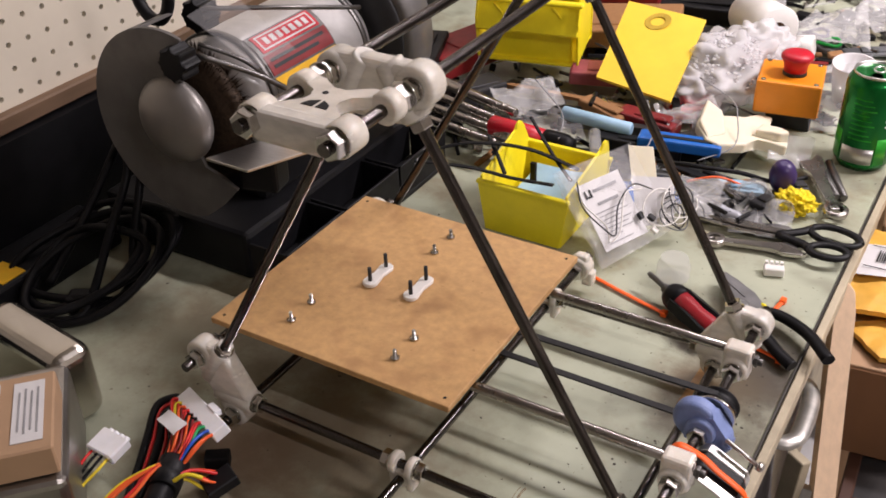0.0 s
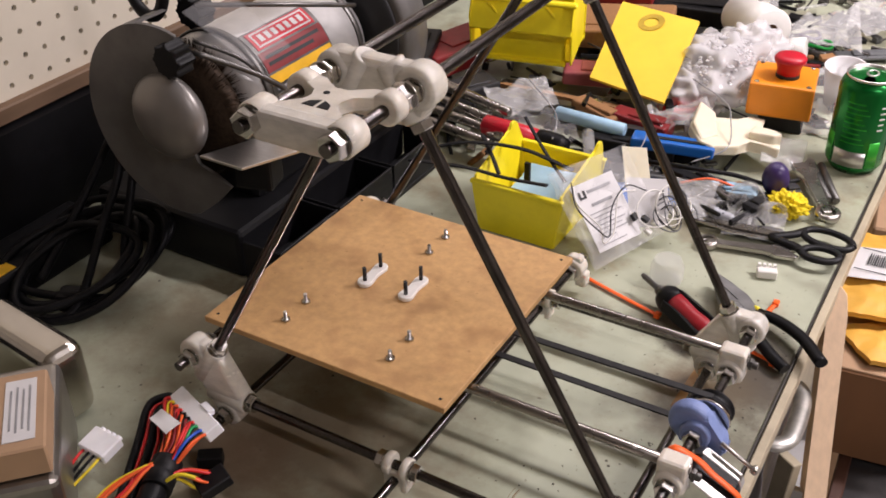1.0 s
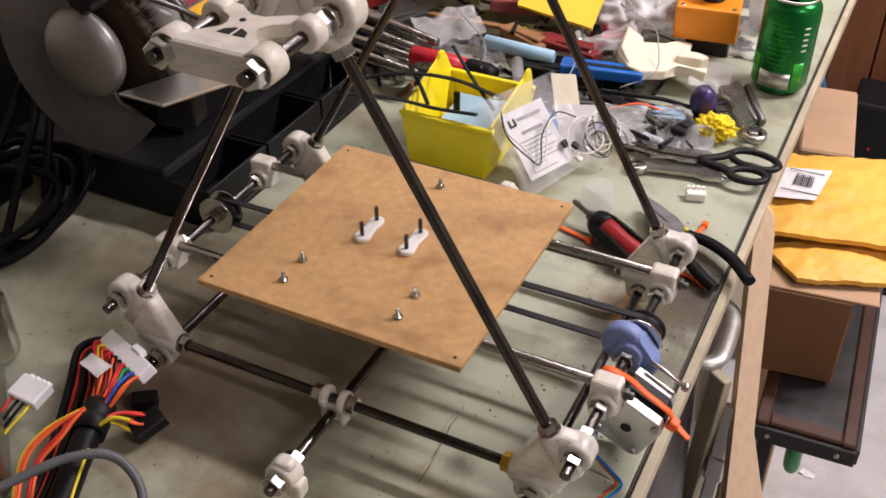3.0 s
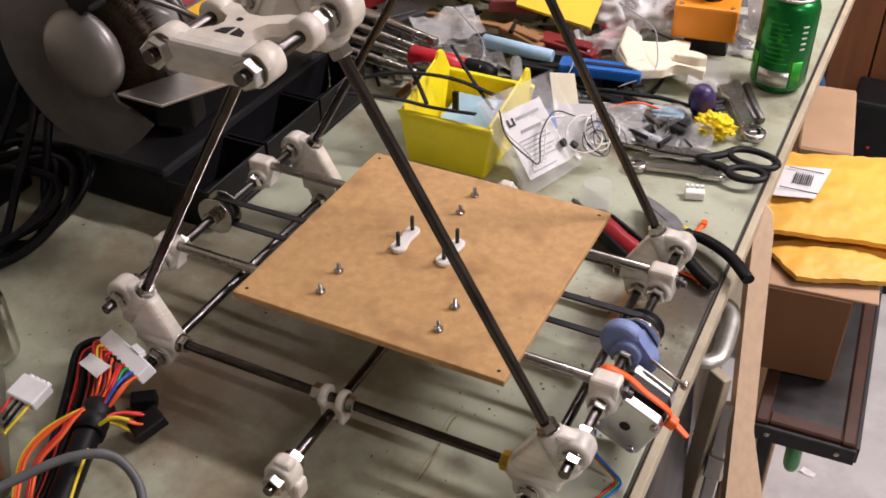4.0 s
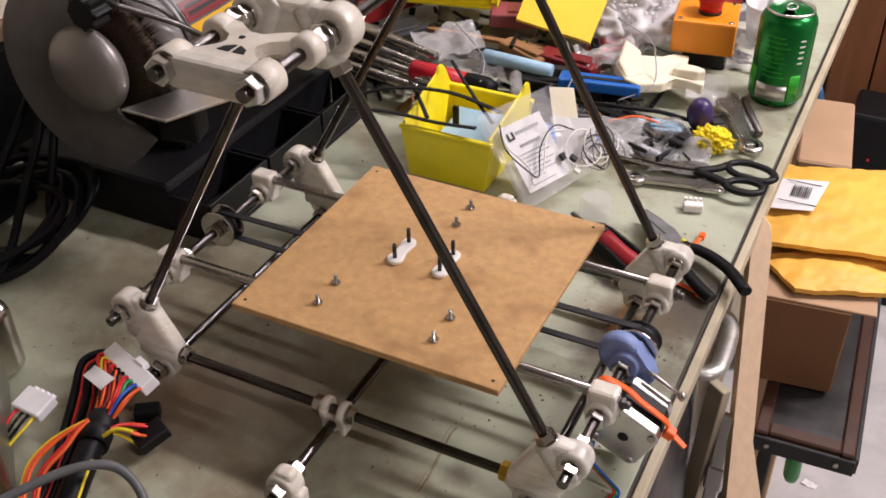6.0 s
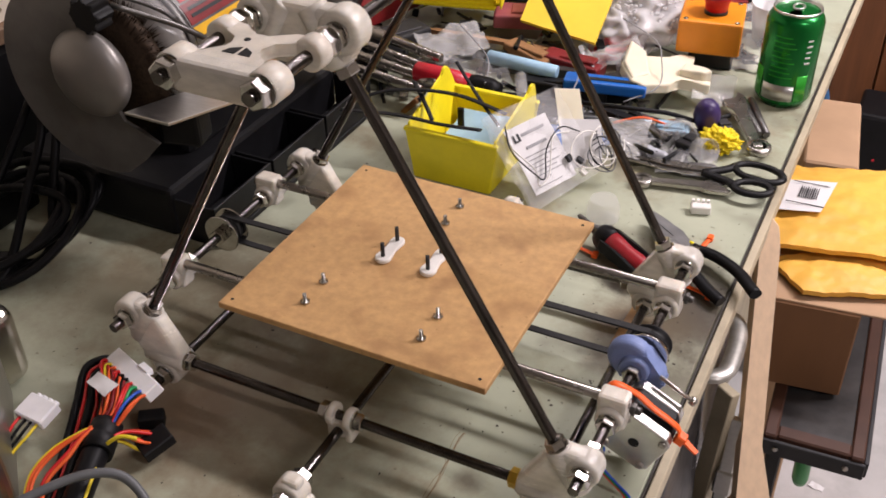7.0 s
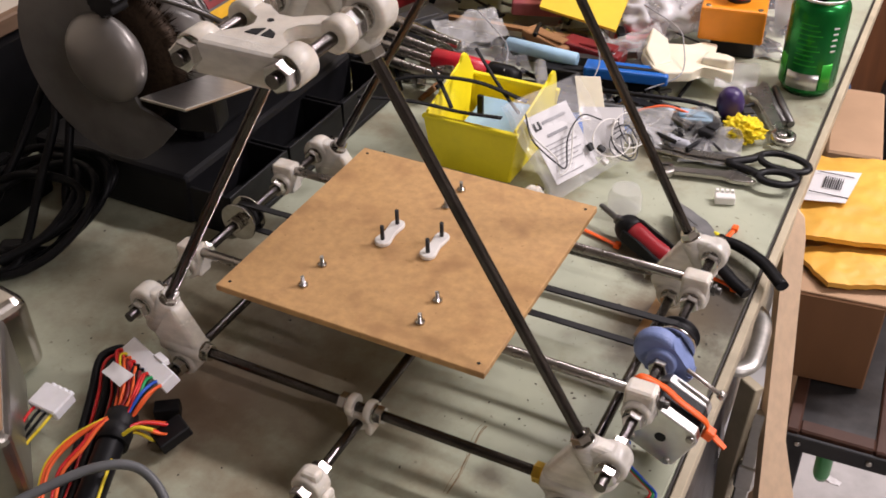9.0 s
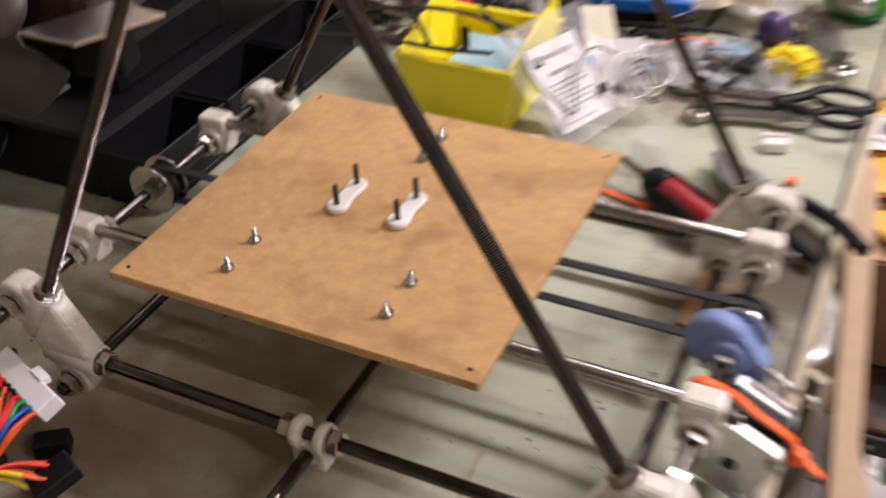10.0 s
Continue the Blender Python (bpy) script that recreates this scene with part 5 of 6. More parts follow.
def build_can():
    th = thing("drink_can", "green aluminium drink can standing open on the bench", "can", (0.186, 0.604, BT))
    bm = B()
    lathe(bm, Matrix.Identity(4), [(0.024, 0.002), (0.026, 0), (0.030, 0.006), (0.033, 0.011), (0.033, 0.104), (0.0315, 0.109), (0.0275, 0.1155)], 48)
    part("can_body", bm, M_GREEN, th)
    bm = B()
    lathe(bm, Matrix.Identity(4), [(0.0274, 0.1153), (0.0282, 0.118), (0.0275, 0.1195), (0.0262, 0.118), (0.0255, 0.1145), (0.010, 0.1145), (0.0001, 0.1145)], 48)
    rim = part("can_lid", bm, M_ALU, th, "bright aluminium lid")
    bm = B()
    prism(bm, [(0.007 * math.cos(k * 0.4), -0.012 + 0.009 * math.sin(k * 0.4)) for k in range(16)], 0.001, Matrix.Translation((0, 0, 0.1150)))
    part("opening", bm, M_MESH, rim, "dark drink opening")
    bm = B()
    cord(bm, [(0.006 * math.cos(k * 0.52), 0.006 + 0.009 * math.sin(k * 0.52), 0.1165) for k in range(13)], 0.0014, 6, 2)
    part("pull_tab", bm, M_ALU, rim)

    def wrap(name, a0, a1, z0, z1, m, lab=""):
        bm = B()
        n = 12
        rows = []
        for k in range(n + 1):
            a = radians(a0 + (a1 - a0) * k / n)
            rows.append([bm.verts.new((r * math.cos(a), r * math.sin(a), z)) for r, z in ((0.0333, z0), (0.0333, z1), (0.0325, z1), (0.0325, z0))])
        for a, b in zip(rows, rows[1:]):
            for i in range(4):
                f = bm.faces.new((a[i], a[(i + 1) % 4], b[(i + 1) % 4], b[i]))
                f.smooth = True
        part(name, bm, m, th, lab)
    wrap("panel", -128, -62, 0.012, 0.032, M_ALU, "plain silver panel")
    wrap("panel", -168, -134, 0.012, 0.048, M_LGREEN, "light green flash")
    wrap("panel", -58, -35, 0.012, 0.045, M_LGREEN, "light green flash")
    wrap("panel", 178, 200, 0.055, 0.095, M_PAPER, "pale logo patch")
    wrap("panel", 182, 197, 0.062, 0.084, M_RED, "red logo patch")
    for k in range(9):
        wrap("print_bar", -118, -70 - (k % 3) * 6, 0.042 + k * 0.0062, 0.0435 + k * 0.0062, M_LGREEN)
    for k in range(5):
        wrap("print_bar", -50, -38, 0.06 + k * 0.007, 0.062 + k * 0.007, M_PAPER)


def build_bag():
    th = thing("parts_bag", "clear zip bag with a printed white card and coiled leads", "plastic bag")
    a, b = Vector((-0.040, 0.267, 0.972)), Vector((-0.017, 0.324, 0.972))
    c = Vector((0.027, 0.298, 0.918))
    u, v = (b - a).normalized(), (c - b)
    v = (v - u * v.dot(u)).normalized()
    n = u.cross(v).normalized()
    if n.z < 0:
        n = -n
    W, H = 0.0615, 0.074
    rm = M3(u, -v, n)

    def at(x, y, h=0.0):
        return a + u * x + v * y + n * h
    bm = B()
    sheet(bm, [at(0, 0, 0.001), at(W, 0, 0.001), at(W, H, 0.001), at(0, H, 0.001)], 8, 10, 0.0008, 30, 0.0006)
    card = part("card", bm, M_PAPER, th, "white printed instruction card")

    def bar(x, y, w, h, m=M_INK):
        bm = B()
        block(bm, at(1.2 * (x + w / 2), y + h / 2, 0.0022), (1.2 * w, h, 0.0004), rm)
        part("print_bar", bm, m, card)
    bar(0.005, 0.008, 0.0022, 0.008)
    bar(0.0105, 0.008, 0.0022, 0.008)
    bar(0.005, 0.0145, 0.0077, 0.0022)
    bar(0.015, 0.0095, 0.028, 0.0032, M_GREY)
    bar(0.014, 0.024, 0.024, 0.0032, M_GREY)
    for k, w in enumerate((0.032, 0.036, 0.024, 0.036, 0.030, 0.034, 0.018)):
        bar(0.007, 0.034 + k * 0.0045, w, 0.0011, M_GREY)
    bar(0.007, 0.068, 0.028, 0.0011, M_GREY)
    bm = B()
    sheet(bm, [at(-0.016, -0.022, 0.006), at(0.086, -0.020, 0.008), at(0.092, 0.083, 0.004), at(-0.012, 0.088, 0.004)], 18, 18, 0.007, 34, 0.0006, 3.0, 0.006)
    part("bag_front", bm, M_CLEAR, th, "creased clear film")
    bm = B()
    sheet(bm, [at(-0.016, -0.022, -0.004), at(0.086, -0.020, -0.004), at(0.092, 0.083, -0.003), at(-0.012, 0.088, -0.003)], 14, 14, 0.005, 34, 0.0006, 7.0)
    part("bag_back", bm, M_CLEAR, th, "creased clear film")
    bm = B()
    sheet(bm, [(-0.006, 0.343, 0.958), (0.035, 0.360, 0.958), (0.050, 0.330, 0.920), (0.016, 0.308, 0.920)], 5, 8, 0.002, 30)
    part("paper_insert", bm, M_PAPER, th, "blank white paper insert")
    rnd = random.Random(9)
    for k in range(8):
        m = (M_WHITE, M_INK, M_WGRY)[k % 3]
        cx, cy = rnd.uniform(0.082, 0.118), rnd.uniform(0.054, 0.078)
        r1, r2 = rnd.uniform(0.012, 0.026), rnd.uniform(0.010, 0.020)
        a0 = rnd.uniform(0, 6.28)
        pts = [at(cx + r1 * math.cos(a0 + i * 0.55), cy + r2 * math.sin(a0 + i * 0.55), 0.012 + 0.003 * math.sin(i)) for i in range(rnd.randint(7, 12))]
        bm = B()
        cord(bm, pts, 0.0007, 6, 5)
        part("lead", bm, m, th, "thin coiled lead")
    for pts, m in (([at(0.0, 0.0, 0.008), at(-0.006, 0.02, 0.01), at(0.006, 0.05, 0.012), at(0.004, 0.066, 0.008), at(0.02, 0.06, 0.012), at(0.045, 0.028, 0.014), at(0.07, 0.03, 0.012)], M_WHITE), ([at(0.0, -0.004, 0.008), at(-0.009, 0.022, 0.01), at(0.002, 0.052, 0.012), at(0.012, 0.062, 0.012), at(0.03, 0.036, 0.014), at(0.06, 0.022, 0.014), at(0.085, 0.035, 0.01)], M_INK)):
        bm = B()
        cord(bm, pts, 0.0008, 6, 6)
        part("lead", bm, m, th)
    for x, y in ((0.058, 0.055), (0.07, 0.062), (0.066, 0.075), (0.08, 0.07)):
        bm = B()
        block(bm, at(x, y, 0.006), (0.008, 0.006, 0.005), rm @ Matrix.Rotation(x * 30, 4, "Z"), 0.0006)
        part("connector", bm, M_INK if y < 0.065 else M_WHITE, th)
    bm = B()
    lathe(bm, Matrix.Translation((0.075, 0.262, BT + 0.001)), [(0.016, 0), (0.017, 0.002), (0.017, 0.016), (0.014, 0.019), (0.014, 0.024)], 24)
    jar = tagged(part("plastic_pot", bm, M_FROST), "small clear plastic pot on the bench", "pot")


# ---- hand tools ----
def wrench(name, label, a, b, wide, head, m):
    th = thing(name, label, "spanner", group="spanners")
    a, b = Vector(a), Vector(b)
    d = (b - a).normalized()
    up = Vector((0, 0, 1))
    s = up.cross(d).normalized()
    mm = M3(d, s, d.cross(s))
    L_ = (b - a).length
    pts = [(0, -wide * 0.42), (L_ - head, -wide * 0.5), (L_ - head * 0.6, -head * 0.5), (L_ + head * 0.25, -head * 0.52), (L_ + head * 0.5, -head * 0.30), (L_ + head * 0.12, -head * 0.17), (L_ - head * 0.1, 0), (L_ + head * 0.12, head * 0.17), (L_ + head * 0.5, head * 0.34), (L_ + head * 0.2, head * 0.54), (L_ - head * 0.6, head * 0.48), (L_ - head, wide * 0.5), (0, wide * 0.42)]
    bm = B()
    prism(bm, pts, 0.0055, Matrix.Translation(a) @ mm, 0.0012, 2)
    lathe(bm, Matrix.Translation(a) @ mm, [(head * 0.30, -0.0035), (head * 0.48, -0.0035), (head * 0.5, 0), (head * 0.48, 0.0035), (head * 0.30, 0.0035)], 24, cap=False)
    part("spanner_body", bm, m, th)


def build_tools():
    z = BT
    wrench("spanner", "chrome combination spanner lying on the bench", (0.092, 0.342, z + 0.006), (0.172, 0.362, z + 0.006), 0.010, 0.022, M_STEEL)
    wrench("spanner", "dark steel spanner lying under the scissors", (0.068, 0.385, z + 0.006), (0.150, 0.392, z + 0.006), 0.010, 0.020, M_DKSTEEL)
    wrench("large_spanner", "large chrome spanner at the front of the heap", (0.190, 0.455, z + 0.010), (0.140, 0.545, z + 0.016), 0.013, 0.028, M_STEEL)
    for a, b in (((0.148, 0.556, z + 0.012), (0.183, 0.494, z + 0.005)), ((0.157, 0.562, z + 0.012), (0.191, 0.496, z + 0.005))):
        t = thing("steel_punch", "dark round steel punch lying on the bench", "punch", group="punches")
        bm = B()
        rod(bm, a, b, 0.0048, 12)
        part("punch_body", bm, M_DKSTEEL, t)
    # scissors
    sc = thing("scissors", "scissors with black ring handles, half under other tools", "scissors")
    for cx, cy, rx, ry, rot in ((0.203, 0.399, 0.026, 0.0155, -0.15), (0.203, 0.366, 0.019, 0.0125, 0.20)):
        bm = B()
        pts = []
        for k in range(15):
            a = k * 2 * math.pi / 14
            x, y = rx * math.cos(a), ry * math.sin(a)
            pts.append((cx + x * math.cos(rot) - y * math.sin(rot), cy + x * math.sin(rot) + y * math.cos(rot), z + 0.012))
        cord(bm, pts, 0.0042, 8, 3, 0.8)
        cord(bm, [(cx - rx * math.cos(rot), cy - rx * math.sin(rot), z + 0.012), (cx - rx - 0.008, cy - 0.3 * (cy - 0.380), z + 0.011), (0.148, 0.378, z + 0.010)], 0.0052, 8, 4, 0.7)
        part("ring_handle", bm, M_BLACK, sc, "black ring handle")
    for o in (0, 0.006):
        bm = B()
        prism(bm, [(0.065, 0.372 + o), (0.11, 0.368 + o), (0.155, 0.374 + o), (0.155, 0.383 + o), (0.11, 0.380 + o)], 0.0018, Matrix.Translation((0, 0, z + 0.009 + o * 0.4)), 0.0003, 1)
        part("blade", bm, M_STEEL, sc)
    # side cutters
    ct = thing("side_cutters", "side cutters with grey jaws and black handles", "pliers")
    bm = B()
    prism(bm, [(0.121, 0.277), (0.126, 0.256), (0.136, 0.236), (0.152, 0.221), (0.168, 0.210), (0.180, 0.220), (0.174, 0.238), (0.160, 0.252), (0.142, 0.266)], 0.011, Matrix.Translation((0, 0, z + 0.012)), 0.003, 2)
    block(bm, (0.138, 0.252, z + 0.0178), (0.040, 0.0012, 0.0012), Matrix.Rotation(-0.66, 3, "Z"))
    lathe(bm, Matrix.Translation((0.156, 0.226, z + 0.017)), [(0.007, 0), (0.007, 0.002), (0.004, 0.003)], 18)
    part("jaw", bm, M_JAW, ct, "grey steel jaws")
    for pts in ([(0.168, 0.232, z + 0.012), (0.192, 0.232, z + 0.013), (0.222, 0.214, z + 0.014), (0.246, 0.186, z + 0.014)], [(0.166, 0.214, z + 0.012), (0.184, 0.198, z + 0.012), (0.204, 0.180, z + 0.010), (0.219, 0.170, z + 0.008)]):
        bm = B()
        cord(bm, pts, 0.0062, 10, 8, 0.8)
        part("handle", bm, M_RUBBER, ct, "black dipped handle")
    bm = B()
    cord(bm, [(0.168, 0.240, z + 0.014), (0.176, 0.232, z + 0.018), (0.174, 0.222, z + 0.016)], 0.0022, 6, 4)
    part("spring", bm, M_YELLOW, ct, "yellow collar")
    # screwdriver beside the frame
    sd = thing("red_screwdriver", "screwdriver with a fat red and black handle", "screwdriver")
    a, b = Vector((0.090, 0.213, z + 0.017)), Vector((0.146, 0.177, z + 0.014))
    ab = along(a, b)
    bm = B()
    lathe(bm, ab, [(0.0095, 0.010), (0.0130, 0.015), (0.0138, 0.028), (0.0122, 0.044), (0.0124, 0.058), (0.0100, 0.072)], 20)
    part("handle", bm, M_DKRED, sd, "dark red moulded handle")
    bm = B()
    lathe(bm, ab, [(0.0060, -0.004), (0.0108, -0.001), (0.0132, 0.004), (0.0141, 0.012), (0.0136, 0.018)], 20)
    part("butt_cap", bm, M_RUBBER, sd, "black rounded end")
    for k in range(3):
        q = ab @ Matrix.Rotation(k * 2 * math.pi / 3 + 0.9, 4, "Z")
        bm = B()
        prism(bm, [(0.012, -0.0050), (0.030, -0.0062), (0.052, -0.0048), (0.074, -0.0034), (0.074, 0.0034), (0.052, 0.0048), (0.030, 0.0062), (0.012, 0.0050)], 0.0065, q @ Matrix(((0, 0, 1, 0.0114), (0, 1, 0, 0), (1, 0, 0, 0), (0, 0, 0, 1))), 0.0016, 2)
        part("grip", bm, M_RUBBER, sd, "black rubber grip panel")
    bm = B()
    lathe(bm, ab, [(0.0022, -0.036), (0.0028, -0.032), (0.0028, -0.012), (0.0052, -0.010), (0.0056, -0.003)], 14)
    part("blade", bm, M_DKSTEEL, sd, "round dark steel blade")
    for pts, lab in (([(0.005, 0.222, z + 0.003), (0.05, 0.208, z + 0.003), (0.09, 0.197, z + 0.003)], "tie"), ([(0.178, 0.24, z + 0.003), (0.181, 0.255, z + 0.003), (0.184, 0.272, z + 0.003)], "tie"), ([(0.165, 0.190, z + 0.003), (0.19, 0.185, z + 0.003), (0.206, 0.180, z + 0.003)], "tie")):
        t = thing("orange_tie", "bright orange nylon cable tie lying on the bench", "cable tie", group="orange cable ties")
        bm = B()
        cord(bm, pts, 0.0026, 8, 6, 0.4)
        block(bm, pts[-1], (0.006, 0.008, 0.005), None, 0.0008)
        part("tie_strap", bm, M_ORANGE, t)
    tp = thing("brown_tape", "curled strip of brown packing tape stuck to the bench", "tape")
    bm = B()
    sheet(bm, [(0.148, 0.150, z + 0.0025), (0.163, 0.145, z + 0.0025), (0.158, 0.076, z + 0.0025), (0.145, 0.080, z + 0.0025)], 4, 10, 0.0012, 40, 0.0006)
    part("tape_strip", bm, mat("brown_tape", (0.30, 0.16, 0.05), 0.35, var=0.2, scale=60), tp)
    wb = thing("white_connector", "small white plastic connector on the bench", "connector", (0.162, 0.317, z), 18)
    bm = B()
    block(bm, (0, 0, 0.005), (0.020, 0.012, 0.009), None, 0.001)
    for k in range(4):
        block(bm, (-0.0075 + k * 0.005, 0.0055, 0.0105), (0.003, 0.004, 0.003))
    part("connector_body", bm, M_WHITE, wb)


def build_heap():
    """The heap of tools and parts at the back of the bench."""
    z = BT
    # white printed part
    wp = thing("printed_bracket", "ivory printed plastic bracket lying on the heap", "printed part", (0.052, 0.545, z + 0.022), 0)
    bm = B()
    out = [(-0.060, 0.042), (-0.030, 0.022), (-0.004, 0.040), (0.004, 0.066), (0.022, 0.070), (0.026, 0.030), (0.056, 0.010), (0.060, -0.010), (0.024, -0.014), (0.018, -0.040), (-0.008, -0.064), (-0.024, -0.060), (-0.048, -0.022)]
    prism(bm, out, 0.013, Matrix.Translation((0, 0, 0.010)) @ Matrix.Rotation(0.10, 4, "Y") @ Matrix.Rotation(-0.10, 4, "X"), 0.0025, 2)
    prism(bm, [(-0.056, 0.036), (-0.030, 0.020), (-0.010, -0.030), (-0.024, -0.056), (-0.046, -0.022)], 0.020, Matrix.Translation((0, 0, 0.012)) @ Matrix.Rotation(0.16, 4, "Y"), 0.003, 2)
    part("bracket_body", bm, M_IVORY, wp)
    bm = B()
    prism(bm, [(0.020, -0.008), (0.050, -0.004), (0.058, 0.006), (0.046, 0.013), (0.022, 0.014)], 0.020, Matrix.Translation((0, 0, 0.014)), 0.003, 2)
    part("bracket_arm", bm, M_IVORY, wp, "thick ivory arm")
    # blue knife
    kn = thing("utility_knife", "bright blue plastic utility knife", "knife", (0.0, 0.481, z + 0.030), 10)
    bm = B()
    block(bm, (0, 0, 0.006), (0.098, 0.026, 0.014), None, 0.003, 2)
    part("body", bm, M_EBLUE, kn)
    bm = B()
    block(bm, (0.008, -0.002, 0.0135), (0.060, 0.006, 0.001))
    part("slider_slot", bm, M_MESH, kn, "dark slider slot")
    ck = thing("cream_offcut", "cream plastic offcut standing in the heap", "offcut")
    bm = B()
    sheet(bm, [(-0.045, 0.430, z + 0.045), (-0.018, 0.440, z + 0.045), (0.006, 0.402, z + 0.01), (-0.022, 0.394, z + 0.01)], 4, 4, 0.001, 20, 0.002)
    part("offcut", bm, M_IVORY, ck)
    # purple bulb, yellow putty, clear caps
    pb = thing("purple_bulb", "dark purple rubber bulb", "bulb", (0.125, 0.478, z + 0.010))
    bm = B()
    lathe(bm, Matrix.Rotation(0.25, 4, "X"), [(0.004, 0), (0.012, 0.004), (0.015, 0.012), (0.0155, 0.020), (0.013, 0.030), (0.009, 0.036), (0.004, 0.038)], 24)
    part("bulb", bm, M_PURPLE, pb)
    pt = thing("yellow_sponge", "torn piece of bright yellow foam", "foam", (0.148, 0.445, z))
    bm = B()
    blob(bm, (0, 0, 0.014), (0.042, 0.032, 0.026), 5, 0.45, 9.0, 3)
    rnd = random.Random(31)
    for v in bm.verts:
        v.co *= 1 + rnd.uniform(-0.07, 0.09)
    part("foam", bm, mat("yellow_foam", (0.85, 0.66, 0.02), 0.8, scale=90, bump=0.8, bscale=400), pt)
    rnd = random.Random(21)
    for x, y, r, h in ((0.108, 0.420, 0.021, 0.028), (0.080, 0.400, 0.012, 0.02), (0.138, 0.418, 0.014, 0.018)):
        t = thing("clear_pot", "clear plastic pot lying on its side", "pot", (x, y, z + r), rnd.uniform(0, 90), group="clear pots")
        bm = B()
        lathe(bm, Matrix.Rotation(1.25, 4, "X") @ Matrix.Translation((0, 0, -h / 2)), [(r * 0.86, 0), (r, 0.001), (r, h), (r * 0.92, h), (r * 0.9, 0.003), (r * 0.5, 0.003)], 24)
        part("pot_wall", bm, M_FROST, t)
    for cs, m, lab, nm, amp in (
        ([(0.020, 0.41, z + 0.03), (0.075, 0.425, z + 0.035), (0.078, 0.375, z + 0.012), (0.03, 0.365, z + 0.01)], M_FROST, "crumpled clear plastic bag", "clear_bag", 0.006),
        ([(0.09, 0.40, z + 0.012), (0.155, 0.42, z + 0.018), (0.16, 0.375, z + 0.008), (0.10, 0.36, z + 0.008)], M_CLEAR, "crumpled clear plastic bag", "clear_bag", 0.006),
        ([(-0.26, 0.49, z + 0.045), (-0.20, 0.55, z + 0.055), (-0.16, 0.51, z + 0.04), (-0.22, 0.44, z + 0.04)], M_FROST, "crumpled cloudy plastic bag", "cloudy_bag", 0.012),
        ([(-0.21, 0.46, z + 0.04), (-0.14, 0.49, z + 0.045), (-0.10, 0.44, z + 0.035), (-0.17, 0.42, z + 0.035)], M_CLEAR, "crumpled clear plastic bag", "clear_bag", 0.012),
        ([(-0.06, 0.55, z + 0.04), (0.0, 0.60, z + 0.05), (0.03, 0.55, z + 0.04), (-0.03, 0.52, z + 0.035)], M_FROST, "crumpled cloudy plastic bag", "cloudy_bag", 0.012),
        ([(0.085, 0.57, z + 0.03), (0.135, 0.58, z + 0.03), (0.14, 0.53, z + 0.012), (0.095, 0.52, z + 0.02)], M_FROST, "crumpled cloudy plastic bag", "cloudy_bag", 0.008),
        ([(0.00, 0.96, z + 0.03), (0.10, 1.02, z + 0.05), (0.13, 0.92, z + 0.02), (0.03, 0.88, z + 0.03)], M_FROST, "crumpled cloudy plastic bag", "cloudy_bag", 0.014),
        ([(0.08, 1.10, z + 0.03), (0.18, 1.14, z + 0.05), (0.19, 1.02, z + 0.02), (0.09, 0.99, z + 0.03)], M_FROST, "crumpled cloudy plastic bag", "cloudy_bag", 0.014),
        ([(-0.16, 1.02, z + 0.05), (-0.04, 1.08, z + 0.06), (-0.01, 0.98, z + 0.04), (-0.12, 0.92, z + 0.05)], M_FROST, "crumpled cloudy plastic bag", "cloudy_bag", 0.014),
        ([(0.10, 0.70, z + 0.07), (0.16, 0.74, z + 0.07), (0.17, 0.66, z + 0.01), (0.115, 0.63, z + 0.01)], M_CLEAR, "crumpled clear plastic bag", "clear_bag", 0.01),
    ):
        t = thing(nm, lab, "plastic bag", group="loose plastic bags")
        bm = B()
        sheet(bm, cs, 14, 14, amp, 45, 0.0006, cs[0][0] * 50)
        part("film", bm, m, t)
    # bubble wrap heap
    bw = thing("bubble_wrap", "heap of crumpled clear bubble wrap", "bubble wrap", (-0.01, 0.70, z))
    bm = B()
    for k, (x, y, zz, s) in enumerate(((0, 0, 0.045, (0.13, 0.16, 0.085)), (-0.03, -0.06, 0.035, (0.09, 0.09, 0.06)), (0.02, 0.06, 0.05, (0.10, 0.10, 0.08)))):
        bm = B()
        blob(bm, (x, y, zz), s, 5, 0.40, 6.0, k * 3.1)
        part("film", bm, M_BUBBLE, bw)
    bm = B()
    rnd = random.Random(8)
    for k in range(420):
        a, e = rnd.uniform(0, 6.28), rnd.uniform(0.1, 1.4)
        p = Vector((0.062 * math.cos(a) * math.cos(e), 0.078 * math.sin(a) * math.cos(e) - 0.01, 0.045 + 0.045 * math.sin(e)))
        blob(bm, p, (0.0062, 0.0062, 0.0035), 1, 0.1, 3, k)
    bub = part("bubble_field", bm, M_BUBBLE, bw)
    bub["kind"] = "stuff"
    # white roll
    rl = thing("film_roll", "roll of white plastic film on a brown card core", "roll")
    a, b = Vector((0.020, 0.812, z + 0.066)), Vector((-0.046, 0.879, z + 0.060))
    mm = along(a, b)
    bm = B()
    lathe(bm, mm, [(0.011, 0), (0.030, 0), (0.0325, 0.002), (0.0325, 0.04), (0.029, 0.045), (0.029, 0.09), (0.011, 0.09)], 36, cap=False)
    part("film", bm, M_WHITE, rl)
    bm = B()
    lathe(bm, mm, [(0.0095, 0.012), (0.0118, 0.001), (0.0118, 0.0895)], 24)
    part("core", bm, M_CUPB, rl, "brown card core")
    r2 = thing("small_film_roll", "small roll of white film lying below the big one", "roll", (0.037, 0.89, z + 0.017))
    bm = B()
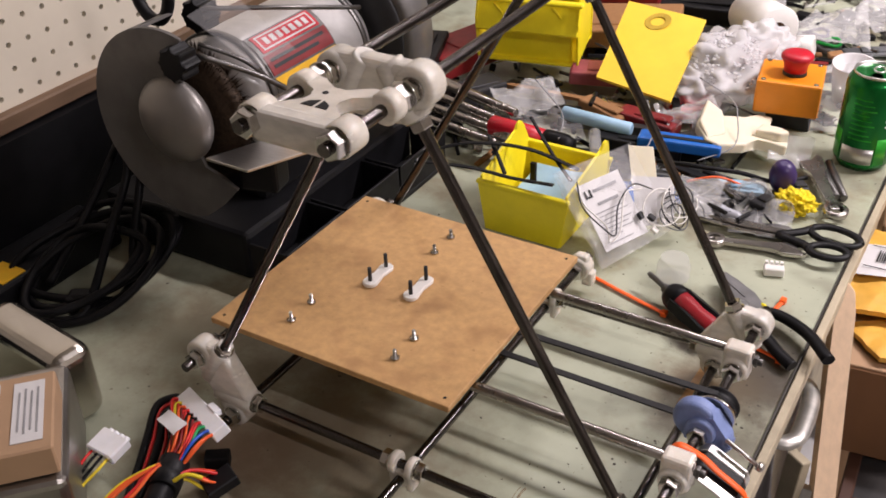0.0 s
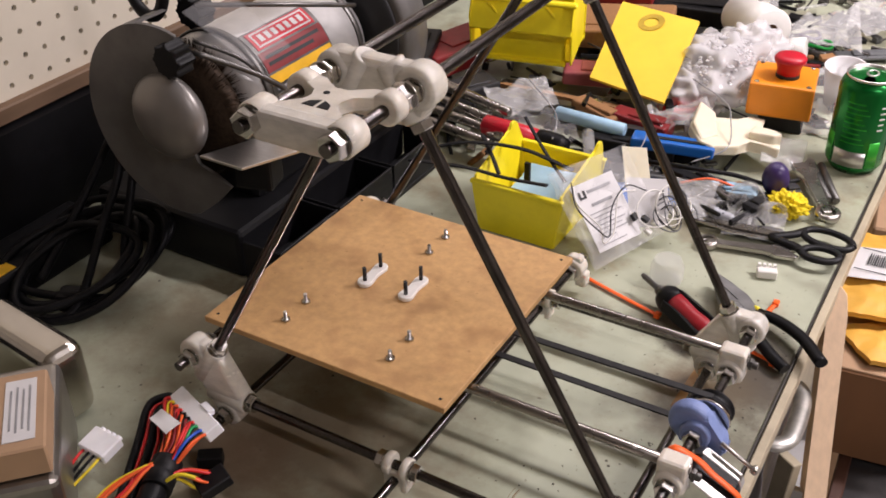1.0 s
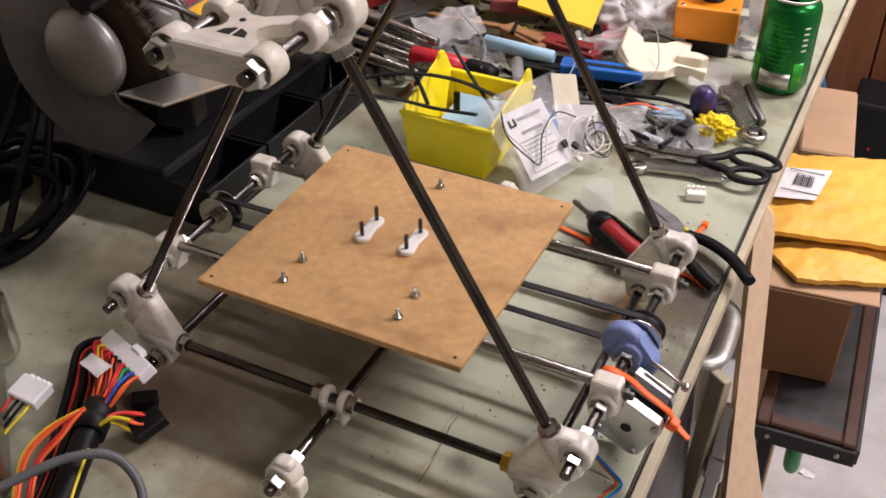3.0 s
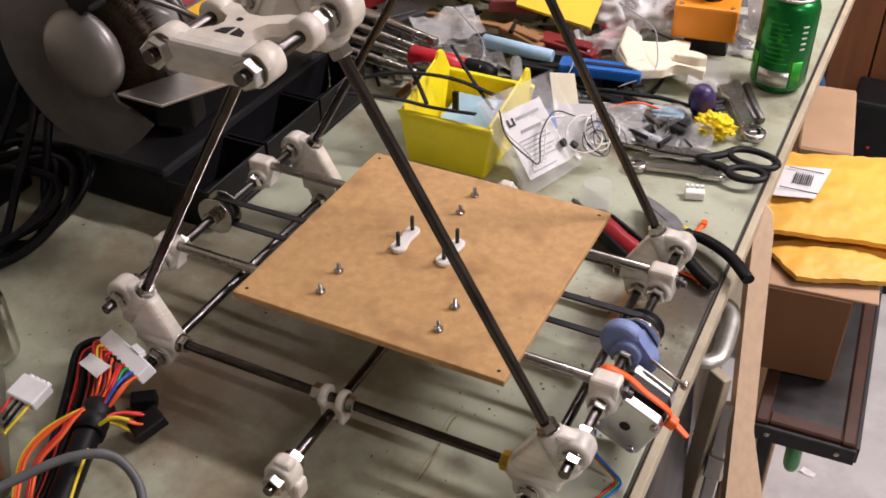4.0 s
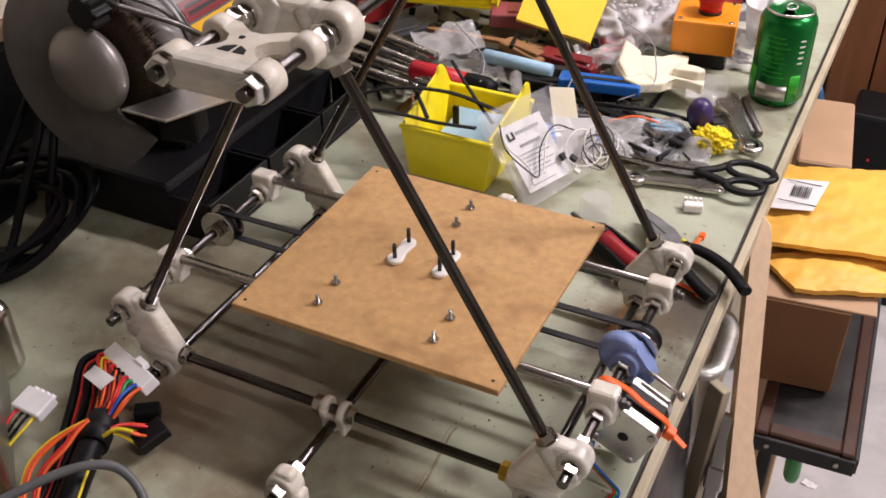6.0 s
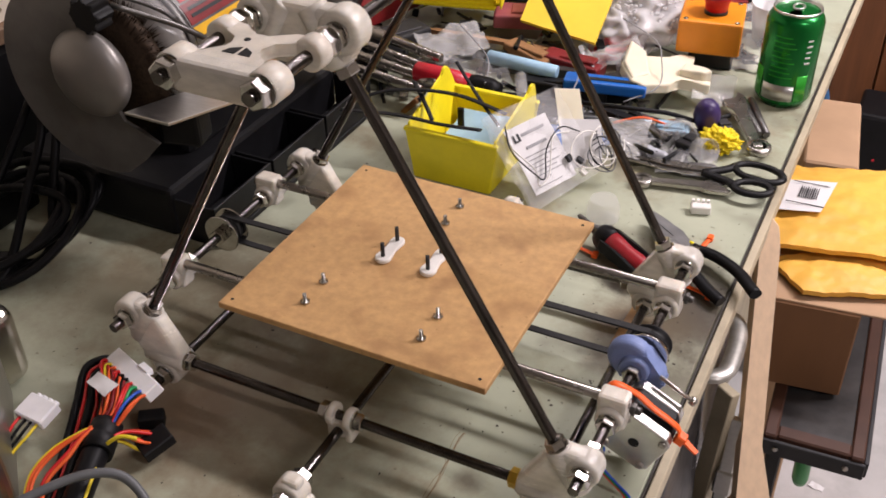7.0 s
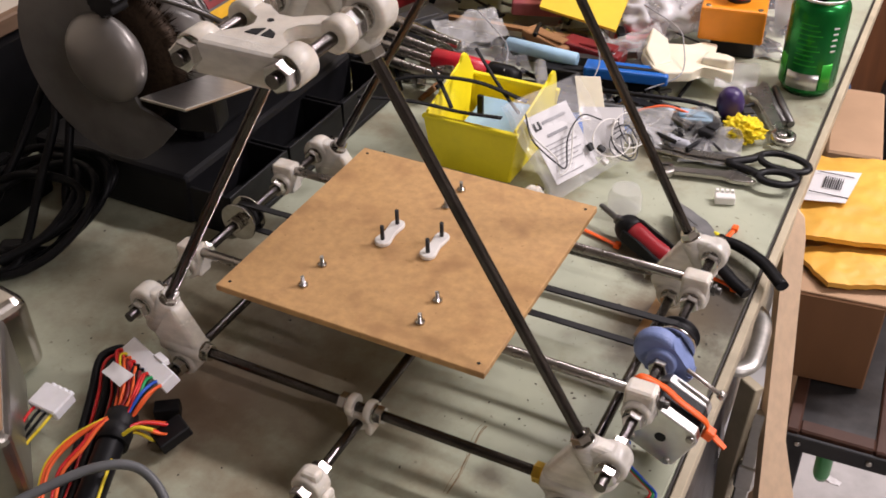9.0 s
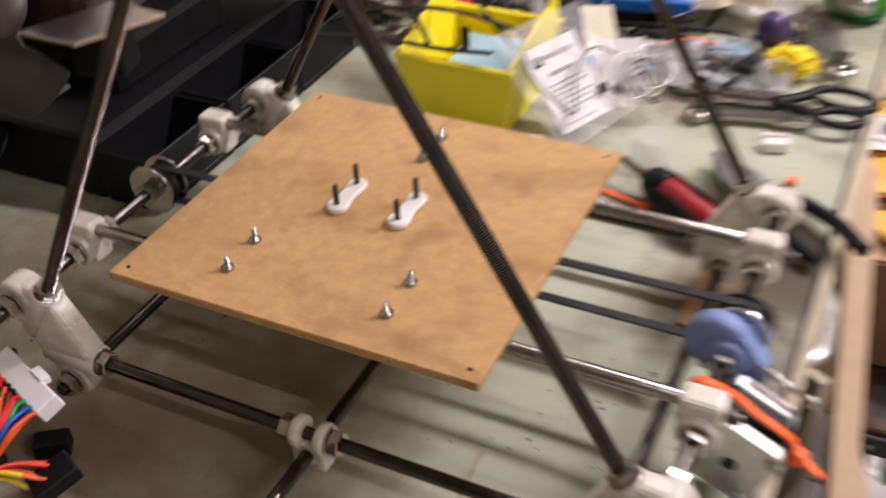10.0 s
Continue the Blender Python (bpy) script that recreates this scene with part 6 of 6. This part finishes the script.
    lathe(bm, Matrix.Rotation(1.35, 4, "Y") @ Matrix.Translation((0, 0, -0.02)), [(0.012, 0), (0.016, 0.001), (0.016, 0.04), (0.012, 0.041)], 24)
    part("film", bm, M_WHITE, r2)
    # bundle of smooth rods
    for k, (dy, dz) in enumerate(((0, 0.058), (0.018, 0.064), (-0.018, 0.052), (0.034, 0.056), (-0.034, 0.046))):
        t = thing("steel_rod", "polished steel rod in a loose bundle on the heap", "rod", group="bundle of steel rods")
        bm = B()
        rod(bm, (-0.40, 0.455 + dy * 1.4, z + dz - 0.004), (-0.205 + 0.012 * (k % 3), 0.415 + dy, z + dz - 0.012), 0.0062, 16)
        part("rod_body", bm, M_ROD, t)
    # second screwdriver
    sd = thing("workshop_screwdriver", "screwdriver with a red handle and black end", "screwdriver")
    a, b = Vector((-0.215, 0.405, z + 0.045)), Vector((-0.105, 0.412, z + 0.036))
    bm = B()
    lathe(bm, along(a, b), [(0.008, 0), (0.012, 0.003), (0.013, 0.04), (0.0125, 0.072)], 16)
    part("handle", bm, M_RED, sd)
    bm = B()
    lathe(bm, along(a, b), [(0.0128, 0.072), (0.0138, 0.078), (0.0138, 0.1), (0.010, 0.110)], 16)
    part("end_cap", bm, M_RUBBER, sd, "black rubber end")
    pen = thing("marker_pen", "grey plastic marker pen lying at the front of the heap", "pen")
    pa, pb_ = Vector((0.047, 0.401, z + 0.012)), Vector((0.106, 0.391, z + 0.010))
    n_ = (pb_ - pa).length
    bm = B()
    lathe(bm, along(pa, pb_), [(0.0050, 0), (0.0072, 0.003), (0.0076, n_ * 0.62), (0.0066, n_ * 0.64), (0.0064, n_ - 0.006), (0.0035, n_)], 16)
    part("barrel", bm, M_PEN, pen)
    bm = B()
    lathe(bm, along(pa, pb_), [(0.0078, n_ * 0.20), (0.0079, n_ * 0.21), (0.0079, n_ * 0.50), (0.0078, n_ * 0.51)], 16)
    part("sleeve_print", bm, M_GREY, pen, "dark printed sleeve")
    for pts, r, m, lab in (([(-0.02, 0.452, z + 0.022), (0.03, 0.446, z + 0.030), (0.08, 0.462, z + 0.026), (0.12, 0.470, z + 0.020), (0.145, 0.505, z + 0.016)], 0.0028, M_BLACK, "black rubber lead across the heap"), ([(-0.06, 0.412, z + 0.016), (0.0, 0.418, z + 0.024), (0.05, 0.437, z + 0.018), (0.10, 0.450, z + 0.012)], 0.0022, M_WGRY, "grey rubber lead across the heap"), ([(0.030, 0.425, z + 0.020), (0.06, 0.440, z + 0.026), (0.09, 0.452, z + 0.016)], 0.0016, M_WORG, "orange lead across the heap")):
        t = thing("loose_lead", lab, "lead", group="loose leads")
        bm = B()
        cord(bm, pts, r, 8, 8)
        part("lead", bm, m, t)
    # light blue tube, vial, strips and bars
    lb = thing("blue_tube", "pale blue plastic tube", "tube")
    bm = B()
    rod(bm, (-0.150, 0.475, z + 0.046), (-0.060, 0.480, z + 0.040), 0.0085, 16)
    part("tube_body", bm, M_LBLUE, lb)
    vi = thing("vial", "small clear plastic vial", "vial")
    bm = B()
    rod(bm, (-0.096, 0.450, z + 0.042), (-0.077, 0.412, z + 0.036), 0.0072, 16)
    part("vial_body", bm, M_FROST, vi)
    rnd = random.Random(33)
    flats = [
        (-0.215, 0.530, 0.030, 0.17, 0.016, 8, M_DKSTEEL, "long dark steel bar"), (-0.17, 0.555, 0.036, 0.20, 0.010, 4, M_MDFE, "thin brown wooden strip"),
        (-0.05, 0.470, 0.034, 0.11, 0.020, 10, M_BLACK, "black plastic bracket"), (-0.02, 0.478, 0.028, 0.10, 0.012, 16, M_BLACK, "black plastic strip"),
        (-0.11, 0.435, 0.022, 0.12, 0.014, 18, M_BLACK, "black plastic strip"), (-0.03, 0.43, 0.018, 0.10, 0.016, 12, M_DKSTEEL, "dark steel bar"),
        (-0.30, 0.50, 0.040, 0.10, 0.045, 60, M_INK, "black tool wallet"), (-0.33, 0.42, 0.028, 0.12, 0.05, 30, M_BLACK, "black tool pouch"),
        (-0.12, 0.535, 0.036, 0.07, 0.025, -20, M_MDFE, "brown plastic box"), (-0.03, 0.61, 0.030, 0.06, 0.04, 35, M_RED, "red plastic scrap"),
        (-0.175, 0.65, 0.035, 0.08, 0.05, 20, mat("dusty_pink", (0.40, 0.10, 0.11), 0.6), "dusty pink card scrap"), (0.055, 0.425, 0.014, 0.05, 0.028, 15, M_WGRY, "grey plastic block"), (0.085, 0.452, 0.016, 0.055, 0.026, 8, M_LBLUE, "pale blue plastic box"), (0.035, 0.452, 0.018, 0.07, 0.012, -14, M_BLACK, "black plastic strip"), (-0.075, 0.415, 0.02, 0.08, 0.014, 6, M_DKSTEEL, "dark steel bar"), (0.142, 0.475, 0.020, 0.024, 0.020, 40, M_INK, "black plastic knob"), (-0.10, 0.505, 0.034, 0.13, 0.012, 12, M_DKSTEEL, "dark steel bar"), (-0.06, 0.535, 0.036, 0.08, 0.03, -8, M_DRED, "dark red plastic block"),
        (-0.09, 0.38, 0.030, 0.10, 0.012, 30, M_INK, "black plastic strip"),
        (-0.005, 0.40, 0.012, 0.07, 0.05, 40, M_EBLUE, "bright blue plastic tray"), (0.09, 0.47, 0.010, 0.12, 0.008, -12, M_INK, "black flat cable"),
        (0.128, 0.485, 0.014, 0.020, 0.012, 50, M_RED, "red plastic clip"), (0.118, 0.43, 0.018, 0.030, 0.020, 70, M_INK, "black plastic knob"),
        (0.11, 0.87, 0.012, 0.09, 0.012, -6, M_BLACK, "black pliers"), (0.06, 0.84, 0.016, 0.06, 0.010, 20, M_DRED, "dark red handle"),
        (-0.36, 0.60, 0.06, 0.14, 0.07, 70, M_DRED, "dark red tool box"), (-0.42, 0.52, 0.07, 0.12, 0.12, 20, M_BLACK, "black tool case"),
        (-0.05, 0.86, 0.03, 0.16, 0.05, 10, M_DKSTEEL, "dark steel part"), (-0.22, 0.80, 0.05, 0.2, 0.12, 15, M_MDFE, "brown cardboard scrap"),
        (0.02, 0.93, 0.02, 0.14, 0.03, -15, M_DKSTEEL, "dark steel part"), (-0.14, 0.93, 0.05, 0.2, 0.08, 8, M_BLACK, "black plastic part"), (0.13, 0.94, 0.01, 0.08, 0.03, 25, M_WGRY, "grey plastic part"), (-0.30, 0.93, 0.06, 0.22, 0.16, 12, M_DRED, "dark red tool box"),
    ]
    for x, y, h, l, w, rz, m, lab in flats:
        words = lab.split()
        t = thing(words[-1] if words[-1] not in ("strip", "scrap", "part") else words[-2] + "_" + words[-1], lab + " in the heap of tools", words[-1], (x, y, z), rz, group="heap of tools")
        bm = B()
        hh = max(0.006, h * 0.55)
        if w < 0.02:
            prism(bm, [(-l / 2, -w * 0.35), (-l * 0.42, -w / 2), (l * 0.35, -w / 2), (l / 2, -w * 0.3), (l / 2, w * 0.2), (l * 0.3, w / 2), (-l * 0.45, w * 0.45)], min(hh, w), Matrix.Translation((0, 0, h - hh / 2)) @ Matrix.Rotation(rnd.uniform(-0.06, 0.06), 4, "Y"), 0.0012, 2)
        else:
            block(bm, (0, 0, h - hh / 2), (l, w, hh), Matrix.Rotation(rnd.uniform(-0.08, 0.08), 3, "Y"), 0.003, 2)
            block(bm, (l * 0.1, 0, h + 0.001), (l * 0.6, w * 0.6, 0.004), Matrix.Rotation(rnd.uniform(-0.05, 0.05), 3, "Y"), 0.001)
        part("body", bm, m, t)
    # clutter that cannot be counted: screws, clips and offcuts
    for m, n_, sd_, lab in ((M_DKSTEEL, 170, 1, "loose dark screws, drill bits and steel offcuts"), (M_STEEL, 80, 2, "loose bright screws and metal parts"), (M_BLACK, 160, 3, "loose black plastic clips and ties"), (M_WGRY, 70, 6, "loose grey plastic offcuts"), (M_MDFE, 40, 7, "loose brown offcuts"), (M_FROST, 60, 4, "loose clear plastic scraps")):
        rnd = random.Random(sd_)
        bm = B()
        for k in range(n_):
            x, y = rnd.uniform(-0.36, 0.06), rnd.uniform(0.40, 1.25)
            if rnd.random() < 0.18:
                x, y = rnd.uniform(0.06, 0.18), rnd.uniform(0.66, 1.25)
            h = z + 0.004 + 0.030 * rnd.random() * max(0, min(1, (y - 0.40) * 6)) * (1 if x < 0.05 else 0.3)
            a = rnd.uniform(0, 6.28)
            l = rnd.uniform(0.012, 0.06)
            d = Vector((math.cos(a), math.sin(a), rnd.uniform(-0.15, 0.15))) * l
            if rnd.random() < 0.6:
                rod(bm, Vector((x, y, h)), Vector((x, y, h)) + d, rnd.uniform(0.0012, 0.004), 8)
            else:
                block(bm, (x, y, h), (l * 0.6, rnd.uniform(0.006, 0.02), rnd.uniform(0.003, 0.01)), Matrix.Rotation(a, 3, "Z") @ Matrix.Rotation(rnd.uniform(-0.3, 0.3), 3, "Y"), 0.0008)
        for k in range(n_ // 4):
            x, y = rnd.uniform(-0.12, 0.13), rnd.uniform(0.395, 0.48)
            a, l = rnd.uniform(0, 6.28), rnd.uniform(0.012, 0.045)
            h = z + 0.004 + 0.012 * rnd.random()
            rod(bm, Vector((x, y, h)), Vector((x, y, h)) + Vector((math.cos(a), math.sin(a), rnd.uniform(0, 0.12))) * l, rnd.uniform(0.0012, 0.0034), 8)
        tagged(part("small_parts", bm, m), lab + " spread over the bench", "small parts", kind="stuff")
    # clips
    for x, y, m, lab in ((0.045, 0.945, M_PURPLE, "purple"), (0.070, 0.915, M_GHAND, "green")):
        t = thing("carabiner", lab + " anodised snap hook", "snap hook", (x, y, z + 0.02), 30, group="snap hooks")
        bm = B()
        cord(bm, [(0.02 * math.cos(k * 0.5), 0.010 * math.sin(k * 0.5), 0.003 * math.sin(k)) for k in range(13)], 0.0026, 8, 3)
        part("hook", bm, m, t)
    pc = thing("paper_cup", "crumpled white paper cup behind the can", "cup", (0.135, 0.77, z))
    bm = B()
    lathe(bm, Matrix.Rotation(0.12, 4, "X"), [(0.020, 0), (0.021, 0.001), (0.027, 0.055), (0.028, 0.058), (0.0265, 0.057), (0.020, 0.004)], 28)
    part("cup_wall", bm, M_PAPER, pc)
    for pts in ([(-0.02, 0.60, z + 0.07), (0.03, 0.575, z + 0.06), (0.05, 0.535, z + 0.058), (0.06, 0.495, z + 0.04), (0.03, 0.46, z + 0.03)], [(-0.21, 0.52, z + 0.06), (-0.15, 0.47, z + 0.05), (-0.13, 0.43, z + 0.045), (-0.12, 0.40, z + 0.05)], [(-0.06, 0.52, z + 0.06), (-0.05, 0.50, z + 0.07), (-0.03, 0.47, z + 0.05), (-0.025, 0.43, z + 0.04)]):
        t = thing("thin_wire", "thin stray wire trailing over the heap", "wire", group="stray wires")
        bm = B()
        cord(bm, pts, 0.0008, 6, 8)
        part("wire", bm, M_GREY, t)


# ---- below the bench front ----
def build_floor_side():
    tz = 0.64
    cart = thing("low_cart", "low cart with a worn black top and brown wooden rim", "cart", (0.387, 0.305, 0), 3.0)
    bm = B()
    block(bm, (-0.059, 0.195, tz - 0.008), (0.086, 0.352, 0.012))
    part("top", bm, M_SLATE, cart, "scuffed black top")
    for c, s in (((-0.012, 0.195), (0.015, 0.388)), ((-0.106, 0.195), (0.015, 0.388)), ((-0.059, 0.012), (0.079, 0.019)), ((-0.059, 0.380), (0.079, 0.019))):
        bm = B()
        block(bm, (*c, tz - 0.007), (*s, 0.018), None, 0.002)
        part("rim", bm, M_MAHOG, cart, "brown wooden rim")
    bm = B()
    block(bm, (-0.0585, -0.0005, tz - 0.015), (0.113, 0.005, 0.022), None, 0.001)
    part("frame_rail", bm, M_INK, cart, "black steel angle frame")
    bm = B()
    block(bm, (-0.0015, 0.195, tz - 0.015), (0.005, 0.386, 0.022), None, 0.001)
    part("frame_rail", bm, M_INK, cart, "black steel angle frame")
    for x in (-0.098, -0.022):
        bm = B()
        lathe(bm, along((x, -0.003, tz - 0.014), (x, -0.0055, tz - 0.014)), [(0.0035, 0), (0.0035, 0.0015), (0.002, 0.0025)], 12)
        part("bolt", bm, M_STEEL, cart)
    for x, y in ((-0.096, 0.375), (-0.096, 0.045)):
        bm = B()
        block(bm, (x, y, (tz - 0.028) / 2), (0.016, 0.016, tz - 0.028), None, 0.002)
        part("leg", bm, M_INK, cart)
    box = thing("shipping_box", "closed brown cardboard box standing on the cart", "cardboard box", (0.340, 0.394, 0), 7.0)
    bz = 0.765
    bm = B()
    block(bm, (-0.052, 0.105, (tz + 0.003 + bz) / 2), (0.104, 0.21, bz - tz - 0.003), None, 0.002)
    part("carton", bm, M_CARD, box)
    bm = B()
    block(bm, (-0.042, 0.072, bz + 0.003), (0.135, 0.14, 0.003), Matrix.Rotation(0.03, 3, "X"), 0.0008)
    part("flap", bm, M_CARDL, box, "pale folded flap")
    for cs, dz, lab in (([(0.226, 0.445, 0), (0.275, 0.394, 0.003), (0.392, 0.438, 0.003), (0.372, 0.54, 0)], 0.777, "lower padded orange mailing envelope"), ([(0.207, 0.443, 0.002), (0.375, 0.472, 0.006), (0.352, 0.672, 0.004), (0.196, 0.625, 0)], 0.795, "padded orange mailing envelope with a white label")):
        e = thing("padded_envelope", lab + " on the cardboard box", "envelope", (0, 0, dz), group="mailing envelopes")
        bm = B()
        sheet(bm, cs, 40, 40, 0.0026, 42, 0.006, dz * 30, 0.009)
        part("envelope", bm, M_ENV, e)
        if dz > 0.78:
            bm = B()
            c = [(0.218, 0.501, 0.0140), (0.267, 0.511, 0.0165), (0.274, 0.588, 0.0155), (0.212, 0.573, 0.0130)]
            sheet(bm, c, 8, 8, 0.0006, 28, 0.0005)
            lb = part("label", bm, M_PAPER, e, "white shipping label with bars")
            for k in range(9):
                bm = B()
                block(bm, (0.237 + k * 0.0025, 0.548, 0.0166 + 0.00012 * k), (0.0010 + 0.0007 * (k % 3 == 0), 0.026, 0.0006))
                part("code_bar", bm, M_INK, lb)
            for y, w in ((0.521, 0.045), (0.570, 0.042)):
                bm = B()
                block(bm, (0.2465, y, 0.0168), (w, 0.0012, 0.0006), Matrix.Rotation(0.05, 3, "Z"))
                part("rule", bm, M_INK, lb)
    tall = thing("pale_carton", "tall pale cardboard carton behind the envelopes", "cardboard box", (0, 0, 0))
    bm = B()
    block(bm, (0.2435, 0.812, 0.381), (0.072, 0.195, 0.762), Matrix.Rotation(radians(7), 3, "Z"), 0.003)
    part("carton", bm, M_CARDL, tall)
    # leaning board
    bd = thing("leaning_board", "narrow planed pine board leaning on the bench edge", "board")
    top_, foot = Vector((0.224, 0.365, 0.912)), Vector((0.404, -0.262, 0.006))
    d = (foot - top_).normalized()
    s = Vector((0.86, 0.50, 0)).normalized()
    s = (s - d * s.dot(d)).normalized()
    n = s.cross(d)
    bm = B()
    Lb = (foot - top_).length
    prism(bm, [(0.022, -0.003), (0.038, -0.0095), (0.055, -0.0105), (0.27, -0.0105), (0.36, -0.0105), (Lb, -0.0105), (Lb, 0.085), (0.38, 0.042), (0.262, 0.0105), (0.055, 0.0105), (0.034, 0.008)], 0.016, Matrix.Translation(top_) @ M3(d, s, n), 0.0012, 1)
    part("board", bm, M_WOOD, bd)
    # dark bag, beige strip and metal bar along the bench front
    bg = thing("dark_bag", "glossy dark plastic bag pushed against the bench front", "bag", (0.205, 0.10, 0.0))
    bm = B()
    blob(bm, (0, 0.03, 0.395), (0.055, 0.34, 0.79), 4, 0.25, 4.0, 5)
    part("film", bm, mat("dark_film", (0.009, 0.0095, 0.013), 0.3, var=0.3, scale=20, bump=0.8, bscale=40), bg)
    ls = thing("beige_lath", "dirty beige wooden lath standing along the bench front", "lath")
    bm = B()
    a, b = Vector((0.235, 0.228, 0.756)), Vector((0.204, 0.18, 0.002))
    block(bm, (a + b) / 2, (0.022, 0.012, (a - b).length), along(b, a).to_3x3(), 0.001)
    part("lath", bm, M_BEIGE, ls)
    sb = thing("metal_bar", "bright square metal bar with a collar beside the lath", "bar")
    a, b = Vector((0.251, 0.228, 0.720)), Vector((0.246, 0.08, 0.003))
    bm = B()
    block(bm, (a + b) / 2, (0.014, 0.010, (a - b).length), along(b, a).to_3x3(), 0.001)
    block(bm, a.lerp(b, 0.11), (0.020, 0.014, 0.03), along(b, a).to_3x3(), 0.002)
    part("bar", bm, M_ALU, sb)
    gh = thing("green_tool", "tool with a bright green handle hanging under the cart", "hand tool")
    a, b = Vector((0.321, 0.350, 0.600)), Vector((0.323, 0.372, 0.520))
    bm = B()
    lathe(bm, along(a, b), [(0.004, -0.02), (0.004, 0.02), (0.009, 0.022), (0.010, 0.03), (0.010, 0.085), (0.008, 0.095)], 16)
    part("handle", bm, M_GHAND, gh)
    bm = B()
    block(bm, (0.3208, 0.346, 0.616), (0.01, 0.008, 0.030))
    part("shank", bm, M_STEEL, gh)
    sp = thing("paper_scrap", "torn white paper scrap on the floor", "paper", (0.354, 0.868, 0))
    bm = B()
    sheet(bm, [(-0.014, -0.006, 0.003), (0.013, -0.008, 0.003), (0.016, 0.004, 0.003), (-0.009, 0.008, 0.003)], 8, 6, 0.004, 90)
    part("scrap", bm, M_PAPER, sp)
    # distance beyond the bench
    cab = thing("brown_cupboard", "brown wooden cupboard standing against the bench front", "cupboard", (0.165, 1.64, 0))
    for x0, x1 in ((0.004, 0.088), (0.092, 0.36), (0.364, 0.632)):
        bm = B()
        block(bm, ((x0 + x1) / 2, -0.010, 0.43), (x1 - x0, 0.020, 0.80), None, 0.002)
        part("door", bm, M_BROWN, cab)
    bm = B()
    block(bm, (0.318, 0.20, 0.425), (0.636, 0.398, 0.85), None, 0.003)
    part("carcass", bm, M_BROWN, cab)
    eq = thing("black_equipment", "black equipment case with a red indicator standing on the floor", "equipment", (0.445, 1.545, 0))
    bm = B()
    block(bm, (0, 0, 0.23), (0.41, 0.13, 0.46), None, 0.008, 2)
    part("case", bm, M_BLACK, eq)
    bm = B()
    rod(bm, (-0.150, -0.0648, 0.36), (-0.150, -0.067, 0.36), 0.003, 12)
    part("indicator", bm, M_RED, eq, "small red indicator")
    bl = thing("blue_bag", "blue plastic bag behind the carton", "bag", (0.205, 1.16, 0))
    bm = B()
    blob(bm, (0, 0, 0.325), (0.07, 0.10, 0.65), 4, 0.25, 3.0, 2)
    part("film", bm, mat("blue_film", (0.03, 0.10, 0.22), 0.35, scale=20, bump=0.5, bscale=50), bl)


build_grinder()
build_left()
build_harness()
build_bins()
build_yellow_panel()
build_estop()
build_can()
build_bag()
build_tools()
build_heap()
build_floor_side()


def motions():
    z = Z0 + 0.060
    rows = [(0.0, -0.1), (1.6, -0.1), (1.8, -0.094), (2.0, -0.084), (2.2, -0.0736), (2.3, -0.0687), (2.5, -0.059), (2.7, -0.049), (3.2, -0.025), (3.6, -0.006), (3.8, -0.001), (4.0, 0.0), (5.7, 0.0), (5.9, -0.002), (6.4, -0.011), (7.0, -0.0205), (7.5, -0.0295), (7.9, -0.0385), (8.0, -0.0395), (10.0, -0.0395)]
    walk(bed, [(t, pose(x, 0, z)) for t, x in rows])


motions()
